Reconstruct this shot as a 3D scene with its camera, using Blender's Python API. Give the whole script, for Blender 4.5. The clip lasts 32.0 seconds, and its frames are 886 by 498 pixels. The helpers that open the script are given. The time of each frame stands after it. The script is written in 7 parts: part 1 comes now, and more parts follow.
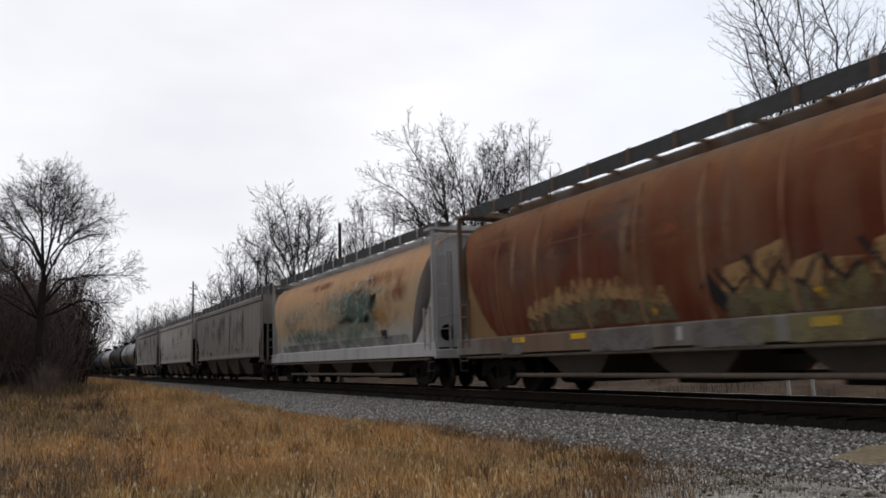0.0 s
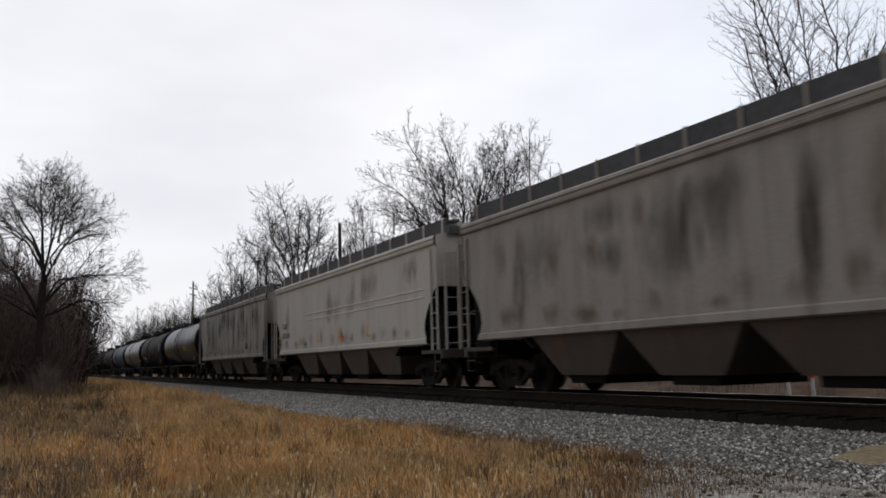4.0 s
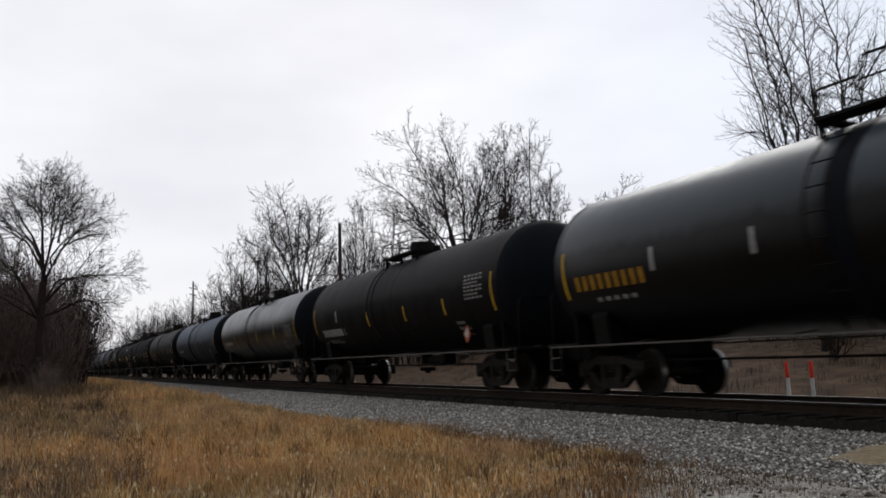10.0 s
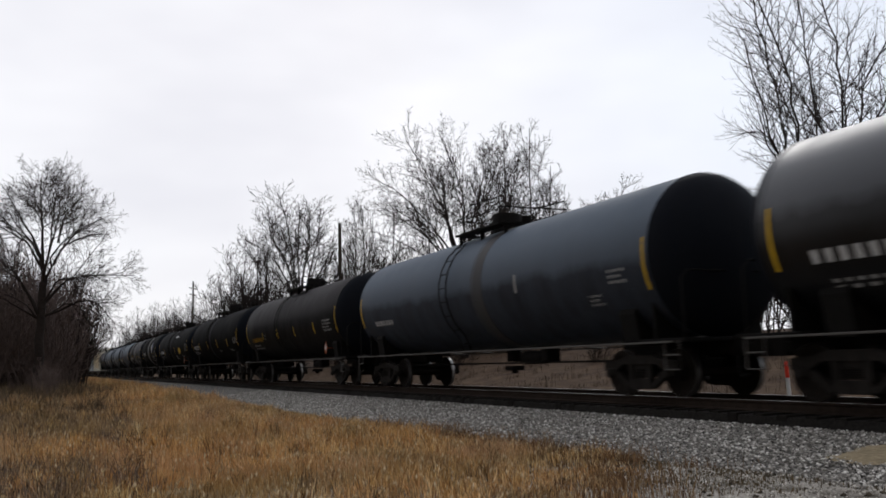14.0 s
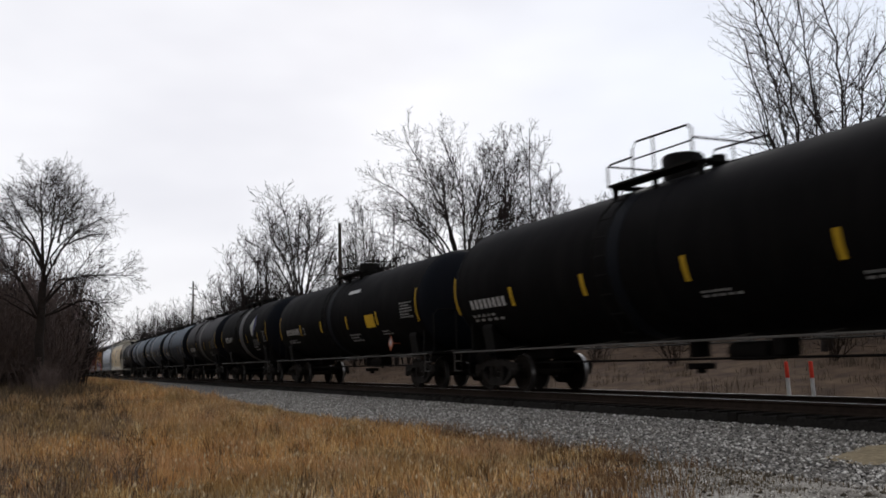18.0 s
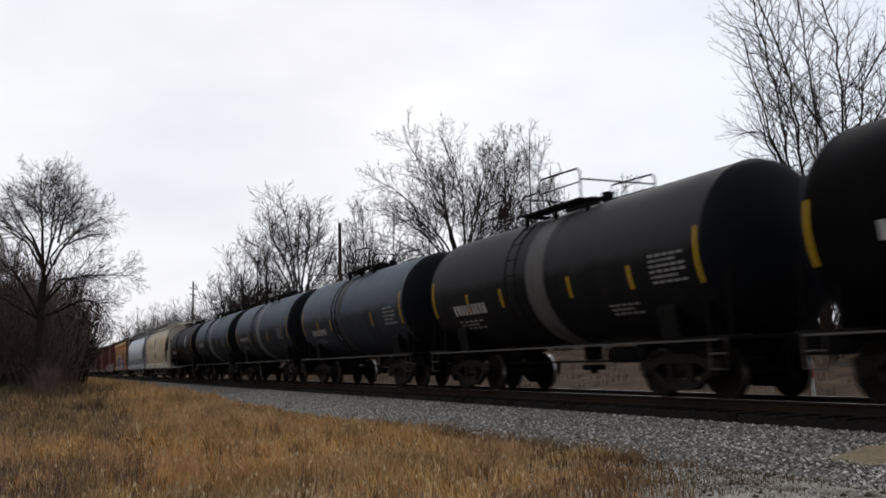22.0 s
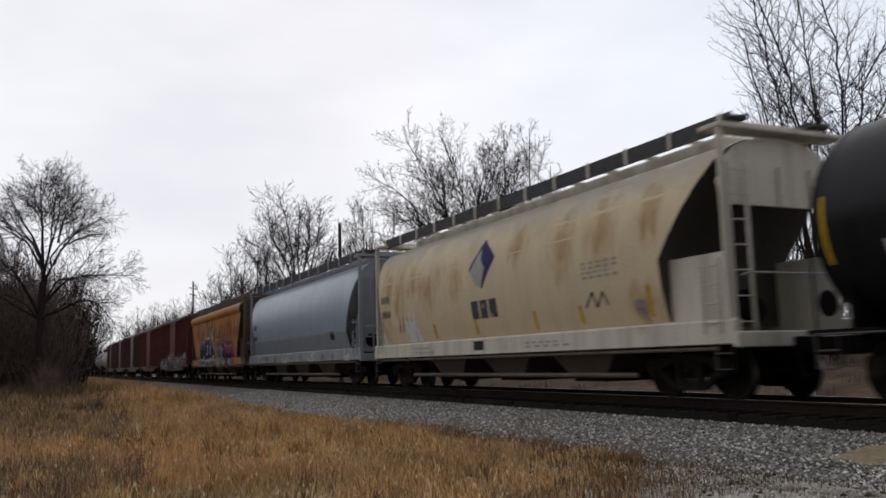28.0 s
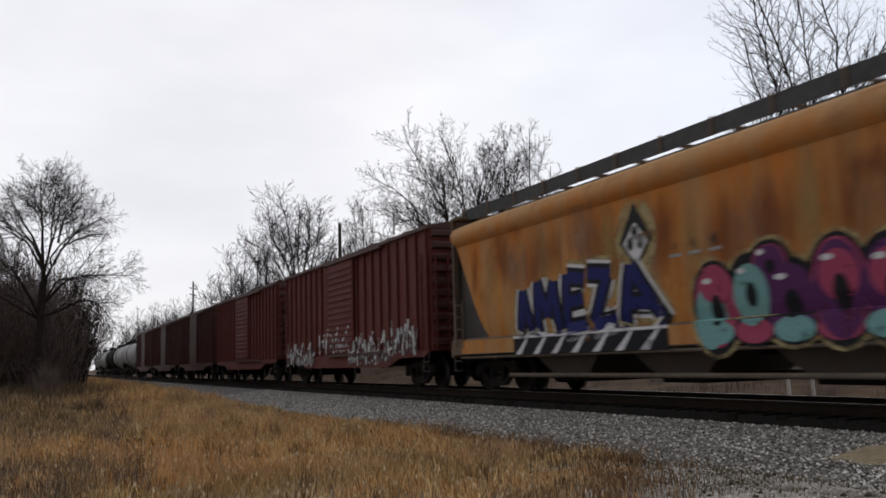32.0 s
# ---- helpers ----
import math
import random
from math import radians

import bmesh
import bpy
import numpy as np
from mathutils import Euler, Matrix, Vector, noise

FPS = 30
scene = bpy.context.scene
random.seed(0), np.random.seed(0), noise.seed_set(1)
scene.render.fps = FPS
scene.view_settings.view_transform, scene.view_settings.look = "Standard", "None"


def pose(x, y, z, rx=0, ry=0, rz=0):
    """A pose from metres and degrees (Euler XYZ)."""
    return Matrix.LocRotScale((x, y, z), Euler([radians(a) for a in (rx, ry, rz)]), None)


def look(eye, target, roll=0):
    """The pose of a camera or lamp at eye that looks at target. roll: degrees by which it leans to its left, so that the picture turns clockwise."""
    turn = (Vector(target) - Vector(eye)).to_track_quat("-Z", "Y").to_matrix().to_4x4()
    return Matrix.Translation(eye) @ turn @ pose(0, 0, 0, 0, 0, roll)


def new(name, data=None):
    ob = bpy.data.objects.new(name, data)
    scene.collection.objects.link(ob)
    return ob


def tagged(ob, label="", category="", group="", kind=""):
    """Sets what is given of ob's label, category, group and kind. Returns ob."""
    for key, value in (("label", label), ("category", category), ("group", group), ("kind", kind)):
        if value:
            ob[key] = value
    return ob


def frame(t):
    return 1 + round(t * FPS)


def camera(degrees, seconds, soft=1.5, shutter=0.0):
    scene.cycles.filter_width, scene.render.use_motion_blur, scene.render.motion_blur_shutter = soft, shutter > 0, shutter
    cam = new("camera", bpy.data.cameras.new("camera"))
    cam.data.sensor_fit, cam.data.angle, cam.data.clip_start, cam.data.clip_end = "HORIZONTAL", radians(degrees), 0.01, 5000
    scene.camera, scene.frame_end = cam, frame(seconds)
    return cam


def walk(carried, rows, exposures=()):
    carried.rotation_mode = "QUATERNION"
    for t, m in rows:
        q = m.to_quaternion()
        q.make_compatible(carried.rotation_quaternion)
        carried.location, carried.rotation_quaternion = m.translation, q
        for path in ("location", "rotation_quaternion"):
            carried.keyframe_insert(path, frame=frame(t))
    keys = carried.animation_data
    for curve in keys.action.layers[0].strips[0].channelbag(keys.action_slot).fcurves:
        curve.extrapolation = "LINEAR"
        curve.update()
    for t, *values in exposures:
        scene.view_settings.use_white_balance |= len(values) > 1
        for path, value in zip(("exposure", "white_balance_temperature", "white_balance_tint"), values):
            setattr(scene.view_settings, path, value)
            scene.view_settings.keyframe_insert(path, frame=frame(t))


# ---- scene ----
cam = camera(53.81, 32.0, soft=1.7, shutter=0.4)
CAM_POSE = pose(0, -11.741, 0.781, 97.362, 1.587, 65.156)
walk(cam, [(0.0, CAM_POSE), (32.0, CAM_POSE)], ((0.0, 0.03), (6.0, -0.03), (12.0, 0.0), (25.0, 0.02), (28.0, -0.03), (30.5, -0.15), (32.0, -0.03)))

from mathutils.kdtree import KDTree

# ---------------------------------------------------------------- sky, sun, exposure
SUN_EL, SUN_AZ = radians(35), radians(-52)
world = bpy.data.worlds.new("overcast_sky")
scene.world = world
world.use_nodes = True
wn, wl = world.node_tree.nodes, world.node_tree.links
wn.clear()
w_out, w_bg = wn.new("ShaderNodeOutputWorld"), wn.new("ShaderNodeBackground")
w_sky, w_tc, w_map = wn.new("ShaderNodeTexSky"), wn.new("ShaderNodeTexCoord"), wn.new("ShaderNodeMapping")
w_no, w_ramp, w_mix = wn.new("ShaderNodeTexNoise"), wn.new("ShaderNodeValToRGB"), wn.new("ShaderNodeMix")
w_sky.sky_type, w_sky.sun_disc = "NISHITA", False
w_sky.sun_elevation, w_sky.sun_rotation = SUN_EL, SUN_AZ
w_map.inputs["Scale"].default_value = (1.0, 1.0, 2.6)
w_no.inputs["Scale"].default_value, w_no.inputs["Detail"].default_value, w_no.inputs["Roughness"].default_value = 1.7, 4.0, 0.5
w_ramp.color_ramp.elements[0].position, w_ramp.color_ramp.elements[1].position = 0.3, 0.62
w_ramp.color_ramp.elements[0].color, w_ramp.color_ramp.elements[1].color = (7.4, 7.35, 7.9, 1), (9.6, 9.55, 9.85, 1)
w_mix.data_type, w_mix.inputs["Factor"].default_value = "RGBA", 0.93
wl.new(w_tc.outputs["Generated"], w_map.inputs["Vector"])
wl.new(w_map.outputs["Vector"], w_no.inputs["Vector"])
wl.new(w_no.outputs["Fac"], w_ramp.inputs["Fac"])
wl.new(w_sky.outputs["Color"], w_mix.inputs[6])
wl.new(w_ramp.outputs["Color"], w_mix.inputs[7])
w_dot, w_fall, w_shade = wn.new("ShaderNodeVectorMath"), wn.new("ShaderNodeMapRange"), wn.new("ShaderNodeMix")
w_dot.operation = "DOT_PRODUCT"
w_dot.inputs[1].default_value = (math.sin(SUN_AZ) * math.cos(SUN_EL), math.cos(SUN_AZ) * math.cos(SUN_EL), math.sin(SUN_EL))
w_fall.inputs["From Min"].default_value, w_fall.inputs["From Max"].default_value = -0.7, 0.45
w_fall.inputs["To Min"].default_value, w_fall.inputs["To Max"].default_value = 0.22, 1.0
w_shade.data_type, w_shade.blend_type, w_shade.inputs["Factor"].default_value = "RGBA", "MULTIPLY", 1.0
wl.new(w_tc.outputs["Generated"], w_dot.inputs[0])
wl.new(w_dot.outputs["Value"], w_fall.inputs["Value"])
wl.new(w_mix.outputs[2], w_shade.inputs[6])
wl.new(w_fall.outputs[0], w_shade.inputs[7])
w_side, w_tint, w_cool = wn.new("ShaderNodeVectorMath"), wn.new("ShaderNodeMapRange"), wn.new("ShaderNodeMix")
w_side.operation = "DOT_PRODUCT"
w_side.inputs[1].default_value = (-0.2, 0.88, 0.43)
w_tint.inputs["From Min"].default_value, w_tint.inputs["From Max"].default_value = 0.62, 1.0
w_cool.data_type, w_cool.blend_type = "RGBA", "MULTIPLY"
w_cool.inputs[7].default_value = (0.80, 0.87, 0.96, 1)
wl.new(w_tc.outputs["Generated"], w_side.inputs[0])
wl.new(w_side.outputs["Value"], w_tint.inputs["Value"])
wl.new(w_tint.outputs[0], w_cool.inputs["Factor"])
wl.new(w_shade.outputs[2], w_cool.inputs[6])
wl.new(w_cool.outputs[2], w_bg.inputs["Color"])
wl.new(w_bg.outputs["Background"], w_out.inputs["Surface"])
w_bg.inputs["Strength"].default_value = 0.107
sun = new("sun", bpy.data.lights.new("sun", "SUN"))
sun.data.energy, sun.data.angle, sun.data.color = 0.6, radians(25), (1.0, 0.97, 0.93)
sun.matrix_world = look((math.sin(SUN_AZ) * 50, math.cos(SUN_AZ) * 50, math.tan(SUN_EL) * 50), (0, 0, 0))


# ---------------------------------------------------------------- mesh and material tools
class Build:
    """Collects vertices and faces of one mesh."""

    def __init__(self):
        self.v, self.f = [], []

    def box(self, x0, x1, y0, y1, z0, z1, b=0.0):
        i, v = len(self.v), self.v
        if b <= 0:
            v += [(x, y, z) for z in (z0, z1) for y in (y0, y1) for x in (x0, x1)]
            self.f += [tuple(i + k for k in q) for q in ((0, 2, 3, 1), (4, 5, 7, 6), (0, 1, 5, 4), (2, 6, 7, 3), (0, 4, 6, 2), (1, 3, 7, 5))]
            return self
        b = min(b, 0.45 * min(x1 - x0, y1 - y0, z1 - z0))
        ring = [(x0, y0 + b), (x0 + b, y0), (x1 - b, y0), (x1, y0 + b), (x1, y1 - b), (x1 - b, y1), (x0 + b, y1), (x0, y1 - b)]
        inner = [(x0 + b, y0 + b), (x0 + b, y0 + b), (x1 - b, y0 + b), (x1 - b, y0 + b), (x1 - b, y1 - b), (x1 - b, y1 - b), (x0 + b, y1 - b), (x0 + b, y1 - b)]
        self.loft([[(*p, z0) for p in inner], [(*p, z0 + b) for p in ring], [(*p, z1 - b) for p in ring], [(*p, z1) for p in inner]], True)
        return self

    def loft(self, rings, caps=True, closed=True):
        i, n = len(self.v), len(rings[0])
        for r in rings:
            self.v += [tuple(p) for p in r]
        for a in range(len(rings) - 1):
            for k in range(n if closed else n - 1):
                l = (k + 1) % n
                self.f.append((i + a * n + k, i + a * n + l, i + (a + 1) * n + l, i + (a + 1) * n + k))
        if caps and closed:
            self.f.append(tuple(i + k for k in range(n - 1, -1, -1)))
            self.f.append(tuple(i + (len(rings) - 1) * n + k for k in range(n)))
        return self

    def tube(self, pts, radii, n=6, caps=True):
        """A round bar along points."""
        pts = [Vector(p) for p in pts]
        if not isinstance(radii, (list, tuple)):
            radii = [radii] * len(pts)
        rings = []
        for k, p in enumerate(pts):
            d = (pts[min(k + 1, len(pts) - 1)] - pts[max(k - 1, 0)]).normalized()
            a = d.cross(Vector((0, 0, 1)) if abs(d.z) < 0.9 else Vector((1, 0, 0))).normalized()
            c = d.cross(a)
            rings.append([p + radii[k] * (math.cos(q) * a + math.sin(q) * c) for q in (2 * math.pi * j / n for j in range(n))])
        return self.loft(rings, caps)

    def lathe_x(self, prof, yc, zc, n=32):
        """Turned about a lengthwise axis: prof is a list of (x, radius)."""
        return self.loft([[(x, yc + r * math.sin(2 * math.pi * k / n), zc + r * math.cos(2 * math.pi * k / n)) for k in range(n)] for x, r in prof])

    def lathe_y(self, prof, xc, zc, n=24, caps=True):
        return self.loft([[(xc + r * math.cos(2 * math.pi * k / n), y, zc + r * math.sin(2 * math.pi * k / n)) for k in range(n)] for y, r in prof], caps)

    def prism_y(self, outline, y0, y1):
        """An outline of (x, z) points drawn out across the track."""
        return self.loft([[(x, y0, z) for x, z in outline], [(x, y1, z) for x, z in outline]])

    def prism_x(self, outline, x0, x1):
        return self.loft([[(x0, y, z) for y, z in outline], [(x1, y, z) for y, z in outline]])

    def mesh(self, name, mat, smooth=40):
        me = bpy.data.meshes.new(name)
        me.from_pydata(self.v, [], self.f)
        if mat:
            me.materials.append(mat)
        bm = bmesh.new()
        bm.from_mesh(me)
        bmesh.ops.recalc_face_normals(bm, faces=bm.faces)
        bm.to_mesh(me)
        bm.free()
        if smooth:
            me.polygons.foreach_set("use_smooth", [True] * len(me.polygons))
            me.set_sharp_from_angle(angle=radians(smooth))
        return me


def part(name, build, material, parent, label="", smooth=40):
    """One mesh object under a thing or a part."""
    ob = new(name, build.mesh(name, material, smooth) if isinstance(build, Build) else build)
    ob.parent = parent
    if label:
        tagged(ob, label)
    return ob


def nodes_of(name):
    m = bpy.data.materials.new(name)
    m.use_nodes = True
    nt = m.node_tree
    return m, nt, nt.nodes["Principled BSDF"]


def tex(nt, kind, vec, scale=1.0, detail=3.0, stretch=None, rough=0.55):
    n = nt.nodes.new(kind)
    n.inputs["Scale"].default_value = scale
    if kind == "ShaderNodeTexNoise":
        n.inputs["Detail"].default_value, n.inputs["Roughness"].default_value = detail, rough
    if stretch:
        mp = nt.nodes.new("ShaderNodeMapping")
        mp.inputs["Scale"].default_value = stretch
        nt.links.new(vec, mp.inputs["Vector"])
        vec = mp.outputs["Vector"]
    nt.links.new(vec, n.inputs["Vector"])
    return n.outputs["Fac"] if kind == "ShaderNodeTexNoise" else n.outputs["Distance"]


def ramp(nt, fac, stops):
    n = nt.nodes.new("ShaderNodeValToRGB")
    el = n.color_ramp.elements
    while len(el) < len(stops):
        el.new(0.5)
    for e, (p, c) in zip(el, stops):
        e.position, e.color = p, (*c, 1) if len(c) == 3 else c
    nt.links.new(fac, n.inputs["Fac"])
    return n.outputs["Color"]


def mix(nt, fac, a, b, mode="MIX"):
    n = nt.nodes.new("ShaderNodeMix")
    n.data_type, n.blend_type = "RGBA", mode
    for sock, val in ((n.inputs["Factor"], fac), (n.inputs[6], a), (n.inputs[7], b)):
        if isinstance(val, (int, float)):
            sock.default_value = val
        elif isinstance(val, tuple):
            sock.default_value = (*val, 1) if len(val) == 3 else val
        else:
            nt.links.new(val, sock)
    return n.outputs[2]


def bump(nt, bsdf, height, strength=0.3, dist=0.02):
    b = nt.nodes.new("ShaderNodeBump")
    b.inputs["Strength"].default_value, b.inputs["Distance"].default_value = strength, dist
    nt.links.new(height, b.inputs["Height"])
    nt.links.new(b.outputs["Normal"], bsdf.inputs["Normal"])


def coords(nt, kind="Object"):
    return nt.nodes.new("ShaderNodeTexCoord").outputs[kind]


def g3(v):
    return (v, v, v)


def paint(name, base, grime=(0.05, 0.04, 0.035), rust=(0.16, 0.06, 0.025), grime_amt=0.5, rust_amt=0.2, rough=0.6, patch=None, patch_amt=0.0, gloss=0.3, seed=0.0, sky_tone=None, sky_tone_from=0.5, fades=()):
    """Weathered paint on steel: grime in streaks, rust in spots, faded patches."""
    m, nt, bs = nodes_of(name)
    vec = coords(nt)
    if seed:
        mp = nt.nodes.new("ShaderNodeMapping")
        mp.inputs["Location"].default_value = (seed * 7.3, seed * 3.1, seed * 1.7)
        nt.links.new(vec, mp.inputs["Vector"])
        vec = mp.outputs["Vector"]
    streak = tex(nt, "ShaderNodeTexNoise", vec, 1.0, 4, (2.2, 2.2, 0.22))
    spots = tex(nt, "ShaderNodeTexNoise", vec, 1.3, 6, (1, 1, 0.6), 0.65)
    fine = tex(nt, "ShaderNodeTexNoise", vec, 26.0, 3)
    col = base
    if patch:
        big = tex(nt, "ShaderNodeTexNoise", vec, 0.55, 4, (1, 1, 0.8))
        col = mix(nt, ramp(nt, big, [(0.62 - 0.3 * patch_amt, g3(0)), (0.78 - 0.3 * patch_amt, g3(1))]), col, patch)
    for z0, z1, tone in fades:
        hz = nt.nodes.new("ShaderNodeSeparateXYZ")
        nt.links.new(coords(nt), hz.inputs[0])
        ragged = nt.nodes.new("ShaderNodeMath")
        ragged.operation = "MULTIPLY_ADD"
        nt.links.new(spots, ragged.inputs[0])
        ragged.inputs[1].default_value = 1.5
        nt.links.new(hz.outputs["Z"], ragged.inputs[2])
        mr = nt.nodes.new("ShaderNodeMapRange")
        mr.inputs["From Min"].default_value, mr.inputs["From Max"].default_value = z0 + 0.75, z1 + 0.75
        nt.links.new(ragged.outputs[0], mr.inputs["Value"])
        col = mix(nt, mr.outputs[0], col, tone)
    col = mix(nt, ramp(nt, streak, [(0.5 - 0.12 * grime_amt, g3(0)), (0.78, g3(grime_amt))]), col, grime)
    col = mix(nt, ramp(nt, spots, [(0.66 - 0.3 * rust_amt, g3(0)), (0.80 - 0.2 * rust_amt, g3(min(1, 0.25 + rust_amt * 1.4)))]), col, rust)
    col = mix(nt, 0.35, col, ramp(nt, fine, [(0.3, g3(0.35)), (0.7, g3(0.65))]), "OVERLAY")
    # Sky light painted in: upward faces take a paler colour, ragged by noise
    if sky_tone:
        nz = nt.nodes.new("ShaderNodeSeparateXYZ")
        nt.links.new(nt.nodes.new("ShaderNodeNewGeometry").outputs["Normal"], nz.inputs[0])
        upturned = nt.nodes.new("ShaderNodeMath")
        upturned.operation = "MULTIPLY_ADD"
        nt.links.new(spots, upturned.inputs[0])
        upturned.inputs[1].default_value = 0.35
        nt.links.new(nz.outputs["Z"], upturned.inputs[2])
        col = mix(nt, ramp(nt, upturned.outputs[0], [(sky_tone_from, g3(0)), (sky_tone_from + 0.35, g3(0.45)), (sky_tone_from + 0.65, g3(0.9))] if sky_tone_from > 0.4 else [(sky_tone_from, g3(0)), (sky_tone_from + 0.16, g3(0.6)), (sky_tone_from + 0.6, g3(1.0))]), col, sky_tone)
    nt.links.new(col, bs.inputs["Base Color"])
    nt.links.new(ramp(nt, spots, [(0.3, g3(rough - 0.05)), (0.7, g3(min(1, rough + 0.1)))]), bs.inputs["Roughness"])
    bs.inputs["Specular IOR Level"].default_value = gloss
    bump(nt, bs, spots, 0.12, 0.03)
    return m


def plain(name, col, rough=0.7, metal=0.0, vary=0.25, scale=8.0, bumps=0.2):
    """A worn single-colour surface with grain at two scales."""
    m, nt, bs = nodes_of(name)
    vec = coords(nt)
    a, b = tex(nt, "ShaderNodeTexNoise", vec, scale, 5), tex(nt, "ShaderNodeTexNoise", vec, scale * 0.12, 3)
    lo, hi = tuple(c * (1 - vary) for c in col), tuple(min(1, c * (1 + vary)) for c in col)
    c1 = ramp(nt, a, [(0.3, lo), (0.7, hi)])
    nt.links.new(mix(nt, 0.3, c1, ramp(nt, b, [(0.35, lo), (0.65, hi)])), bs.inputs["Base Color"])
    bs.inputs["Roughness"].default_value, bs.inputs["Metallic"].default_value = rough, metal
    bs.inputs["Specular IOR Level"].default_value = 0.07
    if bumps:
        bump(nt, bs, a, bumps, 0.01)
    return m


def island(name, stops, rough=0.85, extra=None, scale=0.35, dull=None, patches=()):
    """Colour that varies from piece to piece within one mesh, and slowly from place to place."""
    m, nt, bs = nodes_of(name)
    rnd = nt.nodes.new("ShaderNodeNewGeometry").outputs["Random Per Island"]
    col = ramp(nt, rnd, stops)
    if extra:
        big = tex(nt, "ShaderNodeTexNoise", coords(nt), scale, 3)
        col = mix(nt, ramp(nt, big, [(0.42, g3(0)), (0.62, g3(0.8))]), col, mix(nt, 0.6, col, extra))
    if dull:
        mid = tex(nt, "ShaderNodeTexNoise", coords(nt), scale * 0.55, 2, (1, 1.6, 1))
        col = mix(nt, ramp(nt, mid, [(0.5, g3(0)), (0.68, g3(0.75))]), col, dull)
        tuft = tex(nt, "ShaderNodeTexNoise", coords(nt), 1.7, 3)
        col = mix(nt, 0.55, col, ramp(nt, tuft, [(0.3, g3(0.22)), (0.7, g3(0.78))]), "OVERLAY")
    for k, (size, lo, hi, tone) in enumerate(patches):
        mp = nt.nodes.new("ShaderNodeMapping")
        mp.inputs["Location"].default_value = (11.3 * k + 4.0, 7.7 * k, 3.1 * k)
        nt.links.new(coords(nt), mp.inputs["Vector"])
        spot = tex(nt, "ShaderNodeTexNoise", mp.outputs["Vector"], size, 4, (1, 1.5, 0.6), 0.6)
        col = mix(nt, ramp(nt, spot, [(lo, g3(0)), (hi, g3(0.8))]), col, mix(nt, 0.75, col, tone))
    nt.links.new(col, bs.inputs["Base Color"])
    bs.inputs["Roughness"].default_value, bs.inputs["Specular IOR Level"].default_value = rough, 0.15
    return m


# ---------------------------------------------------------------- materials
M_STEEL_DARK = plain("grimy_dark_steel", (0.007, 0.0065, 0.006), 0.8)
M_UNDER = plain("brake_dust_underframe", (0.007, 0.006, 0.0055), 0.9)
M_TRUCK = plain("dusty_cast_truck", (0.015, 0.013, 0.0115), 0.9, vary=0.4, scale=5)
M_WHEEL = plain("rusty_wheel", (0.014, 0.011, 0.009), 0.85, vary=0.35)
M_TREAD = plain("polished_tread", (0.24, 0.235, 0.23), 0.35, 0.9, 0.1)
M_RAIL = plain("rail_side_rust", (0.025, 0.018, 0.014), 0.9, vary=0.35)
M_RAILTOP = plain("rail_head_worn", (0.5, 0.5, 0.5), 0.3, 0.95, 0.1)
M_TIE = plain("creosote_tie", (0.012, 0.0105, 0.009), 0.95, vary=0.4)
M_YELLOW = plain("reflective_yellow", (0.5, 0.31, 0.022), 0.5, vary=0.2)
M_WHITE = plain("stencil_white", (0.45, 0.45, 0.45), 0.6, vary=0.2)
M_WHITE_DIM = plain("faded_stencil", (0.28, 0.28, 0.28), 0.7, vary=0.3)
M_ORANGE_DIM = plain("faded_orange_stencil", (0.32, 0.17, 0.02), 0.7, vary=0.3)
M_BLACK_MARK = plain("black_stencil", (0.03, 0.03, 0.035), 0.7, vary=0.3)
M_RED = plain("red_plastic", (0.55, 0.05, 0.03), 0.5, vary=0.15)
M_PIPE = plain("dusty_pipe", (0.13, 0.105, 0.085), 0.8, vary=0.3)
M_RUNG = plain("galvanised_rung", (0.3, 0.3, 0.29), 0.5, 0.3)
M_GRATE = plain("dark_roof_grating", (0.075, 0.078, 0.082), 0.7, 0.2)
M_HANDRAIL = plain("dull_handrail", (0.09, 0.085, 0.08), 0.6, 0.1)


# ---------------------------------------------------------------- freight car pieces
def half_mirror(prof):
    """A closed outline from a half profile of (half-width, height), bottom to top."""
    return [(-y, z) for y, z in prof] + [(y, z) for y, z in reversed(prof) if y > 1e-6]


def wide_at(prof, z):
    zs = [p[1] for p in prof]
    return float(np.interp(z, zs, [p[0] for p in prof]))


WHEEL_R, AXLE = 0.457, 0.889
MESH = {}


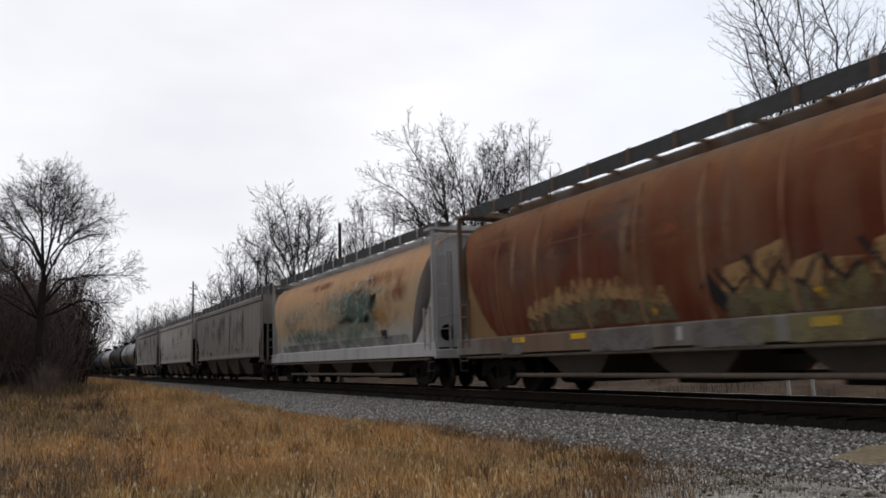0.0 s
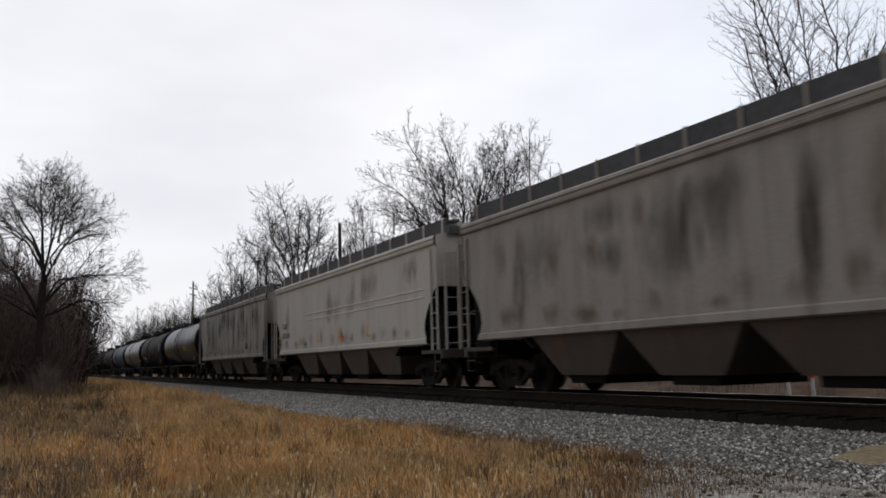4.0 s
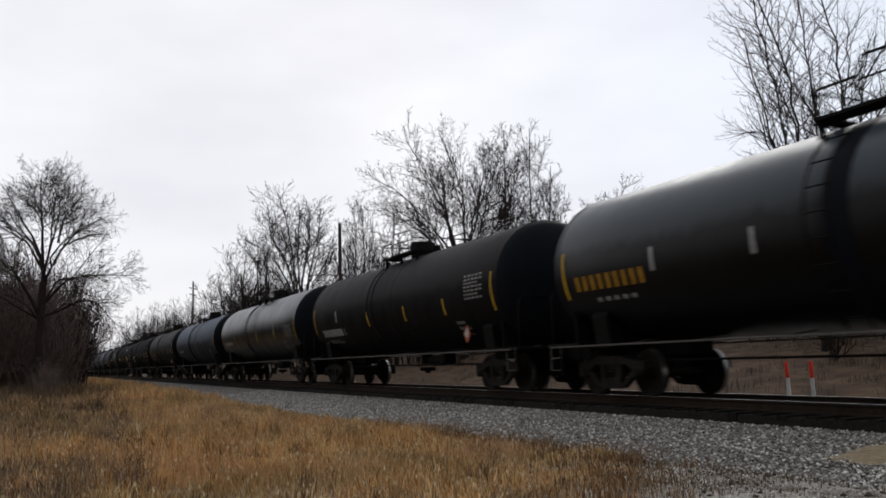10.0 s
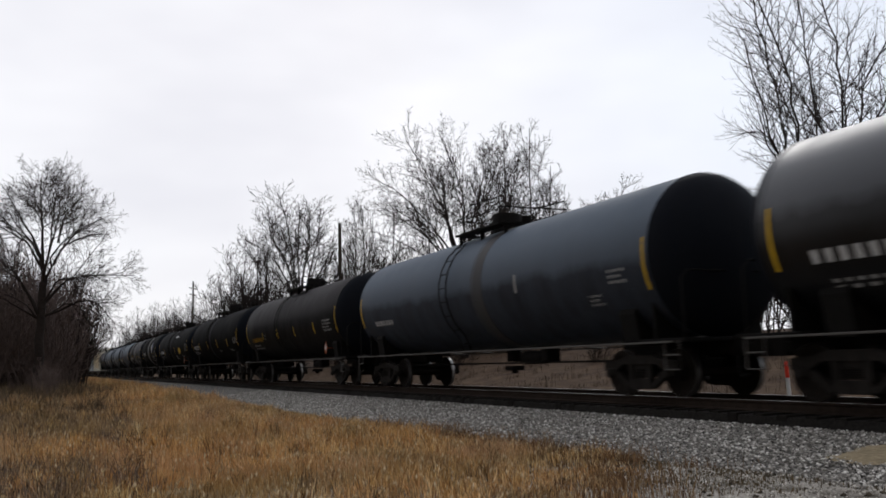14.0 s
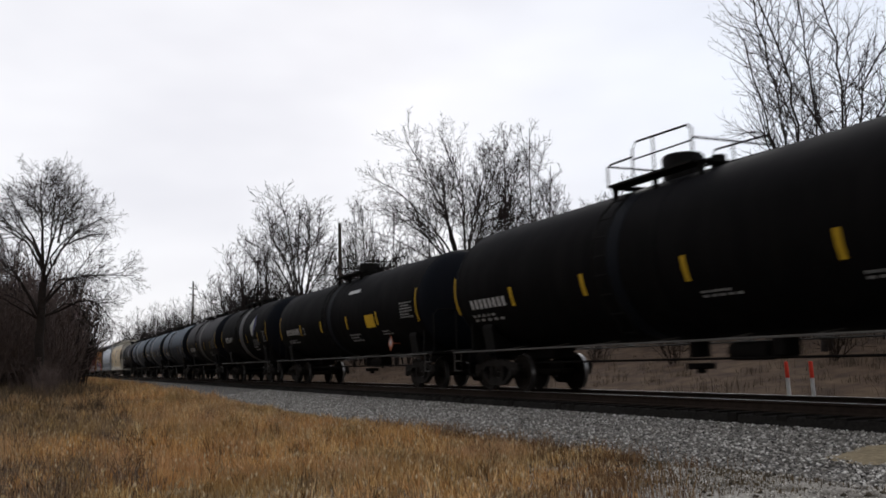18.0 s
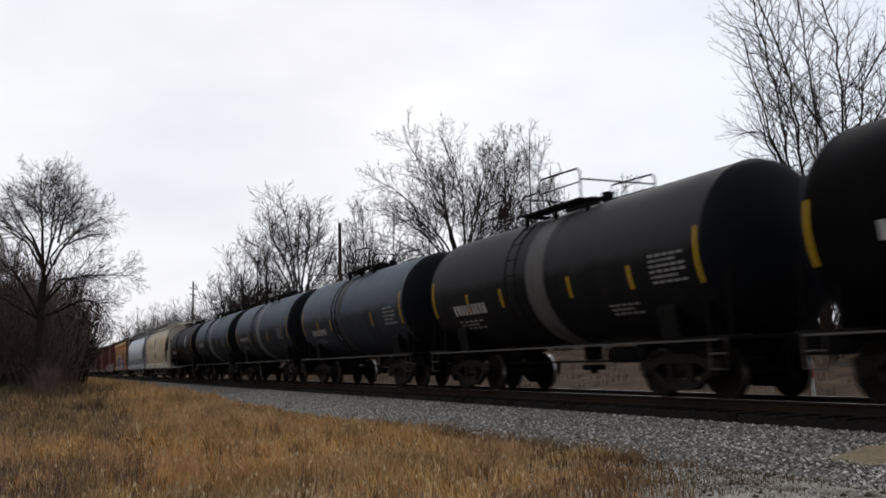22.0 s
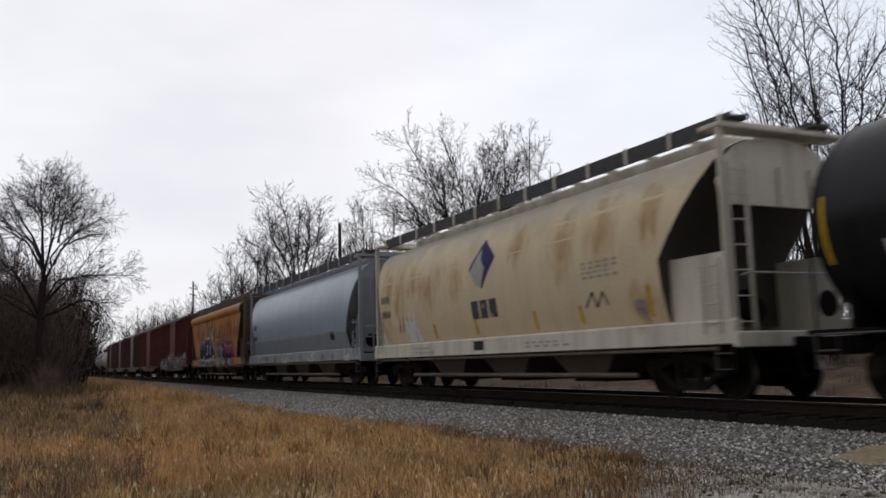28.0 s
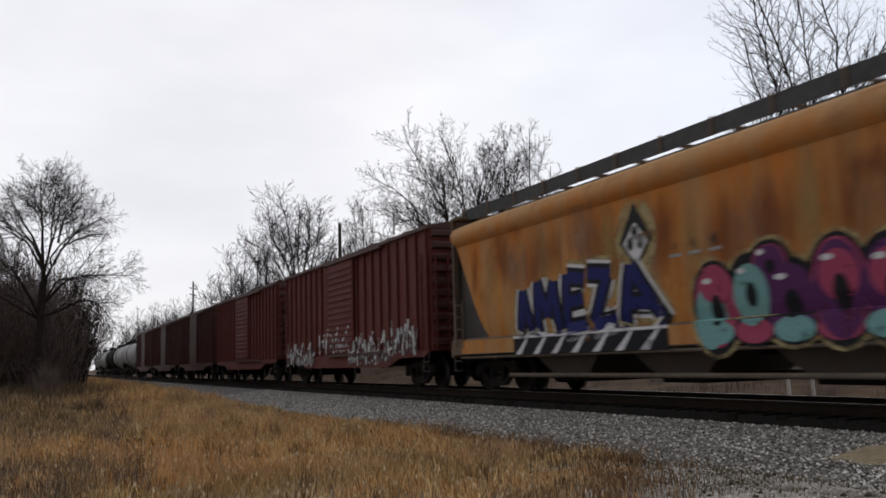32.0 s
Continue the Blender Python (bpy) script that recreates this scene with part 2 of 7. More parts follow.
def truck_meshes():
    w = Build()
    for s in (-1, 1):
        y = s * 0.755
        w.lathe_y([(y - 0.065 * s, 0.05), (y - 0.065 * s, WHEEL_R - 0.09), (y - 0.07 * s, WHEEL_R + 0.025), (y - 0.04 * s, WHEEL_R + 0.025),
                   (y - 0.03 * s, WHEEL_R), (y + 0.065 * s, WHEEL_R - 0.008), (y + 0.065 * s, WHEEL_R - 0.08), (y + 0.02 * s, WHEEL_R - 0.12), (y + 0.0 * s, 0.16), (y + 0.07 * s, 0.13), (y + 0.07 * s, 0.05)], 0, 0, 28)
    w.lathe_y([(-1.02, 0.07), (-0.8, 0.085), (0, 0.075), (0.8, 0.085), (1.02, 0.07)], 0, 0, 12)
    MESH["wheelset"] = w.mesh("wheelset", M_WHEEL, 50)
    for s in (-1, 1):
        t = Build()
        y = s * 0.755
        t.lathe_y([(y - 0.028 * s, WHEEL_R + 0.0015), (y + 0.0655 * s, WHEEL_R - 0.0065)], 0, 0, 28, False)
        MESH["tread", s] = t.mesh("tread", M_TREAD, 50)
    # cast side frame with two windows, spring pocket and journal boxes
    sf = Build()
    y0, y1 = -1.09, -0.95
    top = [(-1.12, 0.50), (-1.12, 0.68), (-0.62, 0.72), (-0.42, 0.80), (0.42, 0.80), (0.62, 0.72), (1.12, 0.68), (1.12, 0.50), (0.72, 0.52), (0.52, 0.63), (-0.52, 0.63), (-0.72, 0.52)]
    sf.prism_y(top, y0, y1)
    sf.prism_y([(-0.36, 0.22), (-0.30, 0.35), (0.30, 0.35), (0.36, 0.22), (0.26, 0.15), (-0.26, 0.15)], y0, y1)
    for s in (-1, 1):
        sf.prism_y([(s * 0.98, 0.53), (s * 0.74, 0.53), (s * 0.30, 0.20), (s * 0.40, 0.16)], y0 + 0.01, y1 - 0.01)
        sf.prism_y([(s * 0.34, 0.34), (s * 0.22, 0.34), (s * 0.22, 0.66), (s * 0.34, 0.66)], y0 + 0.01, y1 - 0.01)
        sf.box(s * 0.889 - 0.15, s * 0.889 + 0.15, y0 - 0.03, y1 + 0.02, 0.40, 0.56, 0.02)
    MESH["side_frame"] = sf.mesh("side_frame", M_TRUCK, 35)
    sp = Build()
    for x in (-0.14, 0, 0.14):
        for k in range(6):
            z = 0.36 + k * 0.035
            sp.tube([(x, -1.02, z), (x, -1.02, z + 0.022)], 0.062, 10)
    MESH["spring"] = sp.mesh("spring", M_TRUCK, 50)
    cap = Build()
    cap.lathe_y([(-1.17, 0.02), (-1.17, 0.075), (-1.15, 0.095), (-1.08, 0.1)], 0, 0, 14)
    MESH["bearing_cap"] = cap.mesh("bearing_cap", M_TRUCK, 50)
    bo = Build()
    bo.box(-0.2, 0.2, -1.05, 1.05, 0.50, 0.72, 0.03)
    bo.box(-0.3, 0.3, -0.4, 0.4, 0.66, 0.86, 0.03)
    for s in (-1, 1):
        bo.box(s * 0.42 - 0.05, s * 0.42 + 0.05, -0.95, 0.95, 0.36, 0.46, 0.02)
    MESH["bolster"] = bo.mesh("truck", M_TRUCK, 40)


WHEELSETS = []


def add_truck(car, x):
    tr = part("truck", MESH["bolster"], None, car)
    tr.location = (x, 0, 0)
    for turn in (0, math.pi):
        sf = part("side_frame", MESH["side_frame"], None, tr)
        sf.rotation_euler = (0, 0, turn)
        s2 = part("spring", MESH["spring"], None, tr)
        s2.rotation_euler = (0, 0, turn)
        for s in (-1, 1):
            c = part("bearing_cap", MESH["bearing_cap"], None, tr)
            c.rotation_euler, c.location = (0, 0, turn), (s * AXLE, 0, WHEEL_R)
    for s in (-1, 1):
        ws = part("wheelset", MESH["wheelset"], None, tr)
        ws.matrix_parent_inverse = Matrix.Translation((s * AXLE, 0, WHEEL_R))
        WHEELSETS.append(ws)
        for side in (-1, 1):
            td = part("tread", MESH["tread", side], None, tr, "bright worn wheel tread")
            td.matrix_parent_inverse = Matrix.Translation((s * AXLE, 0, WHEEL_R))
            WHEELSETS.append(td)


def common_meshes():
    truck_meshes()
    c = Build()
    c.box(-0.75, 0.0, -0.1, 0.1, 0.78, 0.98, 0.03)
    c.prism_y([(-0.05, 0.72), (0.28, 0.72), (0.34, 0.86), (0.28, 1.02), (-0.05, 1.02)], -0.16, 0.12)
    c.box(-0.5, -0.3, -0.3, 0.3, 0.74, 1.04, 0.03)
    MESH["coupler"] = c.mesh("coupler", M_UNDER, 40)
    h = Build()
    h.tube([(0, 0, 0.75), (0.05, -0.03, 0.5), (0.14, -0.05, 0.36), (0.26, -0.03, 0.42)], 0.025, 6)
    MESH["air_hose"] = h.mesh("air_hose", M_STEEL_DARK, 60)
    s = Build()
    s.tube([(-0.2, 0, 0), (-0.2, 0, -0.52), (0.2, 0, -0.52), (0.2, 0, 0)], 0.018, 5)
    s.tube([(-0.2, 0, -0.26), (0.2, 0, -0.26)], 0.015, 5)
    MESH["step"] = s.mesh("stirrup_step", M_HANDRAIL, 60)
    bw = Build()
    pts = [(0, 0.28 * math.cos(a), 0.28 * math.sin(a)) for a in (2 * math.pi * k / 16 for k in range(17))]
    bw.tube(pts, 0.018, 5)
    for a in (0.3, 2.4, 4.5):
        bw.tube([(0, 0, 0), (0, 0.28 * math.cos(a), 0.28 * math.sin(a))], 0.014, 4)
    MESH["brake_wheel"] = bw.mesh("brake_wheel", M_UNDER, 60)


def ladder(car, kind, x, y, z, turn, mat=None, hgt=2.85, n=7):
    """Two stiles with rungs; turn 0 faces the near side."""
    mat = mat or M_RUNG
    if (kind, mat) not in MESH:
        lb, rg = Build(), Build()
        for s in (-1, 1):
            lb.box(s * 0.2 - 0.025, s * 0.2 + 0.025, -0.02, 0.03, 0, 2.85 if kind == "ladder_tall" else 1.25)
        rg.tube([(-0.2, -0.03, 0), (0.2, -0.03, 0)], 0.013, 5)
        MESH[kind, mat], MESH["rung", mat] = lb.mesh("ladder", mat, 0), rg.mesh("rung", mat, 60)
    l = part("ladder", MESH[kind, mat], None, car)
    l.location, l.rotation_euler = (x, y, z), (0, 0, turn)
    n, hgt = (7, 2.85) if kind == "ladder_tall" else (4, 1.25)
    for k in range(n):
        r = part("rung", MESH["rung", mat], None, l)
        r.location = (0, 0, 0.18 + k * (hgt - 0.3) / (n - 1))
    return l


def running_gear(car, hl, trucks=True):
    for s in (-1, 1):
        c = part("coupler", MESH["coupler"], None, car)
        c.location, c.rotation_euler = (s * (hl - 0.3), 0, 0), (0, 0, 0 if s > 0 else math.pi)
        a = part("air_hose", MESH["air_hose"], None, car)
        a.location, a.rotation_euler = (s * (hl - 0.55), -0.35 * s, 0), (0, 0, 0 if s > 0 else math.pi)
        add_truck(car, s * (hl - 2.45))


def decal(car, name, quads, mat, wide, off=0.007, label="", both=False):
    """Thin paint on the near side: quads of (x, z), laid on the side whose half-width at a height is wide(z)."""
    groups = []
    for q in quads:
        ends = {(round(x, 3), round(z, 3)) for x, z in q}
        if groups and groups[-1][0] & ends:
            groups[-1][0].update(ends)
            groups[-1][1].append(q)
        else:
            groups.append([set(ends), [q]])
    if len(groups) > 24 or name == "data_panel":
        groups = [[None, quads]]
    for _, some in groups:
        b = Build()
        for (xa, za), (xb, zb), (xc, zc), (xd, zd) in some:
            crosses = min(za, zb, zc, zd) < 1.345 < max(za, zb, zc, zd)
            n = max(1, int(max(abs(za - zd), abs(zb - zc)) / (0.025 if crosses else 0.16)))
            m = max(1, int(max(abs(za - zb), abs(zd - zc)) / 0.13))
            i = len(b.v)
            for k in range(n + 1):
                u = k / n
                for j in range(m + 1):
                    v = j / m
                    x = (xa + (xd - xa) * u) * (1 - v) + (xb + (xc - xb) * u) * v
                    z = (za + (zd - za) * u) * (1 - v) + (zb + (zc - zb) * u) * v
                    b.v.append((x, -(wide(z) + off), z))
            for k in range(n):
                for j in range(m):
                    q = i + k * (m + 1) + j
                    b.f.append((q, q + 1, q + m + 2, q + m + 1))
        ob = part(name, b, mat, car, label, 60)
        if len(groups) == 1 and len(quads) > 5:
            tagged(ob, label, kind="stuff")


def rect(x0, x1, z0, z1):
    return ((x0, z0), (x1, z0), (x1, z1), (x0, z1))


def stroke(x0, z0, x1, z1, w):
    dx, dz = x1 - x0, z1 - z0
    l = math.hypot(dx, dz) or 1
    nx, nz = -dz / l * w / 2, dx / l * w / 2
    return ((x0 + nx, z0 + nz), (x0 - nx, z0 - nz), (x1 - nx, z1 - nz), (x1 + nx, z1 + nz))


# ---------------------------------------------------------------- covered hoppers
FLOW = [(1.32, 1.28), (1.43, 1.6), (1.52, 2.0), (1.57, 2.5), (1.58, 2.9), (1.54, 3.3), (1.44, 3.7), (1.27, 4.08), (1.0, 4.34), (0.62, 4.48), (0.0, 4.52)]
BAY = [(1.50, 1.28), (1.56, 1.31), (1.56, 1.44), (1.53, 1.47), (1.53, 4.08), (1.60, 4.12), (1.61, 4.18), (1.58, 4.20), (1.58, 4.24), (1.61, 4.26), (1.60, 4.33), (1.54, 4.37), (0.8, 4.52), (0.0, 4.56)]
CHORD = [(1.40, 1.28), (1.48, 1.6), (1.53, 2.2), (1.54, 3.8), (1.60, 3.87), (1.655, 4.0), (1.64, 4.16), (1.55, 4.3), (1.2, 4.46), (0.0, 4.56)]


def hopper(kind, hl, body_mat, end_mat, frame_mat, label, dark_mat, pocket_mat, ribs=(), gusset_mat=None, end_low=1.2, seam_mat=None, rake=1.75, bow=0.5, gusset_top=3.9, knee=0.0, group="cars of the freight train"):
    car = tagged(new("covered_hopper"), label, "freight car", group)
    prof = {"flow": FLOW, "bay": BAY, "chord": CHORD}[kind]
    zlo, zhi = prof[0][1], prof[-1][1]

    def end_at(z, s=1):
        u = (z - zlo) / (zhi - zlo)
        if kind == "bay":
            return hl - 0.88 if z > 2.95 else hl - 0.88 - 0.95 * math.sin(min(1, (2.95 - z) / 1.3) * math.pi * 0.5) + 0.25 * max(0, (1.75 - z) / 0.5)
        if knee and s < 0:
            return hl - 1.1 - 0.85 + 0.85 * min(1, u / 0.88) ** 0.75
        if knee:
            return hl - 1.1 - rake + rake * min(1, max(0, (z - knee) / (zhi - 0.25 - knee)))
        return hl - 1.1 - rake + rake * min(1, u / 0.88) ** (0.75 if kind == "flow" else 0.9)

    dense = []
    for (ya, za), (yb, zb) in zip(prof, prof[1:]):
        n = max(1, int((zb - za) / 0.22))
        dense += [(ya + (yb - ya) * k / n, za + (zb - za) * k / n) for k in range(n)]
    dense.append(prof[-1])
    ring = half_mirror(dense)
    b = Build()
    us = [-1 + 2 * k / 14 for k in range(15)]
    b.loft([[(u * end_at(z, 1 if u > 0 else -1), y, z) for y, z in ring] for u in us], caps=False)
    body = part("body", b, body_mat, car, smooth=30)
    for s in (-1, 1):
        cap = Build()
        half = len(ring)
        cap.v = [(s * end_at(z, s), y, z) for y, z in ring]
        cap.f = [(i, i + 1, half - i - 1, (half - i) % half) for i in range(1, len(dense) - 1) if i + 1 < half - i - 1] + [(0, 1, half - 1)]
        part("end_slope", cap, dark_mat, body, smooth=30)
        # Real gussets, except on bay cars: there added dark plates darken the gap
        for y in (-1, 1):
            gs = Build()
            yy = y * (1.3 if kind != "bay" else 1.22)
            top = gusset_top if kind != "bay" else 2.95
            zs = list(np.linspace(1.15, top, 8))
            bend = bow if kind != "bay" else 0.0
            edge = [(s * min((hl - 1.12) if kind != "bay" else hl - 0.9, end_at(max(z, zlo), s) - 0.06 + bend * math.sin(math.pi * (z - zlo + 0.13) / (top - zlo + 0.13))), z) for z in zs]
            line = [(s * (hl - (1.05 if kind != "bay" else 0.82)), z) for z in zs]
            gs.v = [(x, yy * f, z) for f in (1, 0.985) for row in (edge, line) for x, z in row]
            for k in range(7):
                gs.f += [(k, k + 1, k + 9, k + 8), (k + 16, k + 24, k + 25, k + 17), (k, k + 16, k + 17, k + 1), (k + 8, k + 9, k + 25, k + 24)]
            gs.f += [(0, 8, 24, 16), (7, 23, 31, 15)]
            part("end_gusset_infill", gs, gusset_mat or dark_mat, car, smooth=0)
    wide = lambda z: 1.50 if kind != "bay" and z < 1.345 else wide_at(dense, z)
    # seams or ribs down the sides
    for x in ribs:
        for s in (-1, 1):
            seam = Build()
            pts = [(x, s * (wide(z) + 0.002), z) for z in np.linspace(zlo + 0.1, zhi - (0.45 if kind != "bay" else 0.5), 9)]
            seam.tube(pts, 0.034, 6)
            part("side_seam", seam, seam_mat or body_mat, body, smooth=60)
    # end sheets, corner posts and platforms
    for s in (-1, 1):
        e = Build()
        xe = s * (hl - (1.05 if kind != "bay" else 0.82))
        z0 = end_low if kind != "bay" else 2.9
        if kind == "bay":
            e.prism_x(half_mirror([(1.5, z0)] + [(min(1.56, y), z) for y, z in dense if z > z0 + 0.05]), xe, xe + s * 0.03)
        else:
            e.prism_x(half_mirror([(1.34, z0)] + [(min(1.42, y * 0.985), z - 0.01) for y, z in dense if z > z0 + 0.05]), xe, xe + s * 0.03)
        part("end_sheet", e, end_mat, car, smooth=0)
        if kind != "bay":
            for y in (-0.95, 0.95):
                # No hole is cut: a dark disc stands for the shade inside
                hole = Build()
                hole.lathe_x([(xe + s * 0.02, 0.24), (xe + s * 0.036, 0.24), (xe + s * 0.036, 0.02)], y, 1.62, 18)
                part("opening_disc", hole, M_UNDER, car, "dark disc for the shade inside a round access opening", 30)
        if kind == "bay":
            sl = Build()
            sl.loft([[(s * (hl - 0.86), -1.48, 2.95), (s * (hl - 0.86), 1.48, 2.95), (s * (hl - 0.9), 1.48, 2.99), (s * (hl - 0.9), -1.48, 2.99)],
                     [(s * (hl - 4.2), -1.48, 1.0), (s * (hl - 4.2), 1.48, 1.0), (s * (hl - 4.25), 1.48, 1.05), (s * (hl - 4.25), -1.48, 1.05)]])
            part("slope_sheet", sl, dark_mat, car, smooth=0)
            # Added dark panel that keeps sky from showing through the open end
            bk = Build()
            xa, xb = sorted((s * (hl - 2.3), s * (hl - 2.24)))
            bk.box(xa, xb, -1.4, 1.4, 0.9, 2.0)
            part("end_gap_filler", bk, dark_mat, car, smooth=0)
        for y in (-0.75, 0.0, 0.75):
            rib = Build()
            rib.box(min(xe + s * 0.03, xe + s * 0.1), max(xe + s * 0.03, xe + s * 0.1), y - 0.04, y + 0.04, z0, 4.0)
            part("end_rib", rib, end_mat, car, smooth=0)
        for y in (-1.42, 1.42) if kind != "bay" else ():
            p = Build()
            x1 = s * (hl - 0.9)
            p.box(x1 - 0.045, x1 + 0.045, y - 0.06, y + 0.06, 1.1, 4.58, 0.01)
            part("corner_post", p, frame_mat, car, smooth=0)
        t = Build()
        xa, xb = sorted((s * (hl - (1.32 if kind != "bay" else 0.95)), s * (hl - (0.82 if kind != "bay" else 0.66))))
        t.box(xa, xb, -1.5 if kind != "bay" else -1.2, 1.5 if kind != "bay" else 1.2, 4.58 if kind != "bay" else 4.38, 4.66 if kind != "bay" else 4.62, 0.01)
        part("end_crosswalk", t, M_GRATE if kind == "bay" else frame_mat, car, smooth=0)
        pl = Build()
        xa, xb = sorted((s * (hl - 2.2), s * (hl - 0.75)))
        pl.box(xa, xb, -1.48, 1.48, 1.02, 1.12, 0.015)
        part("end_platform", pl, frame_mat, car, smooth=0)
        sill = Build()
        xa, xb = sorted((s * (hl - 0.82), s * (hl - 0.68)))
        sill.box(xa, xb, -1.5, 1.5, 0.88, 1.14, 0.02)
        part("end_sill", sill, frame_mat, car, smooth=0)
        for y, turn in ((-1.5, 0), (1.5, math.pi)):
            ladder(car, "ladder_short" if kind != "bay" else "ladder_tall", s * (hl - (1.25 if kind != "bay" else 0.95)), y * (1 if kind != "bay" else 1.06), 1.12, turn, frame_mat if kind != "bay" else body_mat)
            st = part("stirrup_step", MESH["step"], None, car)
            st.location = (s * (hl - 1.05), y * 0.98, 1.05)
        ladder(car, "ladder_tall", s * (hl - (0.85 if kind != "bay" else 0.68)), -1.15 * s, 1.12, s * math.pi / 2, frame_mat if kind != "bay" else body_mat)
        hr = Build()
        hr.tube([(s * (hl - 0.72), -1.3, 2.05), (s * (hl - 0.66), -1.2, 2.1), (s * (hl - 0.66), 1.2, 2.1), (s * (hl - 0.72), 1.3, 2.05)], 0.016, 5)
        part("grab_iron", hr, M_RUNG, car, smooth=60)
    w = part("brake_wheel", MESH["brake_wheel"], None, car)
    w.location = (-(hl - 0.55), 0.35, 2.2)
    gb = Build()
    gb.box(-(hl - 0.8), -(hl - 0.6), 0.15, 0.55, 1.15, 2.35, 0.03)
    part("brake_gear", gb, M_UNDER, car)
    gb = Build()
    gb.lathe_x([(hl - 1.6, 0.05), (hl - 1.58, 0.22), (hl - 1.05, 0.22), (hl - 1.02, 0.05)], -0.7, 1.5, 14)
    part("air_reservoir", gb, M_UNDER, car)
    # side sills and hopper pockets
    if kind != "bay":
        for s in (-1, 1):
            sd = Build()
            sd.prism_x([(s * 1.40, 0.93), (s * 1.50, 0.95), (s * 1.50, 1.32), (s * 1.44, 1.36), (s * 1.36, 1.34), (s * 1.36, 0.97)], -(hl - 0.75), hl - 0.75)
            part("side_sill", sd, frame_mat, car, smooth=30)
            pp = Build()
            pp.tube([(-(hl - 3.6), s * 1.3, 0.42), (hl - 3.6, s * 1.3, 0.42)], 0.05, 8)
            part("gate_shaft", pp, M_PIPE, car, smooth=60)
            pp = Build()
            pp.tube([(-(hl - 1.2), s * 1.44, 0.87), (hl - 1.2, s * 1.44, 0.87)], 0.035, 8)
            part("brake_pipe", pp, M_PIPE, car, smooth=60)
        bays, z1, zb, half = 3, 1.3, 0.34, 1.3
    else:
        bays, z1, zb, half = 4, 1.32, 0.30, 1.42
    span = 2 * (hl - 4.0) / bays
    for k in range(bays):
        xc = -(hl - 4.0) + span * (k + 0.5)
        pk = Build()
        a, c = span * 0.495, 0.85 if kind == "bay" else 0.72
        pk.loft([[(xc - a, -half, z1), (xc + a, -half, z1), (xc + a, half, z1), (xc - a, half, z1)],
                 [(xc - c, -half * 0.8, zb + 0.12), (xc + c, -half * 0.8, zb + 0.12), (xc + c, half * 0.7, zb + 0.12), (xc - c, half * 0.7, zb + 0.12)]])
        pocket = part("hopper_pocket", pk, pocket_mat, car, smooth=0)
        g = Build()
        g.box(xc - 0.62, xc + 0.62, -half * 0.75, half * 0.75, zb - 0.06, zb + 0.12, 0.02)
        part("outlet_gate", g, M_UNDER, pocket, smooth=0)
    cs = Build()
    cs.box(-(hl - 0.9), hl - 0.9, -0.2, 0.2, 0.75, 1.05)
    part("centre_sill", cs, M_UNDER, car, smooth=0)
    # roof: trough hatch and running boards on brackets
    ht = Build()
    ht.box(-(hl - 1.9), hl - 1.9, -0.42, 0.42, 4.4, 4.78, 0.04)
    part("trough_hatch", ht, frame_mat if kind == "flow" else M_GRATE, car)
    for s in (-1, 1):
        rb = Build()
        ya, yb = sorted((s * 0.78, s * 1.16))
        rb.prism_x([(ya, 4.78), (yb - 0.02, 4.78), (yb - 0.02, 4.76), (yb, 4.76), (yb, 4.87), (yb - 0.02, 4.87), (yb - 0.02, 4.82), (ya + 0.02, 4.82), (ya + 0.02, 4.87), (ya, 4.87)], -(hl - (0.85)), hl - (0.85))
        part("running_board", rb, M_GRATE, car, smooth=0)
        rb = Build()
        lo = 4.46 if kind == "bay" else 4.56
        yo = s * 1.165
        rb.box(-(hl - (1.2 if kind != "bay" else 0.85)), hl - (1.2 if kind != "bay" else 0.85), yo - 0.012, yo + 0.012, lo, 4.87)
        part("board_skirt", rb, M_GRATE, car, smooth=0)
    n = int((2 * hl - 2.2) / 1.32)
    br = Build()
    br.box(-0.03, 0.03, -1.16, 1.16, 4.70, 4.78)
    for s in (-1, 1):
        br.box(-0.035, 0.035, s * 1.195 - 0.015, s * 1.195 + 0.015, 4.30 if kind == "bay" else 4.57, 4.89)
    me = br.mesh("board_bracket", frame_mat if kind != "bay" else body_mat, 0)
    for k in range(n + 1):
        o = part("board_bracket", me, None, car)
        o.location = (-(hl - 1.1) + k * (2 * hl - 2.2) / n, 0, 0)
    running_gear(car, hl)
    return car, wide


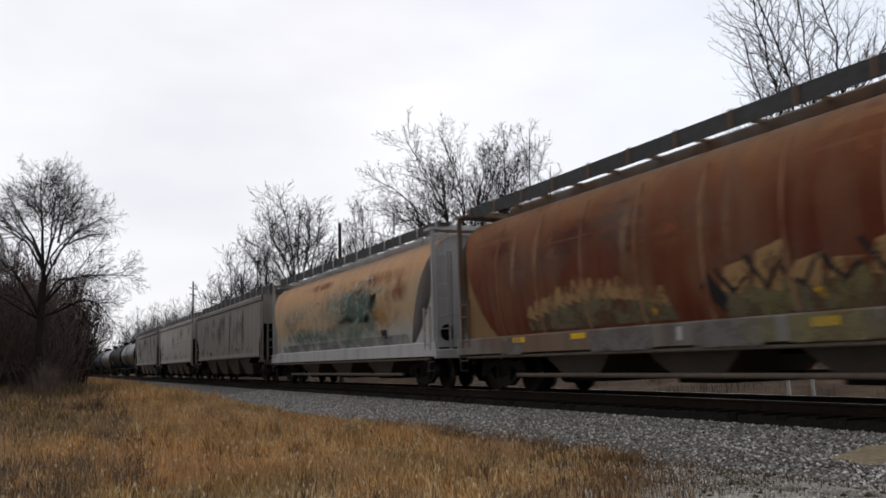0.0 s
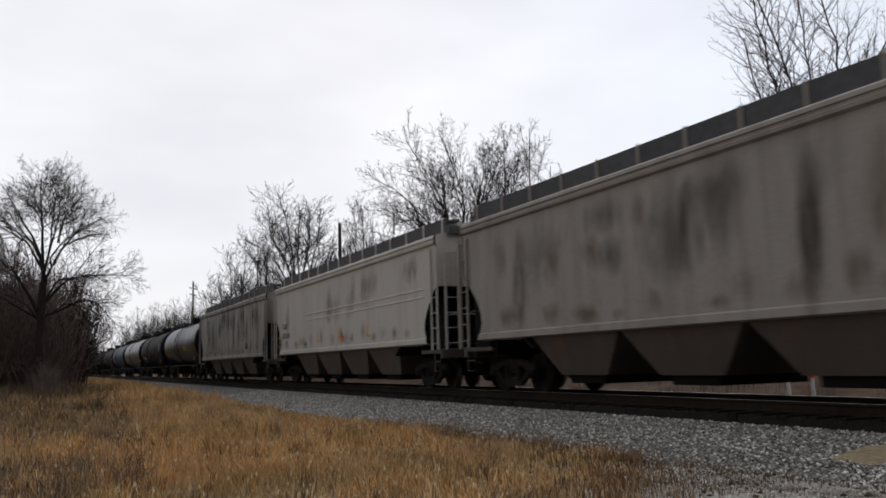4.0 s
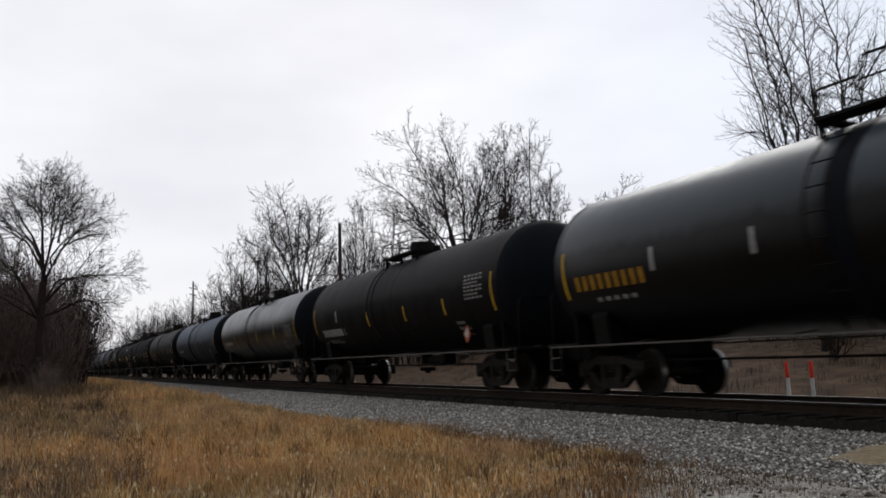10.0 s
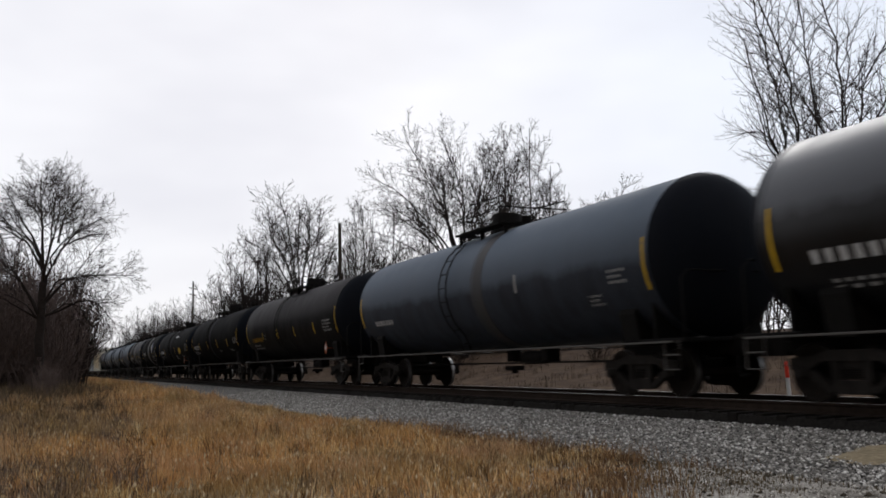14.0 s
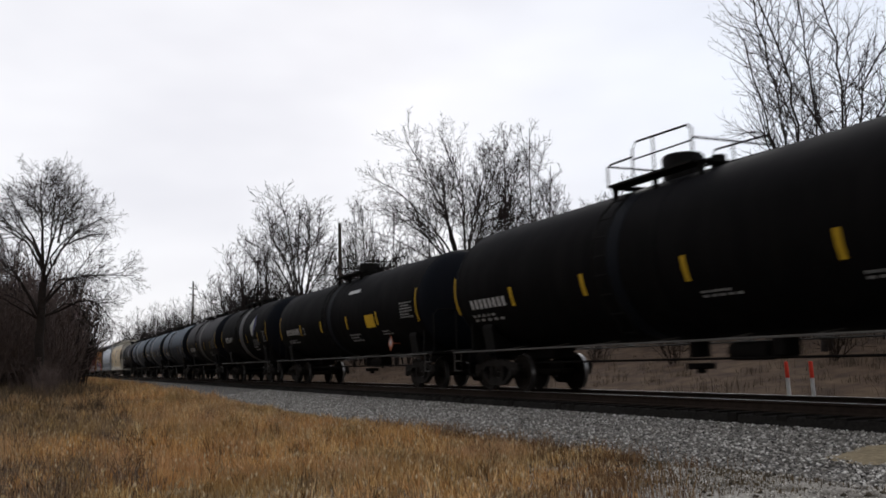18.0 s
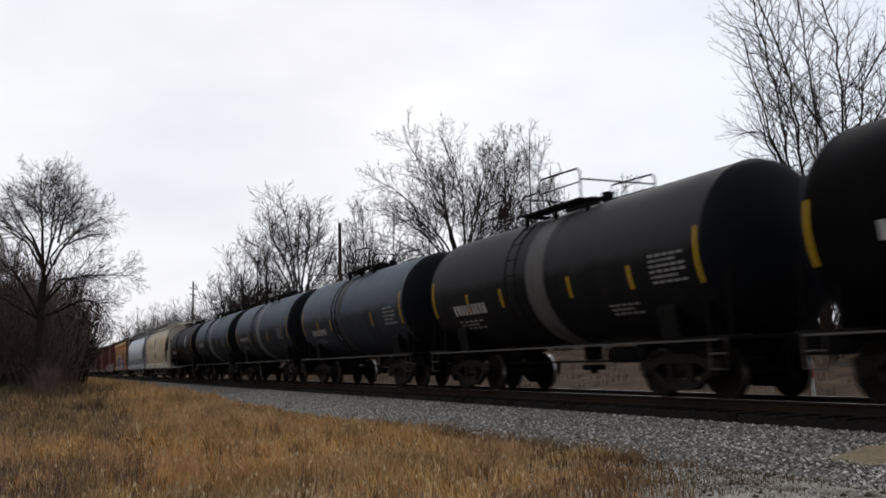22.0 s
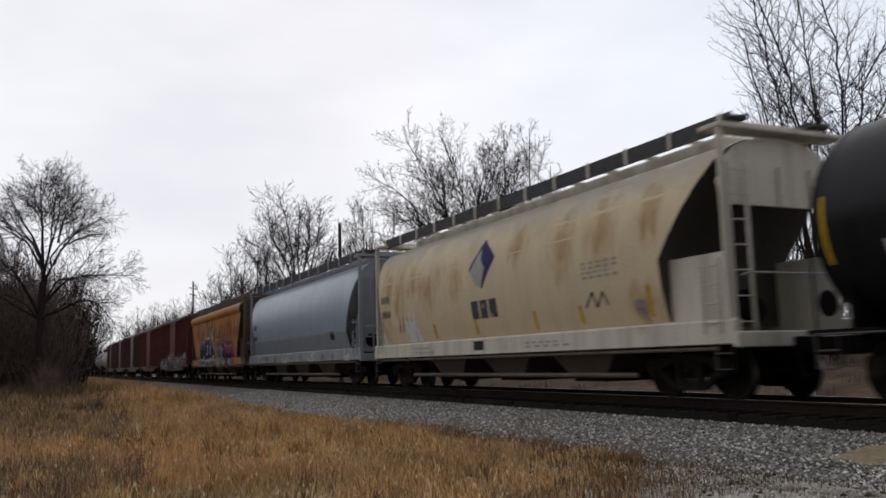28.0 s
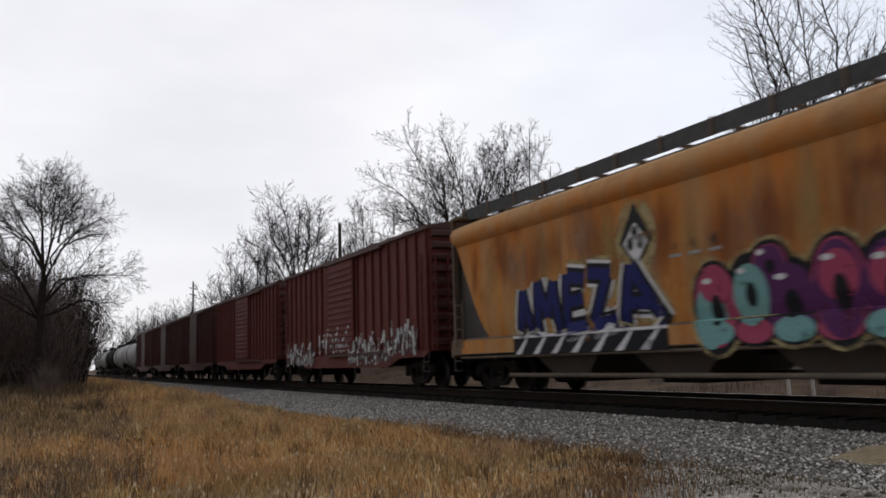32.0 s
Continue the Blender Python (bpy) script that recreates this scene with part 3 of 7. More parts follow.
# ---------------------------------------------------------------- tank cars
def tank_car(hl, r, zc, tank_mat, label, end_mat=None, band_mat=None, dome="tall", band=(-0.55, 0.22), group="cars of the freight train"):
    car = tagged(new("tank_car"), label, "freight car", group)
    hb = hl - (1.42 if hl > 8 else 1.18)
    hd = 0.72
    prof = [(-hb - hd + hd * (1 - math.cos(a)), max(0.03, r * math.sin(a))) for a in np.linspace(0.02, math.pi / 2, 9)]
    prof += [(-hb + 2 * hb * k / 8, r) for k in range(1, 8)]
    prof += [(-x, q) for x, q in reversed(prof[:9])]
    b = Build()
    b.lathe_x(prof, 0, zc, 40)
    tank = part("tank", b, tank_mat, car, smooth=30)
    wide = lambda z: math.sqrt(max(0.05, r * r - (z - zc) ** 2))
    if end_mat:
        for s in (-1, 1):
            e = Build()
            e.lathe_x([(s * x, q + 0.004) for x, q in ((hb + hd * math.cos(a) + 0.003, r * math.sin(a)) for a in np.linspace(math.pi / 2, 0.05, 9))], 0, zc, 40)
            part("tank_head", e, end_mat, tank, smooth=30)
    for x in (-hb, hb):
        sm = Build()
        sm.lathe_x([(x - 0.05, r - 0.02), (x - 0.05, r + 0.006), (x + 0.05, r + 0.006), (x + 0.05, r - 0.02)], 0, zc, 40)
        part("jacket_seam", sm, tank_mat, tank, smooth=30)
    for x, wd in ([band] if band_mat else []) + [(0.75, 0.03)]:
        sm = Build()
        sm.lathe_x([(x - wd, r - 0.02), (x - wd, r + 0.007), (x + wd, r + 0.007), (x + wd, r - 0.02)], 0, zc, 40)
        part("jacket_band", sm, band_mat if (band_mat and wd > 0.1) else tank_mat, tank, smooth=30)
    zt = zc + r
    # top platform with rails round the manway
    px, py = 1.3, 0.85
    pf = Build()
    for s in (-1, 1):
        pf.box(-px, px, s * py - 0.2, s * py + 0.2, zt - 0.02, zt + 0.03)
        for x in (-px, 0, px):
            pf.box(x - 0.03, x + 0.03, s * py - 0.05, s * py + 0.05, zt - 0.32, zt)
    for s in (-1, 1):
        pf.box(s * px - 0.15, s * px + 0.15, -py, py, zt - 0.015, zt + 0.028)
    platform = part("top_platform", pf, M_STEEL_DARK, car, smooth=0)
    for s in (-1, 1):
        rl = Build()
        hi = 0.74
        rl.tube([(-px, s * 1.02, zt), (-px, s * 1.02, zt + 0.42), (-px + 0.1, s * 1.02, zt + 0.46), (-0.45, s * 1.02, zt + 0.46)], 0.022, 6)
        rl.tube([(-0.45, s * 1.02, zt), (-0.45, s * 1.02, zt + hi - 0.15), (-0.32, s * 1.02, zt + hi), (px - 0.1, s * 1.02, zt + hi - 0.05), (px, s * 1.02, zt + hi - 0.15), (px, s * 1.02, zt)], 0.022, 6)
        rl.tube([(0.2, s * 1.02, zt), (0.2, s * 1.02, zt + hi - 0.02)], 0.02, 6)
        rl.tube([(-0.45, s * 1.02, zt + 0.4), (px, s * 1.02, zt + 0.38)], 0.016, 6)
        part("guard_rail", rl, M_STEEL_DARK, platform, smooth=60)
    for s in (-1, 1):
        er = Build()
        er.tube([(s * px, -1.02, zt + 0.44), (s * px, 1.02, zt + 0.44)], 0.02, 6)
        part("end_rail", er, M_STEEL_DARK, platform, smooth=60)
    mw = Build()
    h = 0.5 if dome == "tall" else 0.25
    mw.tube([(-0.15, 0, zt - 0.1), (-0.15, 0, zt + h - 0.05), (-0.15, 0, zt + h)], [0.42, 0.42, 0.38], 16)
    mw.tube([(0.75, 0.1, zt - 0.1), (0.75, 0.1, zt + 0.3)], 0.14, 10)
    mw.tube([(0.45, -0.35, zt - 0.1), (0.45, -0.35, zt + 0.2)], 0.1, 8)
    part("manway", mw, M_STEEL_DARK, car)
    # ladder up the side
    for s in (-1, 1):
        ld = Build()
        for dx in (-0.22, 0.22):
            zz = np.linspace(1.1, zt - 0.3, 9)
            ld.tube([(-0.75 + dx, s * (max(wide(z), r * 0.55) + 0.16), z) for z in zz], 0.02, 5)
        lad = part("ladder", ld, M_STEEL_DARK, car, smooth=60)
        for z in np.linspace(1.25, zt - 0.4, 8):
            rg = Build()
            y = s * (max(wide(z), r * 0.55) + 0.16)
            rg.tube([(-0.97, y, z), (-0.53, y, z)], 0.014, 5)
            part("rung", rg, M_STEEL_DARK, lad, smooth=60)
    # underframe
    for s in (-1, 1):
        hr = Build()
        hr.tube([(-(hl - 0.9), s * 1.52, 1.02), (hl - 0.9, s * 1.52, 1.02)], 0.02, 6)
        for k in range(9):
            x = -(hl - 1.2) + k * (2 * hl - 2.4) / 8
            hr.tube([(x, s * 1.52, 1.02), (x, s * 1.15, 1.04), (x, s * 0.5, 1.12)], 0.016, 5)
        part("hand_rail", hr, M_HANDRAIL, car, smooth=60)
    for s in (-1, 1):
        st = Build()
        xa, xb = sorted((s * (hl - 4.0), s * (hl - 0.6)))
        st.box(xa, xb, -0.3, 0.3, 0.78, 1.1, 0.03)
        part("stub_sill", st, M_UNDER, car, smooth=0)
        sd = Build()
        x = s * (hl - 2.45)
        arc = [(-1.25, 1.72), (-1.12, 1.45), (-0.7, zc - r + 0.12), (0, zc - r - 0.01), (0.7, zc - r + 0.12), (1.12, 1.45), (1.25, 1.72), (1.3, 1.6), (1.2, 0.98), (-1.2, 0.98), (-1.3, 1.6)]
        sd.prism_x(arc, x - 0.25, x + 0.25)
        part("saddle", sd, M_STEEL_DARK, car, smooth=0)
        # Added dark plate that closes the bright gap under the tank head
        hs = Build()
        hx = s * (hl - (1.62 if hl > 8 else 1.35))
        rim = [(a * 0.98 * r, zc - r * 0.98 * math.sqrt(1 - a * a * 0.96)) for a in np.linspace(-0.84, 0.84, 9)]
        hs.prism_x(rim + [(1.3, 1.0), (-1.3, 1.0)], hx - 0.03, hx + 0.03)
        part("head_gap_filler", hs, M_STEEL_DARK, car, smooth=0)
        pl = Build()
        xa, xb = sorted((s * (hl - 1.9), s * (hl - 0.65)))
        pl.box(xa, xb, -1.45, 1.45, 1.02, 1.09, 0.01)
        part("end_platform", pl, M_STEEL_DARK, car, smooth=0)
        eg = Build()
        eg.tube([(s * (hl - 0.75), -1.35, 1.05), (s * (hl - 0.75), -1.35, 2.15), (s * (hl - 0.75), -1.2, 2.3), (s * (hl - 0.75), 1.2, 2.3), (s * (hl - 0.75), 1.35, 2.15), (s * (hl - 0.75), 1.35, 1.05)], 0.02, 6)
        part("end_rail", eg, M_STEEL_DARK, car, smooth=60)
        for y in (-1.45, 1.45):
            stp = part("stirrup_step", MESH["step"], None, car)
            stp.location = (s * (hl - 1.0), y, 1.05)
    ou = Build()
    ou.tube([(0, 0, zc - r + 0.1), (0, 0, zc - r - 0.35)], 0.2, 12)
    ou.box(-0.2, 0.2, -0.2, 0.2, 0.5, 0.62, 0.02)
    ou.tube([(0, 0, 0.62), (0, 0, 0.42)], 0.09, 8)
    part("bottom_outlet", ou, M_UNDER, car)
    bc = Build()
    bc.tube([(1.4, -0.45, 0.82), (2.3, -0.45, 0.82)], 0.16, 12)
    bc.tube([(-(hl - 3), -0.6, 0.7), (hl - 3, -0.6, 0.7)], 0.025, 6)
    bc.box(2.5, 2.8, -0.7, -0.3, 0.72, 1.05, 0.03)
    part("brake_rigging", bc, M_UNDER, car)
    w = part("brake_wheel", MESH["brake_wheel"], None, car)
    w.location = (-(hl - 0.85), 0.5, 1.9)
    running_gear(car, hl)
    return car, wide


# ---------------------------------------------------------------- box cars
def box_car(hl, body_mat, dark_mat, label, group="cars of the freight train"):
    car = tagged(new("box_car"), label, "freight car", group)
    hb = hl - 0.75
    b = Build()
    b.box(-hb, hb, -1.42, 1.42, 1.1, 4.72, 0.03)
    body = part("body", b, body_mat, car, smooth=0)
    rib = Build().box(-0.05, 0.05, -1.5, -1.41, 1.15, 4.62, 0.02).mesh("side_rib", body_mat, 0)
    n = 9
    for turn in (0, math.pi):
        for s in (-1, 1):
            for k in range(n):
                o = part("side_rib", rib, None, body)
                x = s * (1.75 + k * (hb - 1.95) / (n - 1))
                o.location, o.rotation_euler = (x, 0, 0), (0, 0, turn)
        d = Build()
        d.box(-1.5, 1.5, -1.55, -1.46, 1.2, 4.55, 0.02)
        door = part("sliding_door", d, body_mat, car, smooth=0)
        door.rotation_euler = (0, 0, turn)
        for k in range(14):
            r = Build()
            z = 1.32 + k * 0.225
            r.box(-1.42, 1.42, -1.585, -1.545, z, z + 0.09, 0.015)
            o = part("door_rib", r, body_mat, door, smooth=0)
        tr = Build()
        tr.box(-1.6, 4.4 if hb > 4.6 else hb, -1.6, -1.5, 1.08, 1.16)
        o = part("door_track", tr, dark_mat, car, smooth=0)
        o.rotation_euler = (0, 0, turn)
        tr = Build()
        tr.box(-1.6, 4.4 if hb > 4.6 else hb, -1.6, -1.5, 4.57, 4.65)
        o = part("door_track", tr, dark_mat, car, smooth=0)
        o.rotation_euler = (0, 0, turn)
        sl = Build()
        sl.prism_y([(-hb, 1.12), (hb, 1.12), (hb - 0.4, 0.95), (hb - 2.4, 0.92), (hb - 3.4, 0.66), (-hb + 3.4, 0.66), (-hb + 2.4, 0.92), (-hb + 0.4, 0.95)], -1.49, -1.42)
        o = part("side_sill", sl, body_mat, car, smooth=0)
        o.rotation_euler = (0, 0, turn)
    for s in (-1, 1):
        for k in range(10):
            e = Build()
            z = 1.25 + k * 0.35
            x0, x1 = sorted((s * (hb - 0.01), s * (hb + 0.09)))
            e.prism_y([(s * hb, z), (s * (hb + 0.09), z + 0.06), (s * (hb + 0.09), z + 0.18), (s * hb, z + 0.25)], -1.36, 1.36)
            part("end_corrugation", e, dark_mat, car, smooth=0)
        ladder(car, "ladder_tall", s * (hb - 0.3), -1.5, 1.12, 0, body_mat)
        ladder(car, "ladder_tall", s * (hb - 0.3), 1.5, 1.12, math.pi, body_mat)
        ladder(car, "ladder_tall", s * (hb + 0.12), -1.1 * s, 1.12, s * math.pi / 2, body_mat)
        for y in (-1.48, 1.48):
            stp = part("stirrup_step", MESH["step"], None, car)
            stp.location = (s * (hb - 0.3), y, 1.05)
    rf = Build()
    rf.prism_x([(-1.52, 4.66), (1.52, 4.66), (1.52, 4.76), (0.7, 4.9), (0, 4.94), (-0.7, 4.9), (-1.52, 4.76)], -hb - 0.03, hb + 0.03)
    roof = part("roof", rf, dark_mat, car, smooth=0)
    for k in range(12):
        r = Build()
        x = -hb + 0.4 + k * (2 * hb - 0.8) / 11
        r.prism_x([(-1.53, 4.72), (-1.53, 4.8), (-0.7, 4.945), (0, 4.985), (0.7, 4.945), (1.53, 4.8), (1.53, 4.72)], x - 0.04, x + 0.04)
        part("roof_seam", r, dark_mat, roof, smooth=0)
    cs = Build()
    cs.box(-hb, hb, -0.25, 0.25, 0.72, 1.1)
    part("centre_sill", cs, M_UNDER, car, smooth=0)
    running_gear(car, hl)
    return car, (lambda z: 1.505)


# ---------------------------------------------------------------- lettering and spray paint on the cars
def worn(name, col, cover=0.5, scale=2.5, run=None, soft=0.0, round_off=False):
    """Thin sprayed paint, patchy at its edges and rubbed through."""
    m, nt, bs = nodes_of(name)
    vec = coords(nt)
    n = tex(nt, "ShaderNodeTexNoise", vec, scale, 6, run, 0.65)
    f = tex(nt, "ShaderNodeTexNoise", vec, 30, 3)
    nt.links.new(mix(nt, 0.35, col, ramp(nt, f, [(0.3, g3(0.3)), (0.7, g3(0.7))]), "OVERLAY"), bs.inputs["Base Color"])
    bs.inputs["Roughness"].default_value, bs.inputs["Specular IOR Level"].default_value = 0.7, 0.15
    alpha = ramp(nt, n, [(0.62 - 0.35 * cover - soft, g3(0)), (0.70 - 0.30 * cover + soft, g3(1 - 2 * soft))])
    if round_off:
        flat, far = nt.nodes.new("ShaderNodeVectorMath"), nt.nodes.new("ShaderNodeVectorMath")
        flat.operation, far.operation = "MULTIPLY", "DISTANCE"
        nt.links.new(coords(nt, "Generated"), flat.inputs[0])
        flat.inputs[1].default_value, far.inputs[1].default_value = (1, 0, 1), (0.5, 0, 0.5)
        nt.links.new(flat.outputs["Vector"], far.inputs[0])
        ragged = nt.nodes.new("ShaderNodeMath")
        ragged.operation = "MULTIPLY_ADD"
        nt.links.new(n, ragged.inputs[0])
        ragged.inputs[1].default_value = -0.8
        nt.links.new(far.outputs["Value"], ragged.inputs[2])
        edge = nt.nodes.new("ShaderNodeMapRange")
        edge.inputs["From Min"].default_value, edge.inputs["From Max"].default_value = -0.36, 0.06
        edge.inputs["To Min"].default_value, edge.inputs["To Max"].default_value = 1.0, 0.0
        nt.links.new(ragged.outputs[0], edge.inputs["Value"])
        alpha = mix(nt, 1.0, alpha, edge.outputs[0], "MULTIPLY")
    nt.links.new(alpha, bs.inputs["Alpha"])
    return m


def oval(xc, zc, rx, rz, n=10):
    """An oval as a stack of strips."""
    out = []
    for k in range(n):
        a, b = -math.pi / 2 + math.pi * k / n, -math.pi / 2 + math.pi * (k + 1) / n
        za, zb, wa, wb = zc + rz * math.sin(a), zc + rz * math.sin(b), rx * math.cos(a), rx * math.cos(b)
        out.append(((xc - wa, za), (xc + wa, za), (xc + wb, zb), (xc - wb, zb)))
    return out


def letters(x0, x1, z0, z1, n):
    """A row of plain bars filling a space."""
    w = (x1 - x0) / n
    return [rect(x0 + k * w, x0 + (k + 0.5) * w, z0, z1) for k in range(n)]


def block(x0, x1, z0, z1, rows=4):
    """Lines of small plain bars, like a data panel."""
    h, out = (z1 - z0) / rows, []
    for r in range(rows):
        out += letters(x0, x1 - (x1 - x0) * (0.25 if r % 3 == 1 else 0), z0 + r * h, z0 + (r + 0.55) * h, 5)
    return out


def ticks(made, mat, *rects, name="reflector"):
    for r in rects:
        decal(made[0], name, [rect(*r)], mat, made[1], 0.008)


def stencil(made, mat, quads, name="stencil", label="", off=0.008):
    decal(made[0], name, quads, mat, made[1], off, label)


def blotch(made, mat, x0, x1, z0, z1, name="stain", label="", off=0.005):
    """A soft-edged stain."""
    decal(made[0], name, [rect(x0, x1, z0, z1)], mat, made[1], off, label)


# ---------------------------------------------------------------- ground, ballast, track
def ground_z(x, y):
    """Height of the soil: flat, a little lower than the ties, rising beyond the line."""
    z = -0.62 + 0.05 * noise.noise(Vector((x * 0.12, y * 0.12, 0)))
    if y < -4.5:
        z += 0.35 * min(1, max(0, (-x - 28) / 50))
        z += 0.14 * min(1, max(0, (x + 12) / 5))
    if y > 5:
        z += 0.15 * min(y - 5, 18)
    if abs(y) < 4.6:
        z = min(z, -0.66)
    return z


def ground_material():
    m, nt, bs = nodes_of("dry_field_soil")
    vec = coords(nt)
    a, b, c = tex(nt, "ShaderNodeTexNoise", vec, 0.35, 5), tex(nt, "ShaderNodeTexNoise", vec, 3.0, 5), tex(nt, "ShaderNodeTexNoise", vec, 40, 3)
    col = ramp(nt, b, [(0.3, (0.10, 0.07, 0.035)), (0.7, (0.24, 0.165, 0.08))])
    col = mix(nt, ramp(nt, a, [(0.5, g3(0)), (0.65, g3(0.7))]), col, (0.1, 0.09, 0.035))
    sep = nt.nodes.new("ShaderNodeSeparateXYZ")
    nt.links.new(vec, sep.inputs[0])
    mr = nt.nodes.new("ShaderNodeMath")
    mr.operation = "MULTIPLY_ADD"
    nt.links.new(b, mr.inputs[0])
    mr.inputs[1].default_value = 3.5
    nt.links.new(sep.outputs["X"], mr.inputs[2])
    gr = nt.nodes.new("ShaderNodeMapRange")
    gr.inputs["From Min"].default_value, gr.inputs["From Max"].default_value = -7.9, -6.9
    nt.links.new(mr.outputs[0], gr.inputs["Value"])
    grav = ramp(nt, c, [(0.3, (0.17, 0.16, 0.142)), (0.7, (0.42, 0.395, 0.355))])
    grav = mix(nt, ramp(nt, b, [(0.5, g3(0)), (0.66, g3(0.85))]), grav, (0.06, 0.05, 0.038))
    gy = nt.nodes.new("ShaderNodeMapRange")
    gy.inputs["From Min"].default_value, gy.inputs["From Max"].default_value = -10.2, -8.8
    nt.links.new(sep.outputs["Y"], gy.inputs["Value"])
    both = nt.nodes.new("ShaderNodeMath")
    both.operation = "MULTIPLY"
    nt.links.new(gr.outputs[0], both.inputs[0])
    nt.links.new(gy.outputs[0], both.inputs[1])
    col = mix(nt, both.outputs[0], col, grav)
    by = nt.nodes.new("ShaderNodeMapRange")
    by.inputs["From Min"].default_value, by.inputs["From Max"].default_value = 4.2, 5.2
    nt.links.new(sep.outputs["Y"], by.inputs["Value"])
    litter = tex(nt, "ShaderNodeTexNoise", vec, 1.1, 6, (1, 1, 1), 0.65)
    col = mix(nt, by.outputs[0], col, ramp(nt, litter, [(0.3, (0.034, 0.021, 0.014)), (0.5, (0.066, 0.042, 0.027)), (0.72, (0.115, 0.08, 0.05))]))
    nt.links.new(col, bs.inputs["Base Color"])
    bs.inputs["Roughness"].default_value, bs.inputs["Specular IOR Level"].default_value = 0.95, 0.1
    bump(nt, bs, c, 0.5, 0.03)
    return m


def spread(lo, hi, fine_lo, fine_hi, step, grow=1.35):
    xs, x, s = [], fine_lo, step
    while x <= fine_hi:
        xs.append(x)
        x += step
    s = step
    while x < hi:
        xs.append(x)
        s *= grow
        x += s
    xs.append(hi)
    x, s = fine_lo, step
    left = []
    while x > lo:
        s *= grow
        x -= s
        left.append(max(x, lo))
    return sorted(set(left)) + xs


gx, gy = spread(-3000, 1500, -60, 4, 0.8), spread(-2000, 2500, -16, 14, 0.8)
gb = Build()
gb.v = [(x, y, ground_z(x, y) if abs(x) < 700 and abs(y) < 700 else -0.3) for y in gy for x in gx]
nx = len(gx)
gb.f = [(j * nx + i, j * nx + i + 1, (j + 1) * nx + i + 1, (j + 1) * nx + i) for j in range(len(gy) - 1) for i in range(nx - 1)]
ground = tagged(new("ground", gb.mesh("ground", ground_material(), 180)), "flat dry field of soil and dead grass", "ground", kind="structure")


def ballast_material():
    m, nt, bs = nodes_of("limestone_ballast_bed")
    vec = coords(nt)
    v = tex(nt, "ShaderNodeTexVoronoi", vec, 17)
    a = tex(nt, "ShaderNodeTexNoise", vec, 22, 4)
    c = tex(nt, "ShaderNodeTexNoise", vec, 0.8, 4)
    col = ramp(nt, a, [(0.3, (0.19, 0.178, 0.162)), (0.7, (0.40, 0.38, 0.345))])
    col = mix(nt, ramp(nt, c, [(0.45, g3(0)), (0.7, g3(0.5))]), col, (0.17, 0.155, 0.13))
    # Shade between the stones painted near-black into the colour
    col = mix(nt, ramp(nt, v, [(0.0, g3(0)), (0.35, g3(0)), (0.6, g3(0.8))]), col, (0.04, 0.04, 0.04))
    nt.links.new(col, bs.inputs["Base Color"])
    bs.inputs["Roughness"].default_value, bs.inputs["Specular IOR Level"].default_value = 0.95, 0.15
    bump(nt, bs, v, 1.0, 0.05)
    return m


M_BALLAST = ballast_material()
X_END, X_FAR = 40.0, -620.0
bb = Build()
prof = [(-4.75, -0.76), (-4.3, -0.63), (-3.4, -0.52), (-2.4, -0.43), (-1.6, -0.36), (-1.32, -0.34), (1.32, -0.34), (2.5, -0.4), (4.6, -0.75)]
xs = spread(X_FAR, X_END, -45, 2, 0.5)
rows = []
for x in xs:
    rows.append([(x, y + 0.10 * noise.noise(Vector((x * 0.5, y, 3))), z + (0.03 * noise.noise(Vector((x * 2.0, y * 2.0, 0))) if abs(y) > 1.4 else 0)) for y, z in prof])
bb.loft(rows, caps=False, closed=False)
bed = tagged(new("ballast_bed", bb.mesh("ballast_bed", M_BALLAST, 60)), "grey crushed limestone ballast bed under the track", "ballast", kind="structure")

M_STONE = island("ballast_stone", [(0.0, (0.05, 0.047, 0.043)), (0.25, (0.2, 0.188, 0.17)), (0.7, (0.44, 0.42, 0.385)), (1.0, (0.82, 0.8, 0.76))], 0.9)


def stones(name, label, n, place, size, mat):
    """Many angular stones in one mesh."""
    rng = np.random.default_rng(5)
    octa = np.array([(1, 0, 0), (0, 1, 0), (-1, 0, 0), (0, -1, 0), (0, 0, 1), (0, 0, -1), (0.6, 0.6, 0.5), (-0.6, -0.6, 0.5)])
    tri = [(0, 6, 4), (6, 1, 4), (1, 2, 4), (2, 7, 4), (7, 3, 4), (3, 0, 4), (6, 0, 1), (7, 2, 3), (1, 0, 5), (2, 1, 5), (3, 2, 5), (0, 3, 5)]
    vs, fs = [], []
    for k in range(n):
        x, y, z = place(rng)
        sc = size * rng.uniform(0.5, 1.3) * np.array([1, rng.uniform(0.6, 1), rng.uniform(0.5, 0.9)])
        p = octa * (1 + rng.uniform(-0.25, 0.25, octa.shape)) * sc
        a, c = rng.uniform(0, 6.28), rng.uniform(-0.6, 0.6)
        ra = np.array([[math.cos(a), -math.sin(a), 0], [math.sin(a), math.cos(a), 0], [0, 0, 1]])
        rc = np.array([[1, 0, 0], [0, math.cos(c), -math.sin(c)], [0, math.sin(c), math.cos(c)]])
        p = p @ (ra @ rc).T + (x, y, z)
        i = len(vs)
        vs += [tuple(q) for q in p]
        fs += [tuple(i + j for j in t) for t in tri]
    me = bpy.data.meshes.new(name)
    me.from_pydata(vs, [], fs)
    me.materials.append(mat)
    return tagged(new(name, me), label, "gravel", kind="stuff")


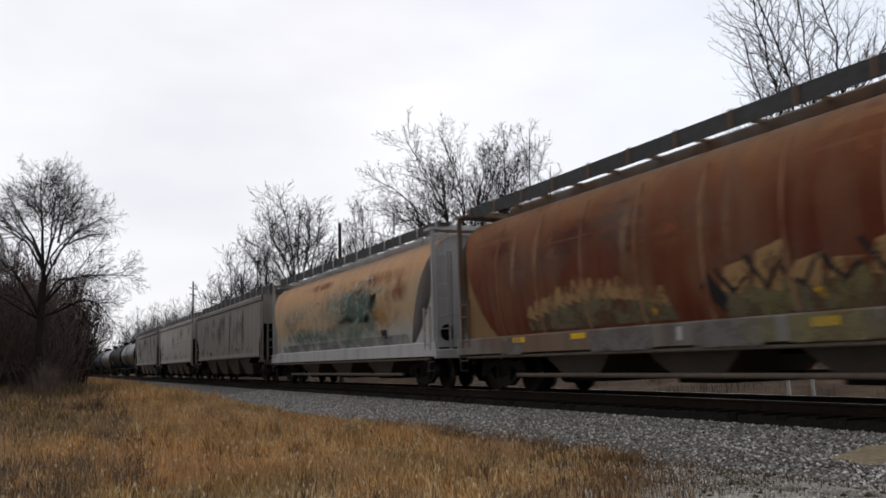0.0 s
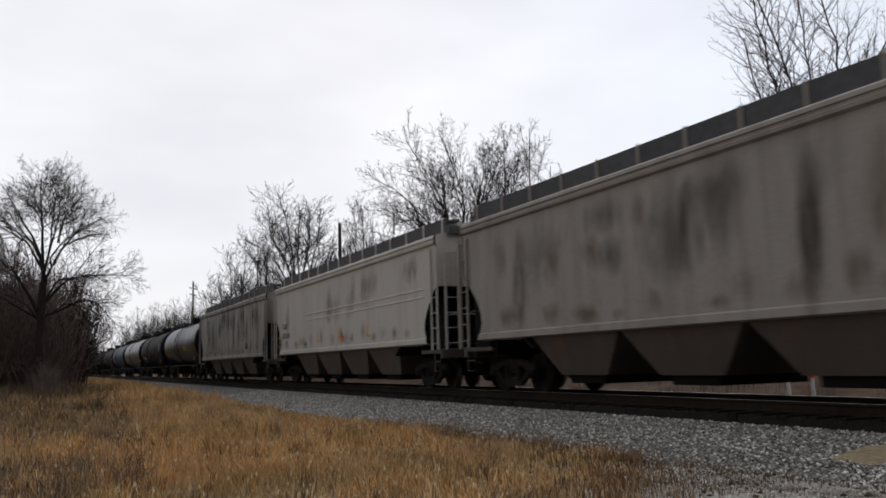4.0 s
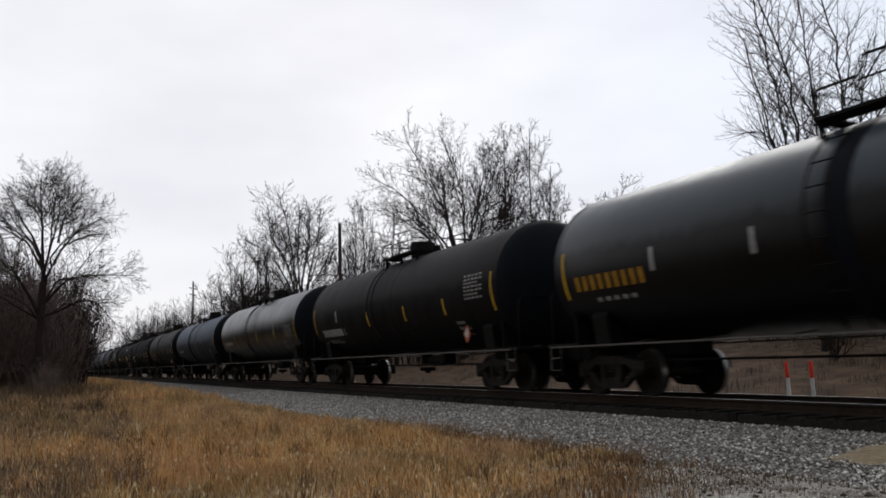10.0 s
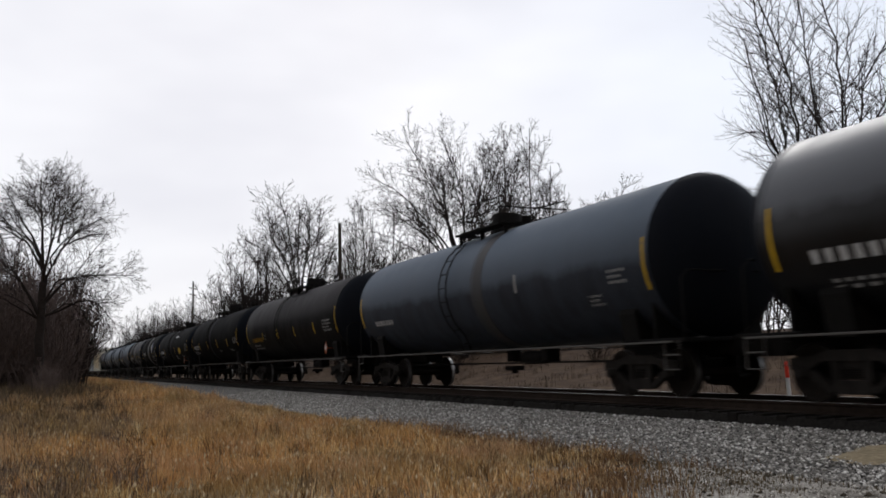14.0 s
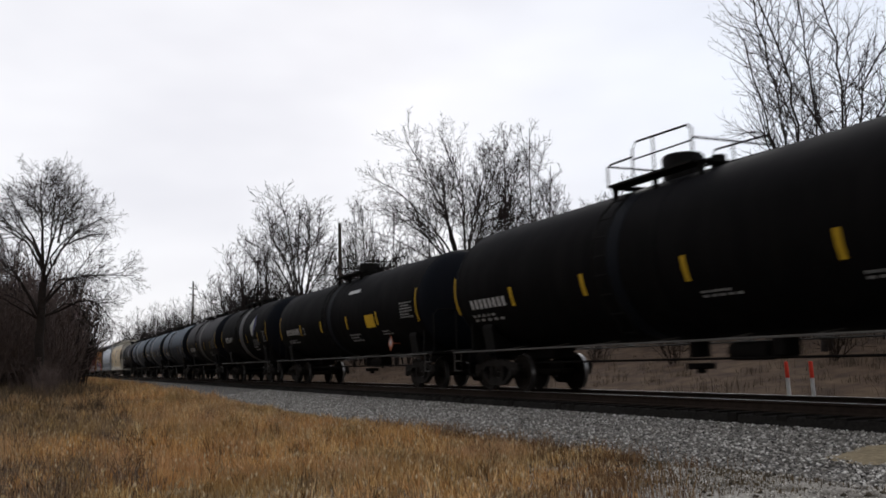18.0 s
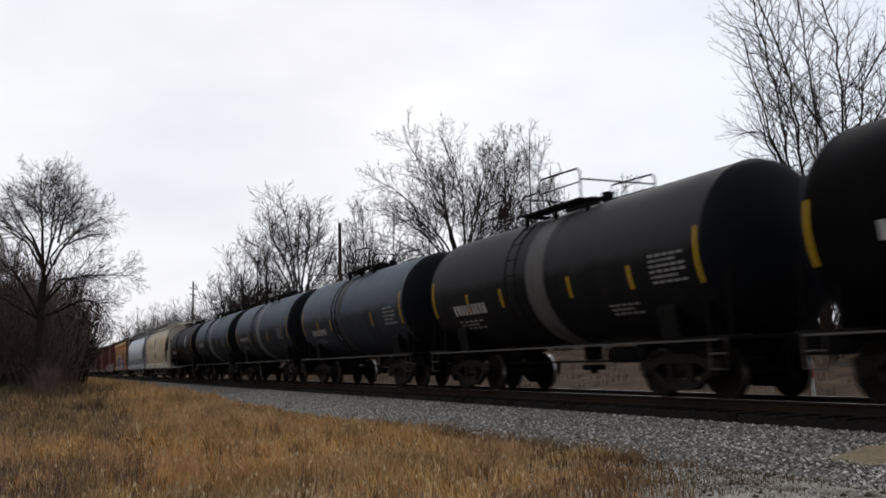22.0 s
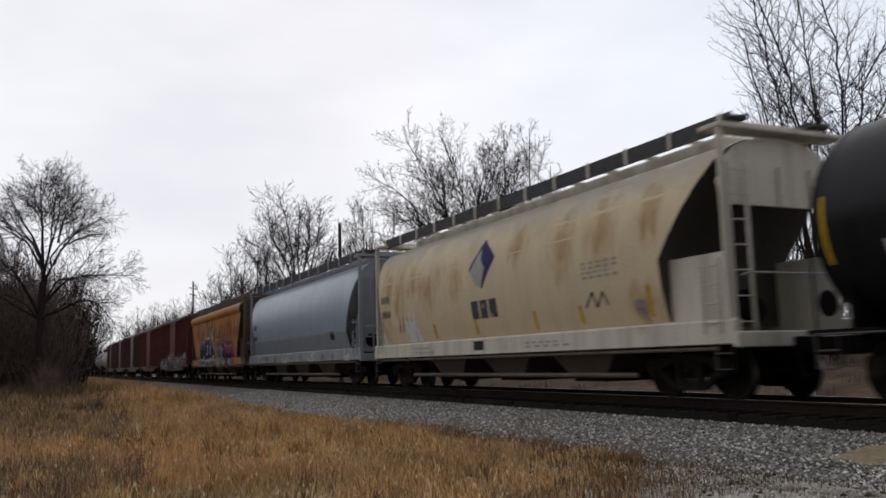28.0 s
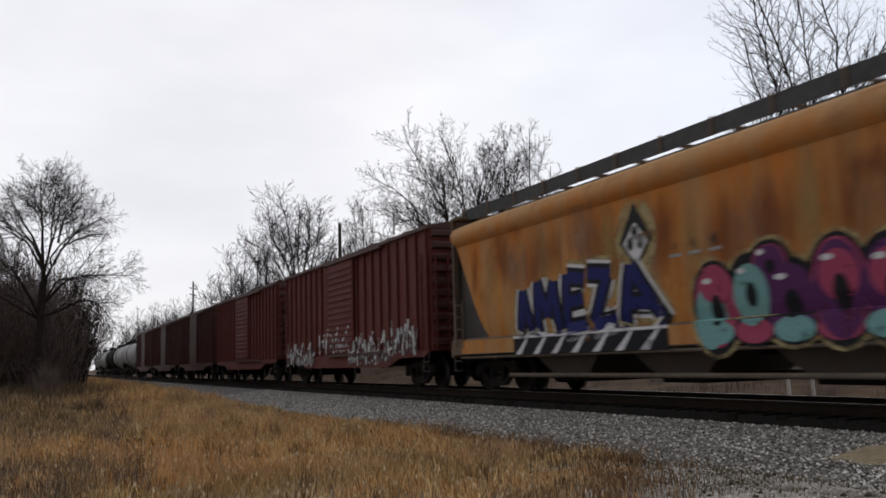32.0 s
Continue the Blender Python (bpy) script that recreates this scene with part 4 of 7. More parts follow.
def on_ballast(rng):
    x = -5.0 - 38 * rng.random() ** 1.7
    y = rng.uniform(-4.7, -1.34)
    z = float(np.interp(y, [p[0] for p in prof], [p[1] for p in prof])) + 0.005
    return x, y, z


stones("ballast_stones", "loose grey crushed limestone on the ballast shoulder", 29000, on_ballast, 0.0215, M_STONE)


def on_path(rng):
    x, y = -4.5 - 5.5 * rng.random() ** 1.2, rng.uniform(-8.5, -4.0)
    return x, y, ground_z(x, y) + 0.004


# worn dirt strip that leads up to the rails
def bed_z(x, y):
    return max(ground_z(x, y), float(np.interp(y, [p[0] for p in prof], [p[1] for p in prof])))


dp = Build()
dxs, dys = np.linspace(-8.9, 4, 40), np.linspace(-4.2, -1.36, 24)
for y in dys:
    for x in dxs:
        mid = -2.4 + 0.02 * (x + 9)
        d = 1 - ((y - mid + 0.3 * noise.noise(Vector((x * 1.3, y * 1.3, 4)))) / 0.95) ** 2
        grow = min(1, (x + 8.35 + 0.7 * noise.noise(Vector((x, y * 1.5, 9)))) / 1.2)
        dp.v.append((x, y, bed_z(x, y) - 0.05 + 0.12 * max(-0.5, min(d, grow, 1)) + 0.02 * noise.noise(Vector((x * 2.5, y * 2.5, 0)))))
dp.f = [(j * 40 + i, j * 40 + i + 1, (j + 1) * 40 + i + 1, (j + 1) * 40 + i) for j in range(23) for i in range(39)]
tagged(new("dirt_strip", dp.mesh("dirt_strip", plain("tan_dirt", (0.25, 0.205, 0.135), 0.95, vary=0.35, scale=16, bumps=0.6), 180)), "tan worn dirt strip at the crossing", "dirt", kind="structure")
M_PEBBLE = island("path_pebble", [(0.0, (0.18, 0.168, 0.15)), (0.5, (0.40, 0.375, 0.335)), (1.0, (0.66, 0.63, 0.57))], 0.9)
stones("path_gravel", "scattered grey gravel beside the crossing", 8000, on_path, 0.014, M_PEBBLE)
stones("dirt_clods", "dark clods of earth on the gravel", 170, on_path, 0.035, island("earth_clod", [(0.0, (0.03, 0.025, 0.018)), (1.0, (0.09, 0.075, 0.055))], 0.95))

# rails, plates and ties
track = tagged(new("railway_track"), "steel rails on dark creosoted wooden ties", "railway track", kind="structure")
for y in (-0.755, 0.755):
    r = Build()
    out = [(-0.075, -0.175), (0.075, -0.175), (0.07, -0.16), (0.012, -0.145), (0.012, -0.05), (0.036, -0.035), (0.036, -0.006), (0.03, 0.0), (-0.03, 0.0), (-0.036, -0.006), (-0.036, -0.035), (-0.012, -0.05), (-0.012, -0.145), (-0.07, -0.16)]
    r.prism_x([(y + a, z) for a, z in out], X_FAR, X_END)
    rail = part("rail", r, M_RAIL, track, smooth=0)
    h = Build()
    h.box(X_FAR, X_END, y - 0.026, y + 0.026, -0.001, 0.002)
    part("rail_head", h, M_RAILTOP, rail, "bright worn running surface", smooth=0)
# Crib stones coloured dark for oil stain and for the shade there
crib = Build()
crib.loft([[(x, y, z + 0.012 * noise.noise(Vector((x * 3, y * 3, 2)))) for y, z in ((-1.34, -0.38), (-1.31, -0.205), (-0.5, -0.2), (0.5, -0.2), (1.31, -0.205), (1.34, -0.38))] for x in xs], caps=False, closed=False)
part("crib_ballast", crib, plain("shaded_oily_crib_stone", (0.017, 0.0155, 0.014), 0.95, vary=0.5, scale=18, bumps=0.8), track, "stones between the ties, dark with oil and painted shade", 0)
tie = Build()
tie.box(-0.115, 0.115, -1.3, 1.3, -0.36, -0.175, 0.015)
tie_me = tie.mesh("tie", M_TIE, 0)
for k in range(220):
    t = part("tie", tie_me, None, track)
    t.location, t.rotation_euler = (2.0 - k * 0.53, random.uniform(-0.05, 0.05), random.uniform(-0.008, 0.004)), (0, 0, random.uniform(-0.01, 0.01))
far_ties = Build()
for k in range(220, 1100):
    x = 2.0 - k * 0.53
    far_ties.box(x - 0.115, x + 0.115, -1.3, 1.3, -0.36, -0.178)
tagged(part("far_ties", far_ties, M_TIE, track, "distant wooden ties", smooth=0), kind="stuff")

# ---------------------------------------------------------------- dry grass
M_GRASS = island("dry_grass", [(0.0, (0.12, 0.064, 0.03)), (0.25, (0.44, 0.255, 0.105)), (0.6, (0.78, 0.51, 0.225)), (0.85, (0.95, 0.74, 0.44)), (1.0, (0.2, 0.13, 0.06))], 0.8, extra=(0.6, 0.29, 0.075), scale=0.24, dull=(0.21, 0.155, 0.065), patches=((0.35, 0.5, 0.62, (0.54, 0.345, 0.205)), (0.8, 0.54, 0.66, (0.14, 0.098, 0.08)), (0.55, 0.58, 0.7, (0.15, 0.14, 0.06))))
M_GRASS_DIM = island("faded_field_grass", [(0.0, (0.06, 0.045, 0.034)), (0.6, (0.11, 0.082, 0.058)), (1.0, (0.16, 0.125, 0.09))], 0.9)
M_RUSSET = island("russet_weed", [(0.0, (0.08, 0.045, 0.025)), (0.5, (0.2, 0.11, 0.055)), (1.0, (0.36, 0.25, 0.13))], 0.85)
M_WEED = island("dead_weed", [(0.0, (0.05, 0.033, 0.018)), (0.5, (0.11, 0.07, 0.035)), (1.0, (0.2, 0.14, 0.08))], 0.85)


def grass(name, label, n, place, height, width, mat, seed, clump=0.0):
    rng = np.random.default_rng(seed)
    vs, fs = [], []
    cx = cy = cs = left = 0
    for k in range(n):
        if left <= 0:
            cx, cy, cs = place(rng)
            left = 1 if clump <= 0 else int(rng.integers(8, 34))
            cs *= 1 if clump <= 0 else rng.uniform(0.6, 1.25)
        left -= 1
        x, y, sc = cx + clump * rng.normal(), cy + clump * rng.normal(), cs
        z = ground_z(x, y) if y < -4.3 or y > 4.6 else -0.62
        h = height * sc * rng.uniform(0.55, 1.25)
        a, lean = rng.uniform(0, 6.28), (0.08 + 0.8 * rng.random() ** 1.5) * h
        dx, dy = math.cos(a) * lean, math.sin(a) * lean
        b = rng.uniform(0, 3.14)
        wx, wy = math.cos(b) * width * rng.uniform(0.6, 1.4), math.sin(b) * width
        i = len(vs)
        vs += [(x - wx, y - wy, z - 0.03), (x + wx, y + wy, z - 0.03), (x + wx * 0.7 + dx * 0.35, y + wy * 0.7 + dy * 0.35, z + h * 0.6), (x - wx * 0.7 + dx * 0.35, y - wy * 0.7 + dy * 0.35, z + h * 0.6), (x + dx, y + dy, z + h)]
        fs += [(i, i + 1, i + 2, i + 3), (i + 3, i + 2, i + 4)]
    me = bpy.data.meshes.new(name)
    me.from_pydata(vs, [], fs)
    me.materials.append(mat)
    return tagged(new(name, me), label, "grass", kind="stuff")


def grass_edge(x):
    """Where the grass ends towards the ballast."""
    return float(np.interp(x, [-120, -60, -34, -24, -16, -12, -10.4, -8.5, -7.1, -6], [-2.6, -3.6, -4.5, -4.8, -4.4, -4.3, -4.3, -5.4, -6.5, -7.4]))


def near_grass(rng):
    while True:
        x = -6.0 - 34 * rng.random() ** 1.35
        y = rng.uniform(-15, -4.2)
        e = grass_edge(x) + 0.5 * noise.noise(Vector((x * 0.9, y * 0.9, 7)))
        d = noise.noise(Vector((x * 0.45, y * 0.45, 1)))
        if y < e and d > -0.75 + 0.9 * rng.random() ** 3:
            return x, y, (0.72 + 0.7 * d + 0.35 * noise.noise(Vector((x * 1.6, y * 1.6, 5)))) * min(1, 0.3 + 0.28 * (e - y)) * float(np.interp(x, (-15, -8), (1, 0.6)))


def far_grass(rng):
    while True:
        x = -38 - 90 * rng.random() ** 1.3
        y = rng.uniform(-16, -2.6)
        if y < grass_edge(x) + 0.6 * noise.noise(Vector((x * 0.3, y * 0.3, 7))):
            return x, y, 0.9


def edge_weeds(rng):
    x = -6.0 - 13 * rng.random()
    return x, grass_edge(x) - 0.25 + rng.normal() * 0.5, 0.9


def beyond_grass(rng):
    x = -6 - 70 * rng.random() ** 1.4
    y = 5.2 + 13 * rng.random() ** 1.2
    return x, y, 0.8 + 0.5 * noise.noise(Vector((x * 0.4, y * 0.4, 2)))


grass("grass", "tall dry tan and orange-brown grass", 105000, near_grass, 0.40, 0.006, M_GRASS, 11, 0.10)
grass("grass", "distant tan dry grass along the line", 26000, far_grass, 0.42, 0.016, M_GRASS, 12, 0.22)
grass("grass", "tall brown dead grass beyond the track", 9000, beyond_grass, 0.34, 0.008, M_GRASS_DIM, 13, 0.2)
grass("weeds", "dark brown dead weed stalks among the grass", 7000, near_grass, 0.5, 0.006, M_WEED, 14, 0.08)
grass("weeds", "russet dead weeds along the edge of the gravel", 5200, edge_weeds, 0.19, 0.005, M_RUSSET, 15, 0.14)


def thicket_weeds(rng):
    x = -19 - 34 * rng.random()
    y = float(np.interp(x, [-53, -30, -19], [-8.6, -9.9, -11.3])) + 1.2 - 6.5 * rng.random() ** 0.6
    return x, y, 0.4 + 0.9 * min(1, (-19 - x) / 20)


grass("weeds", "tall dull brown weeds at the foot of the thicket", 15000, thicket_weeds, 0.55, 0.008, island("dull_brown_weed", [(0.0, (0.035, 0.026, 0.018)), (0.5, (0.09, 0.064, 0.04)), (0.85, (0.19, 0.14, 0.085)), (1.0, (0.42, 0.33, 0.2))], 0.9), 16, 0.14)


def seed_heads(n):
    """Small pale tufts on the tips of the grass."""
    rng = np.random.default_rng(31)
    b = Build()
    for k in range(n):
        x, y, sc = near_grass(rng)
        z = ground_z(x, y) + 0.34 * sc * rng.uniform(0.5, 1.35)
        r, a = rng.uniform(0.006, 0.014), rng.uniform(0, 6.28)
        dx, dy = 0.6 * r * math.cos(a), 0.6 * r * math.sin(a)
        i = len(b.v)
        b.v += [(x - r, y, z), (x, y - r, z), (x + r, y, z), (x, y + r, z), (x + dx, y + dy, z + 3.2 * r), (x, y, z - 2.2 * r)]
        b.f += [(i + p, i + (p + 1) % 4, i + 4) for p in range(4)] + [(i + (p + 1) % 4, i + p, i + 5) for p in range(4)]
    me = bpy.data.meshes.new("seed_heads")
    me.from_pydata(b.v, [], b.f)
    me.materials.append(island("pale_seed_head", [(0.0, (0.26, 0.18, 0.09)), (0.6, (0.5, 0.38, 0.22)), (1.0, (0.72, 0.6, 0.4))], 0.9))
    tagged(new("seed_heads", me), "pale dry seed heads on the grass", "grass", kind="stuff")


seed_heads(9000)


def dull_weeds(rng):
    x = -9.5 - 24 * rng.random() ** 1.3
    return x, -9.2 - 0.055 * (x + 9.5) - 4.2 * rng.random() ** 0.8 - 1.2, 0.9


grass("weeds", "low dull grey-brown weeds in the grass", 17000, dull_weeds, 0.30, 0.006, island("dull_grey_weed", [(0.0, (0.06, 0.045, 0.036)), (0.5, (0.15, 0.11, 0.082)), (0.85, (0.27, 0.2, 0.14)), (1.0, (0.5, 0.4, 0.29))], 0.9), 18, 0.13)
dark_tuft = island("dark_weed_clump", [(0.0, (0.06, 0.048, 0.03)), (1.0, (0.2, 0.15, 0.09))], 0.9)


def gravel_weeds(rng):
    """Patches of low dead weed on the gravel."""
    x, y, wide = rng.choice(((-10.6, -3.7, 0.7), (-9.6, -4.0, 0.6), (-8.7, -4.6, 0.6), (-7.6, -5.2, 0.6), (-6.9, -4.6, 0.5), (-8.0, -5.9, 0.6), (-6.6, -5.6, 0.6), (-9.3, -5.0, 0.7)))
    return x + wide * rng.normal(), y + 0.35 * rng.normal(), 0.9


grass("weeds", "small dark weed clumps in the gravel", 4200, gravel_weeds, 0.042, 0.006, dark_tuft, 17, 0.13)

# ---------------------------------------------------------------- bare trees
M_BARK = plain("grey_brown_bark", (0.025, 0.02, 0.018), 0.9, vary=0.4, scale=6, bumps=0.6)
M_TWIG = plain("dark_twig", (0.03, 0.024, 0.022), 0.9, vary=0.3)
M_THICKET = plain("dark_brush_stem", (0.112, 0.086, 0.078), 0.95, vary=0.35)


def grown_tree(stems, blobs, seed, trunk_r, tip_r=0.008, reach=2.8, gaps=(0.55, 0.4, 0.28, 0.2), rise=0.06, levels=4, spread=1.0, bark=None, fine_mat=None):
    """Trunk and crown meshes of a leafless tree: limbs along the stems fork again and again inside the crown's lobes.
    stems: polylines of trunks and main limbs; blobs: lobes of the crown as (x, y, z, rx, ry, rz)."""
    rng = random.Random(seed)
    wood, fine = Build(), Build()

    def inside(p, grow=1.0):
        return any(((p.x - b[0]) / b[3]) ** 2 + ((p.y - b[1]) / b[4]) ** 2 + ((p.z - b[2]) / b[5]) ** 2 < grow for b in blobs)

    def fork(pts, radii, length, level):
        """Side shoots along a finished branch."""
        total = sum((b - a).length for a, b in zip(pts, pts[1:]))
        m = max(2, int(total * 0.85 / gaps[level]))
        az = rng.uniform(0, 6.28)
        for k in range(m):
            u = (0.18 + 0.82 * (k + rng.random()) / m) * (len(pts) - 1)
            i = min(int(u), len(pts) - 2)
            q = pts[i].lerp(pts[i + 1], u - i)
            if level == 0 and not inside(q, 1.1):
                continue
            d = (pts[i + 1] - pts[i]).normalized()
            az += 2.4 + rng.uniform(-0.5, 0.5)
            a = d.cross(Vector((0.3, 0.2, 1.0))).normalized()
            side = a * math.cos(az) + d.cross(a) * math.sin(az)
            ang = rng.uniform(0.48, 0.95) * spread
            r = radii[i] + (radii[i + 1] - radii[i]) * (u - i)
            shoot(q, d * math.cos(ang) + side * math.sin(ang), length * rng.uniform(0.4, 0.7) * (1.2 - 0.5 * u / (len(pts) - 1)), max(tip_r, r * 0.62), level + 1)

    def shoot(p, d, length, r, level):
        n = 4 if level == 1 else (3 if level == 2 else (2 if level == 3 else 1))
        pts = [p]
        for k in range(n):
            d = (d + Vector((rng.gauss(0, 0.13), rng.gauss(0, 0.13), rng.gauss(rise, 0.08)))).normalized()
            p = p + d * length / n
            if k and not inside(p, 1.12):
                break
            pts.append(p)
        r = min(r, 0.012 + 0.011 * length) if tip_r < 0.022 else min(r, 0.03 + 0.016 * length)
        end = max(tip_r * 0.5, r * 0.45)
        radii = [r + (end - r) * k / (len(pts) - 1) for k in range(len(pts))]
        (wood if r > 0.04 else fine).tube(pts, radii, 5 if r > 0.05 else 3, caps=False)
        if level < levels:
            fork(pts, radii, length, level)

    for s, line in enumerate(stems):
        pts = []
        for p, q in zip(line, line[1:]):
            p, q = Vector(p), Vector(q)
            n = max(1, int((q - p).length / 0.9))
            pts += [p.lerp(q, k / n) + Vector((rng.gauss(0, 0.05), rng.gauss(0, 0.05), 0)) * (1 if pts or k else 0) for k in range(n)]
        pts.append(Vector(line[-1]))
        r0 = trunk_r if s == 0 else trunk_r * (0.5 if (Vector(line[0]) - Vector(stems[0][0])).length > 1.5 else 0.8)
        radii = [max(tip_r * 1.5, r0 * (1 - 0.85 * (k / (len(pts) - 1)) ** 0.8)) for k in range(len(pts))]
        wood.tube(pts, radii, 8 if r0 > 0.1 else 5, caps=False)
        fork(pts, radii, reach / 0.55, 0)
    return wood.mesh("trunk", bark or M_BARK, 60), fine.mesh("crown", fine_mat or M_TWIG, 0)


def limbed_tree(limbs, seed, trunk_r, twig_r=0.007, gaps=(0.55, 0.34, 0.22, 0.19), reach=0.5, lift=0.10, limb_r=0.55, fill=0.6):
    """Trunk and crown meshes of a leafless tree. limbs: polylines of (across, height), the trunk first; each main limb also swings to the front
    or the back, has a fellow on the other side of the crown, and carries branches, side shoots and twigs."""
    rng = random.Random(seed)
    wood, fine = Build(), Build()

    def side_shoots(pts, radii, length, level, first):
        total = sum((b - a).length for a, b in zip(pts, pts[1:]))
        m = max(2, int(total * (1 - first) / gaps[level]))
        az = rng.uniform(0, 6.28)
        for k in range(m):
            u = first + (1 - first) * ((k + rng.random()) / m) ** 0.8
            f = u * (len(pts) - 1)
            i = min(int(f), len(pts) - 2)
            q, d = pts[i].lerp(pts[i + 1], f - i), (pts[i + 1] - pts[i]).normalized()
            az += 2.4 + rng.uniform(-0.6, 0.6)
            a = d.cross(Vector((0.3, 0.2, 1.0))).normalized()
            out = a * math.cos(az) + d.cross(a) * math.sin(az)
            ang = rng.uniform(0.5, 0.95)
            r = radii[i] + (radii[i + 1] - radii[i]) * (f - i)
            ln = reach * (total * (1 - u) + 0.35 * total) * rng.uniform(0.5, 1.15)
            ln = min(ln, (3.2, 1.7, 0.95, 0.5)[level] * rng.uniform(0.7, 1.1))
            branch(q, d * math.cos(ang) + out * math.sin(ang), max(ln, 0.16), r, level + 1)

    def branch(p, d, length, r, level):
        n = (6, 4, 3, 2)[level - 1]
        pts = [p]
        for k in range(n):
            d = (d + Vector((rng.gauss(0, 0.15), rng.gauss(0, 0.15), rng.gauss(lift, 0.10)))).normalized()
            p = p + d * length / n
            pts.append(p)
        r = max(twig_r, min(r * 0.6, 0.003 + 0.0105 * length))
        end = max(twig_r * 0.6, r * 0.35)
        radii = [r + (end - r) * k / n for k in range(n + 1)]
        (wood if r > 0.03 else fine).tube(pts, radii, 5 if r > 0.03 else 3, caps=False)
        if level < 4 and length > 0.3:
            side_shoots(pts, radii, length, level, 0.15)

    def limb(line, r0, r1, first):
        pts = []
        for j in range(len(line) - 1):
            p0, p1, p2, p3 = (line[max(0, min(len(line) - 1, j + o))] for o in (-1, 0, 1, 2))
            n = max(2, int((p2 - p1).length / 0.7))
            for k in range(n):
                t = k / n
                q = 0.5 * (2 * p1 + (p2 - p0) * t + (2 * p0 - 5 * p1 + 4 * p2 - p3) * t * t + (3 * p1 - p0 - 3 * p2 + p3) * t ** 3)
                pts.append(q + Vector((rng.gauss(0, 0.05), rng.gauss(0, 0.05), 0)) * (1 if pts else 0))
        pts.append(line[-1])
        m = len(pts) - 1
        radii = [r0 + (r1 - r0) * (k / m) ** 0.75 for k in range(m + 1)]
        wood.tube(pts, radii, 8 if r0 > 0.1 else 6, caps=False)
        if first < 1:
            side_shoots(pts, radii, 0, 0, first)

    root = limbs[0]
    limb([Vector((a, 0, z)) for a, z in root], trunk_r, trunk_r * 0.72, 1)
    for n, line in enumerate(limbs[1:]):
        a0, z0 = line[0]
        swing = (0.18 + 0.25 * rng.random()) * (1 if n % 2 else -1)
        size = sum(math.dist(p, q) for p, q in zip(line, line[1:]))
        r0 = trunk_r * limb_r * rng.uniform(0.85, 1.1) * min(1.0, 0.25 + size / 9)
        limb([Vector((a, swing * (z - z0), z)) for a, z in line], r0, max(twig_r * 2, 0.018), 0.36)
        if rng.random() < fill:
            slim = rng.uniform(0.5, 1.1)
            limb([Vector((a0 + (a - a0) * slim, -2.0 * swing * (z - z0), z0 + (z - z0) * 0.88)) for a, z in line], r0 * 0.8, max(twig_r * 2, 0.018), 0.42)
    return wood.mesh("trunk", M_BARK, 60), fine.mesh("crown", M_TWIG, 0)


TREE_KINDS = {}


def tree(kind, x, y, z, scale=1.0, turn=0.0, label="leafless grey-brown tree with many fine bare twigs", group="bare trees along the line", tall=1.0):
    t = tagged(new("tree"), label, "tree", group)
    a, c = TREE_KINDS[kind]
    part("trunk", a, None, t)
    part("crown", c, None, t, "fine bare twigs")
    t.location, t.rotation_euler, t.scale = (x, y, z), (0, 0, turn), (scale, scale, scale * tall)
    return t


TREE_KINDS["broad"] = limbed_tree([[(-0.1, -0.6), (0.0, 3.5), (0.12, 5.8)], [(0.12, 5.7), (0.0, 8.0), (-0.1, 10.0), (-0.1, 11.3)], [(0.12, 5.7), (0.4, 7.4), (0.75, 8.9), (0.8, 11.2)], [(0.13, 5.5), (0.55, 6.9), (1.3, 8.05), (2.1, 8.8), (3.4, 9.5)],
                                   [(-0.1, 4.2), (0.7, 5.3), (1.35, 6.0), (2.1, 6.2), (3.2, 6.3), (4.8, 6.3)], [(0.0, 7.1), (-0.5, 8.3), (-1.2, 9.4), (-1.8, 10.5)], [(0.1, 6.4), (-0.8, 8.0), (-1.6, 8.5), (-2.8, 9.3)], [(-0.1, 4.1), (-0.9, 5.7), (-1.7, 6.7), (-3.0, 7.4)],
                                   [(0.0, 3.8), (-0.9, 4.4), (-1.7, 4.9), (-3.2, 5.3)], [(0.0, 3.95), (0.9, 4.2), (1.9, 4.8), (2.9, 4.6), (3.8, 3.6)], [(0.77, 8.0), (1.1, 9.5), (2.0, 10.7)], [(1.5, 8.1), (2.5, 8.5), (3.4, 8.5)]], 3, 0.27, 0.0088, (0.2, 0.21, 0.18, 0.17), 0.62, 0.03, 0.42, 0.85)
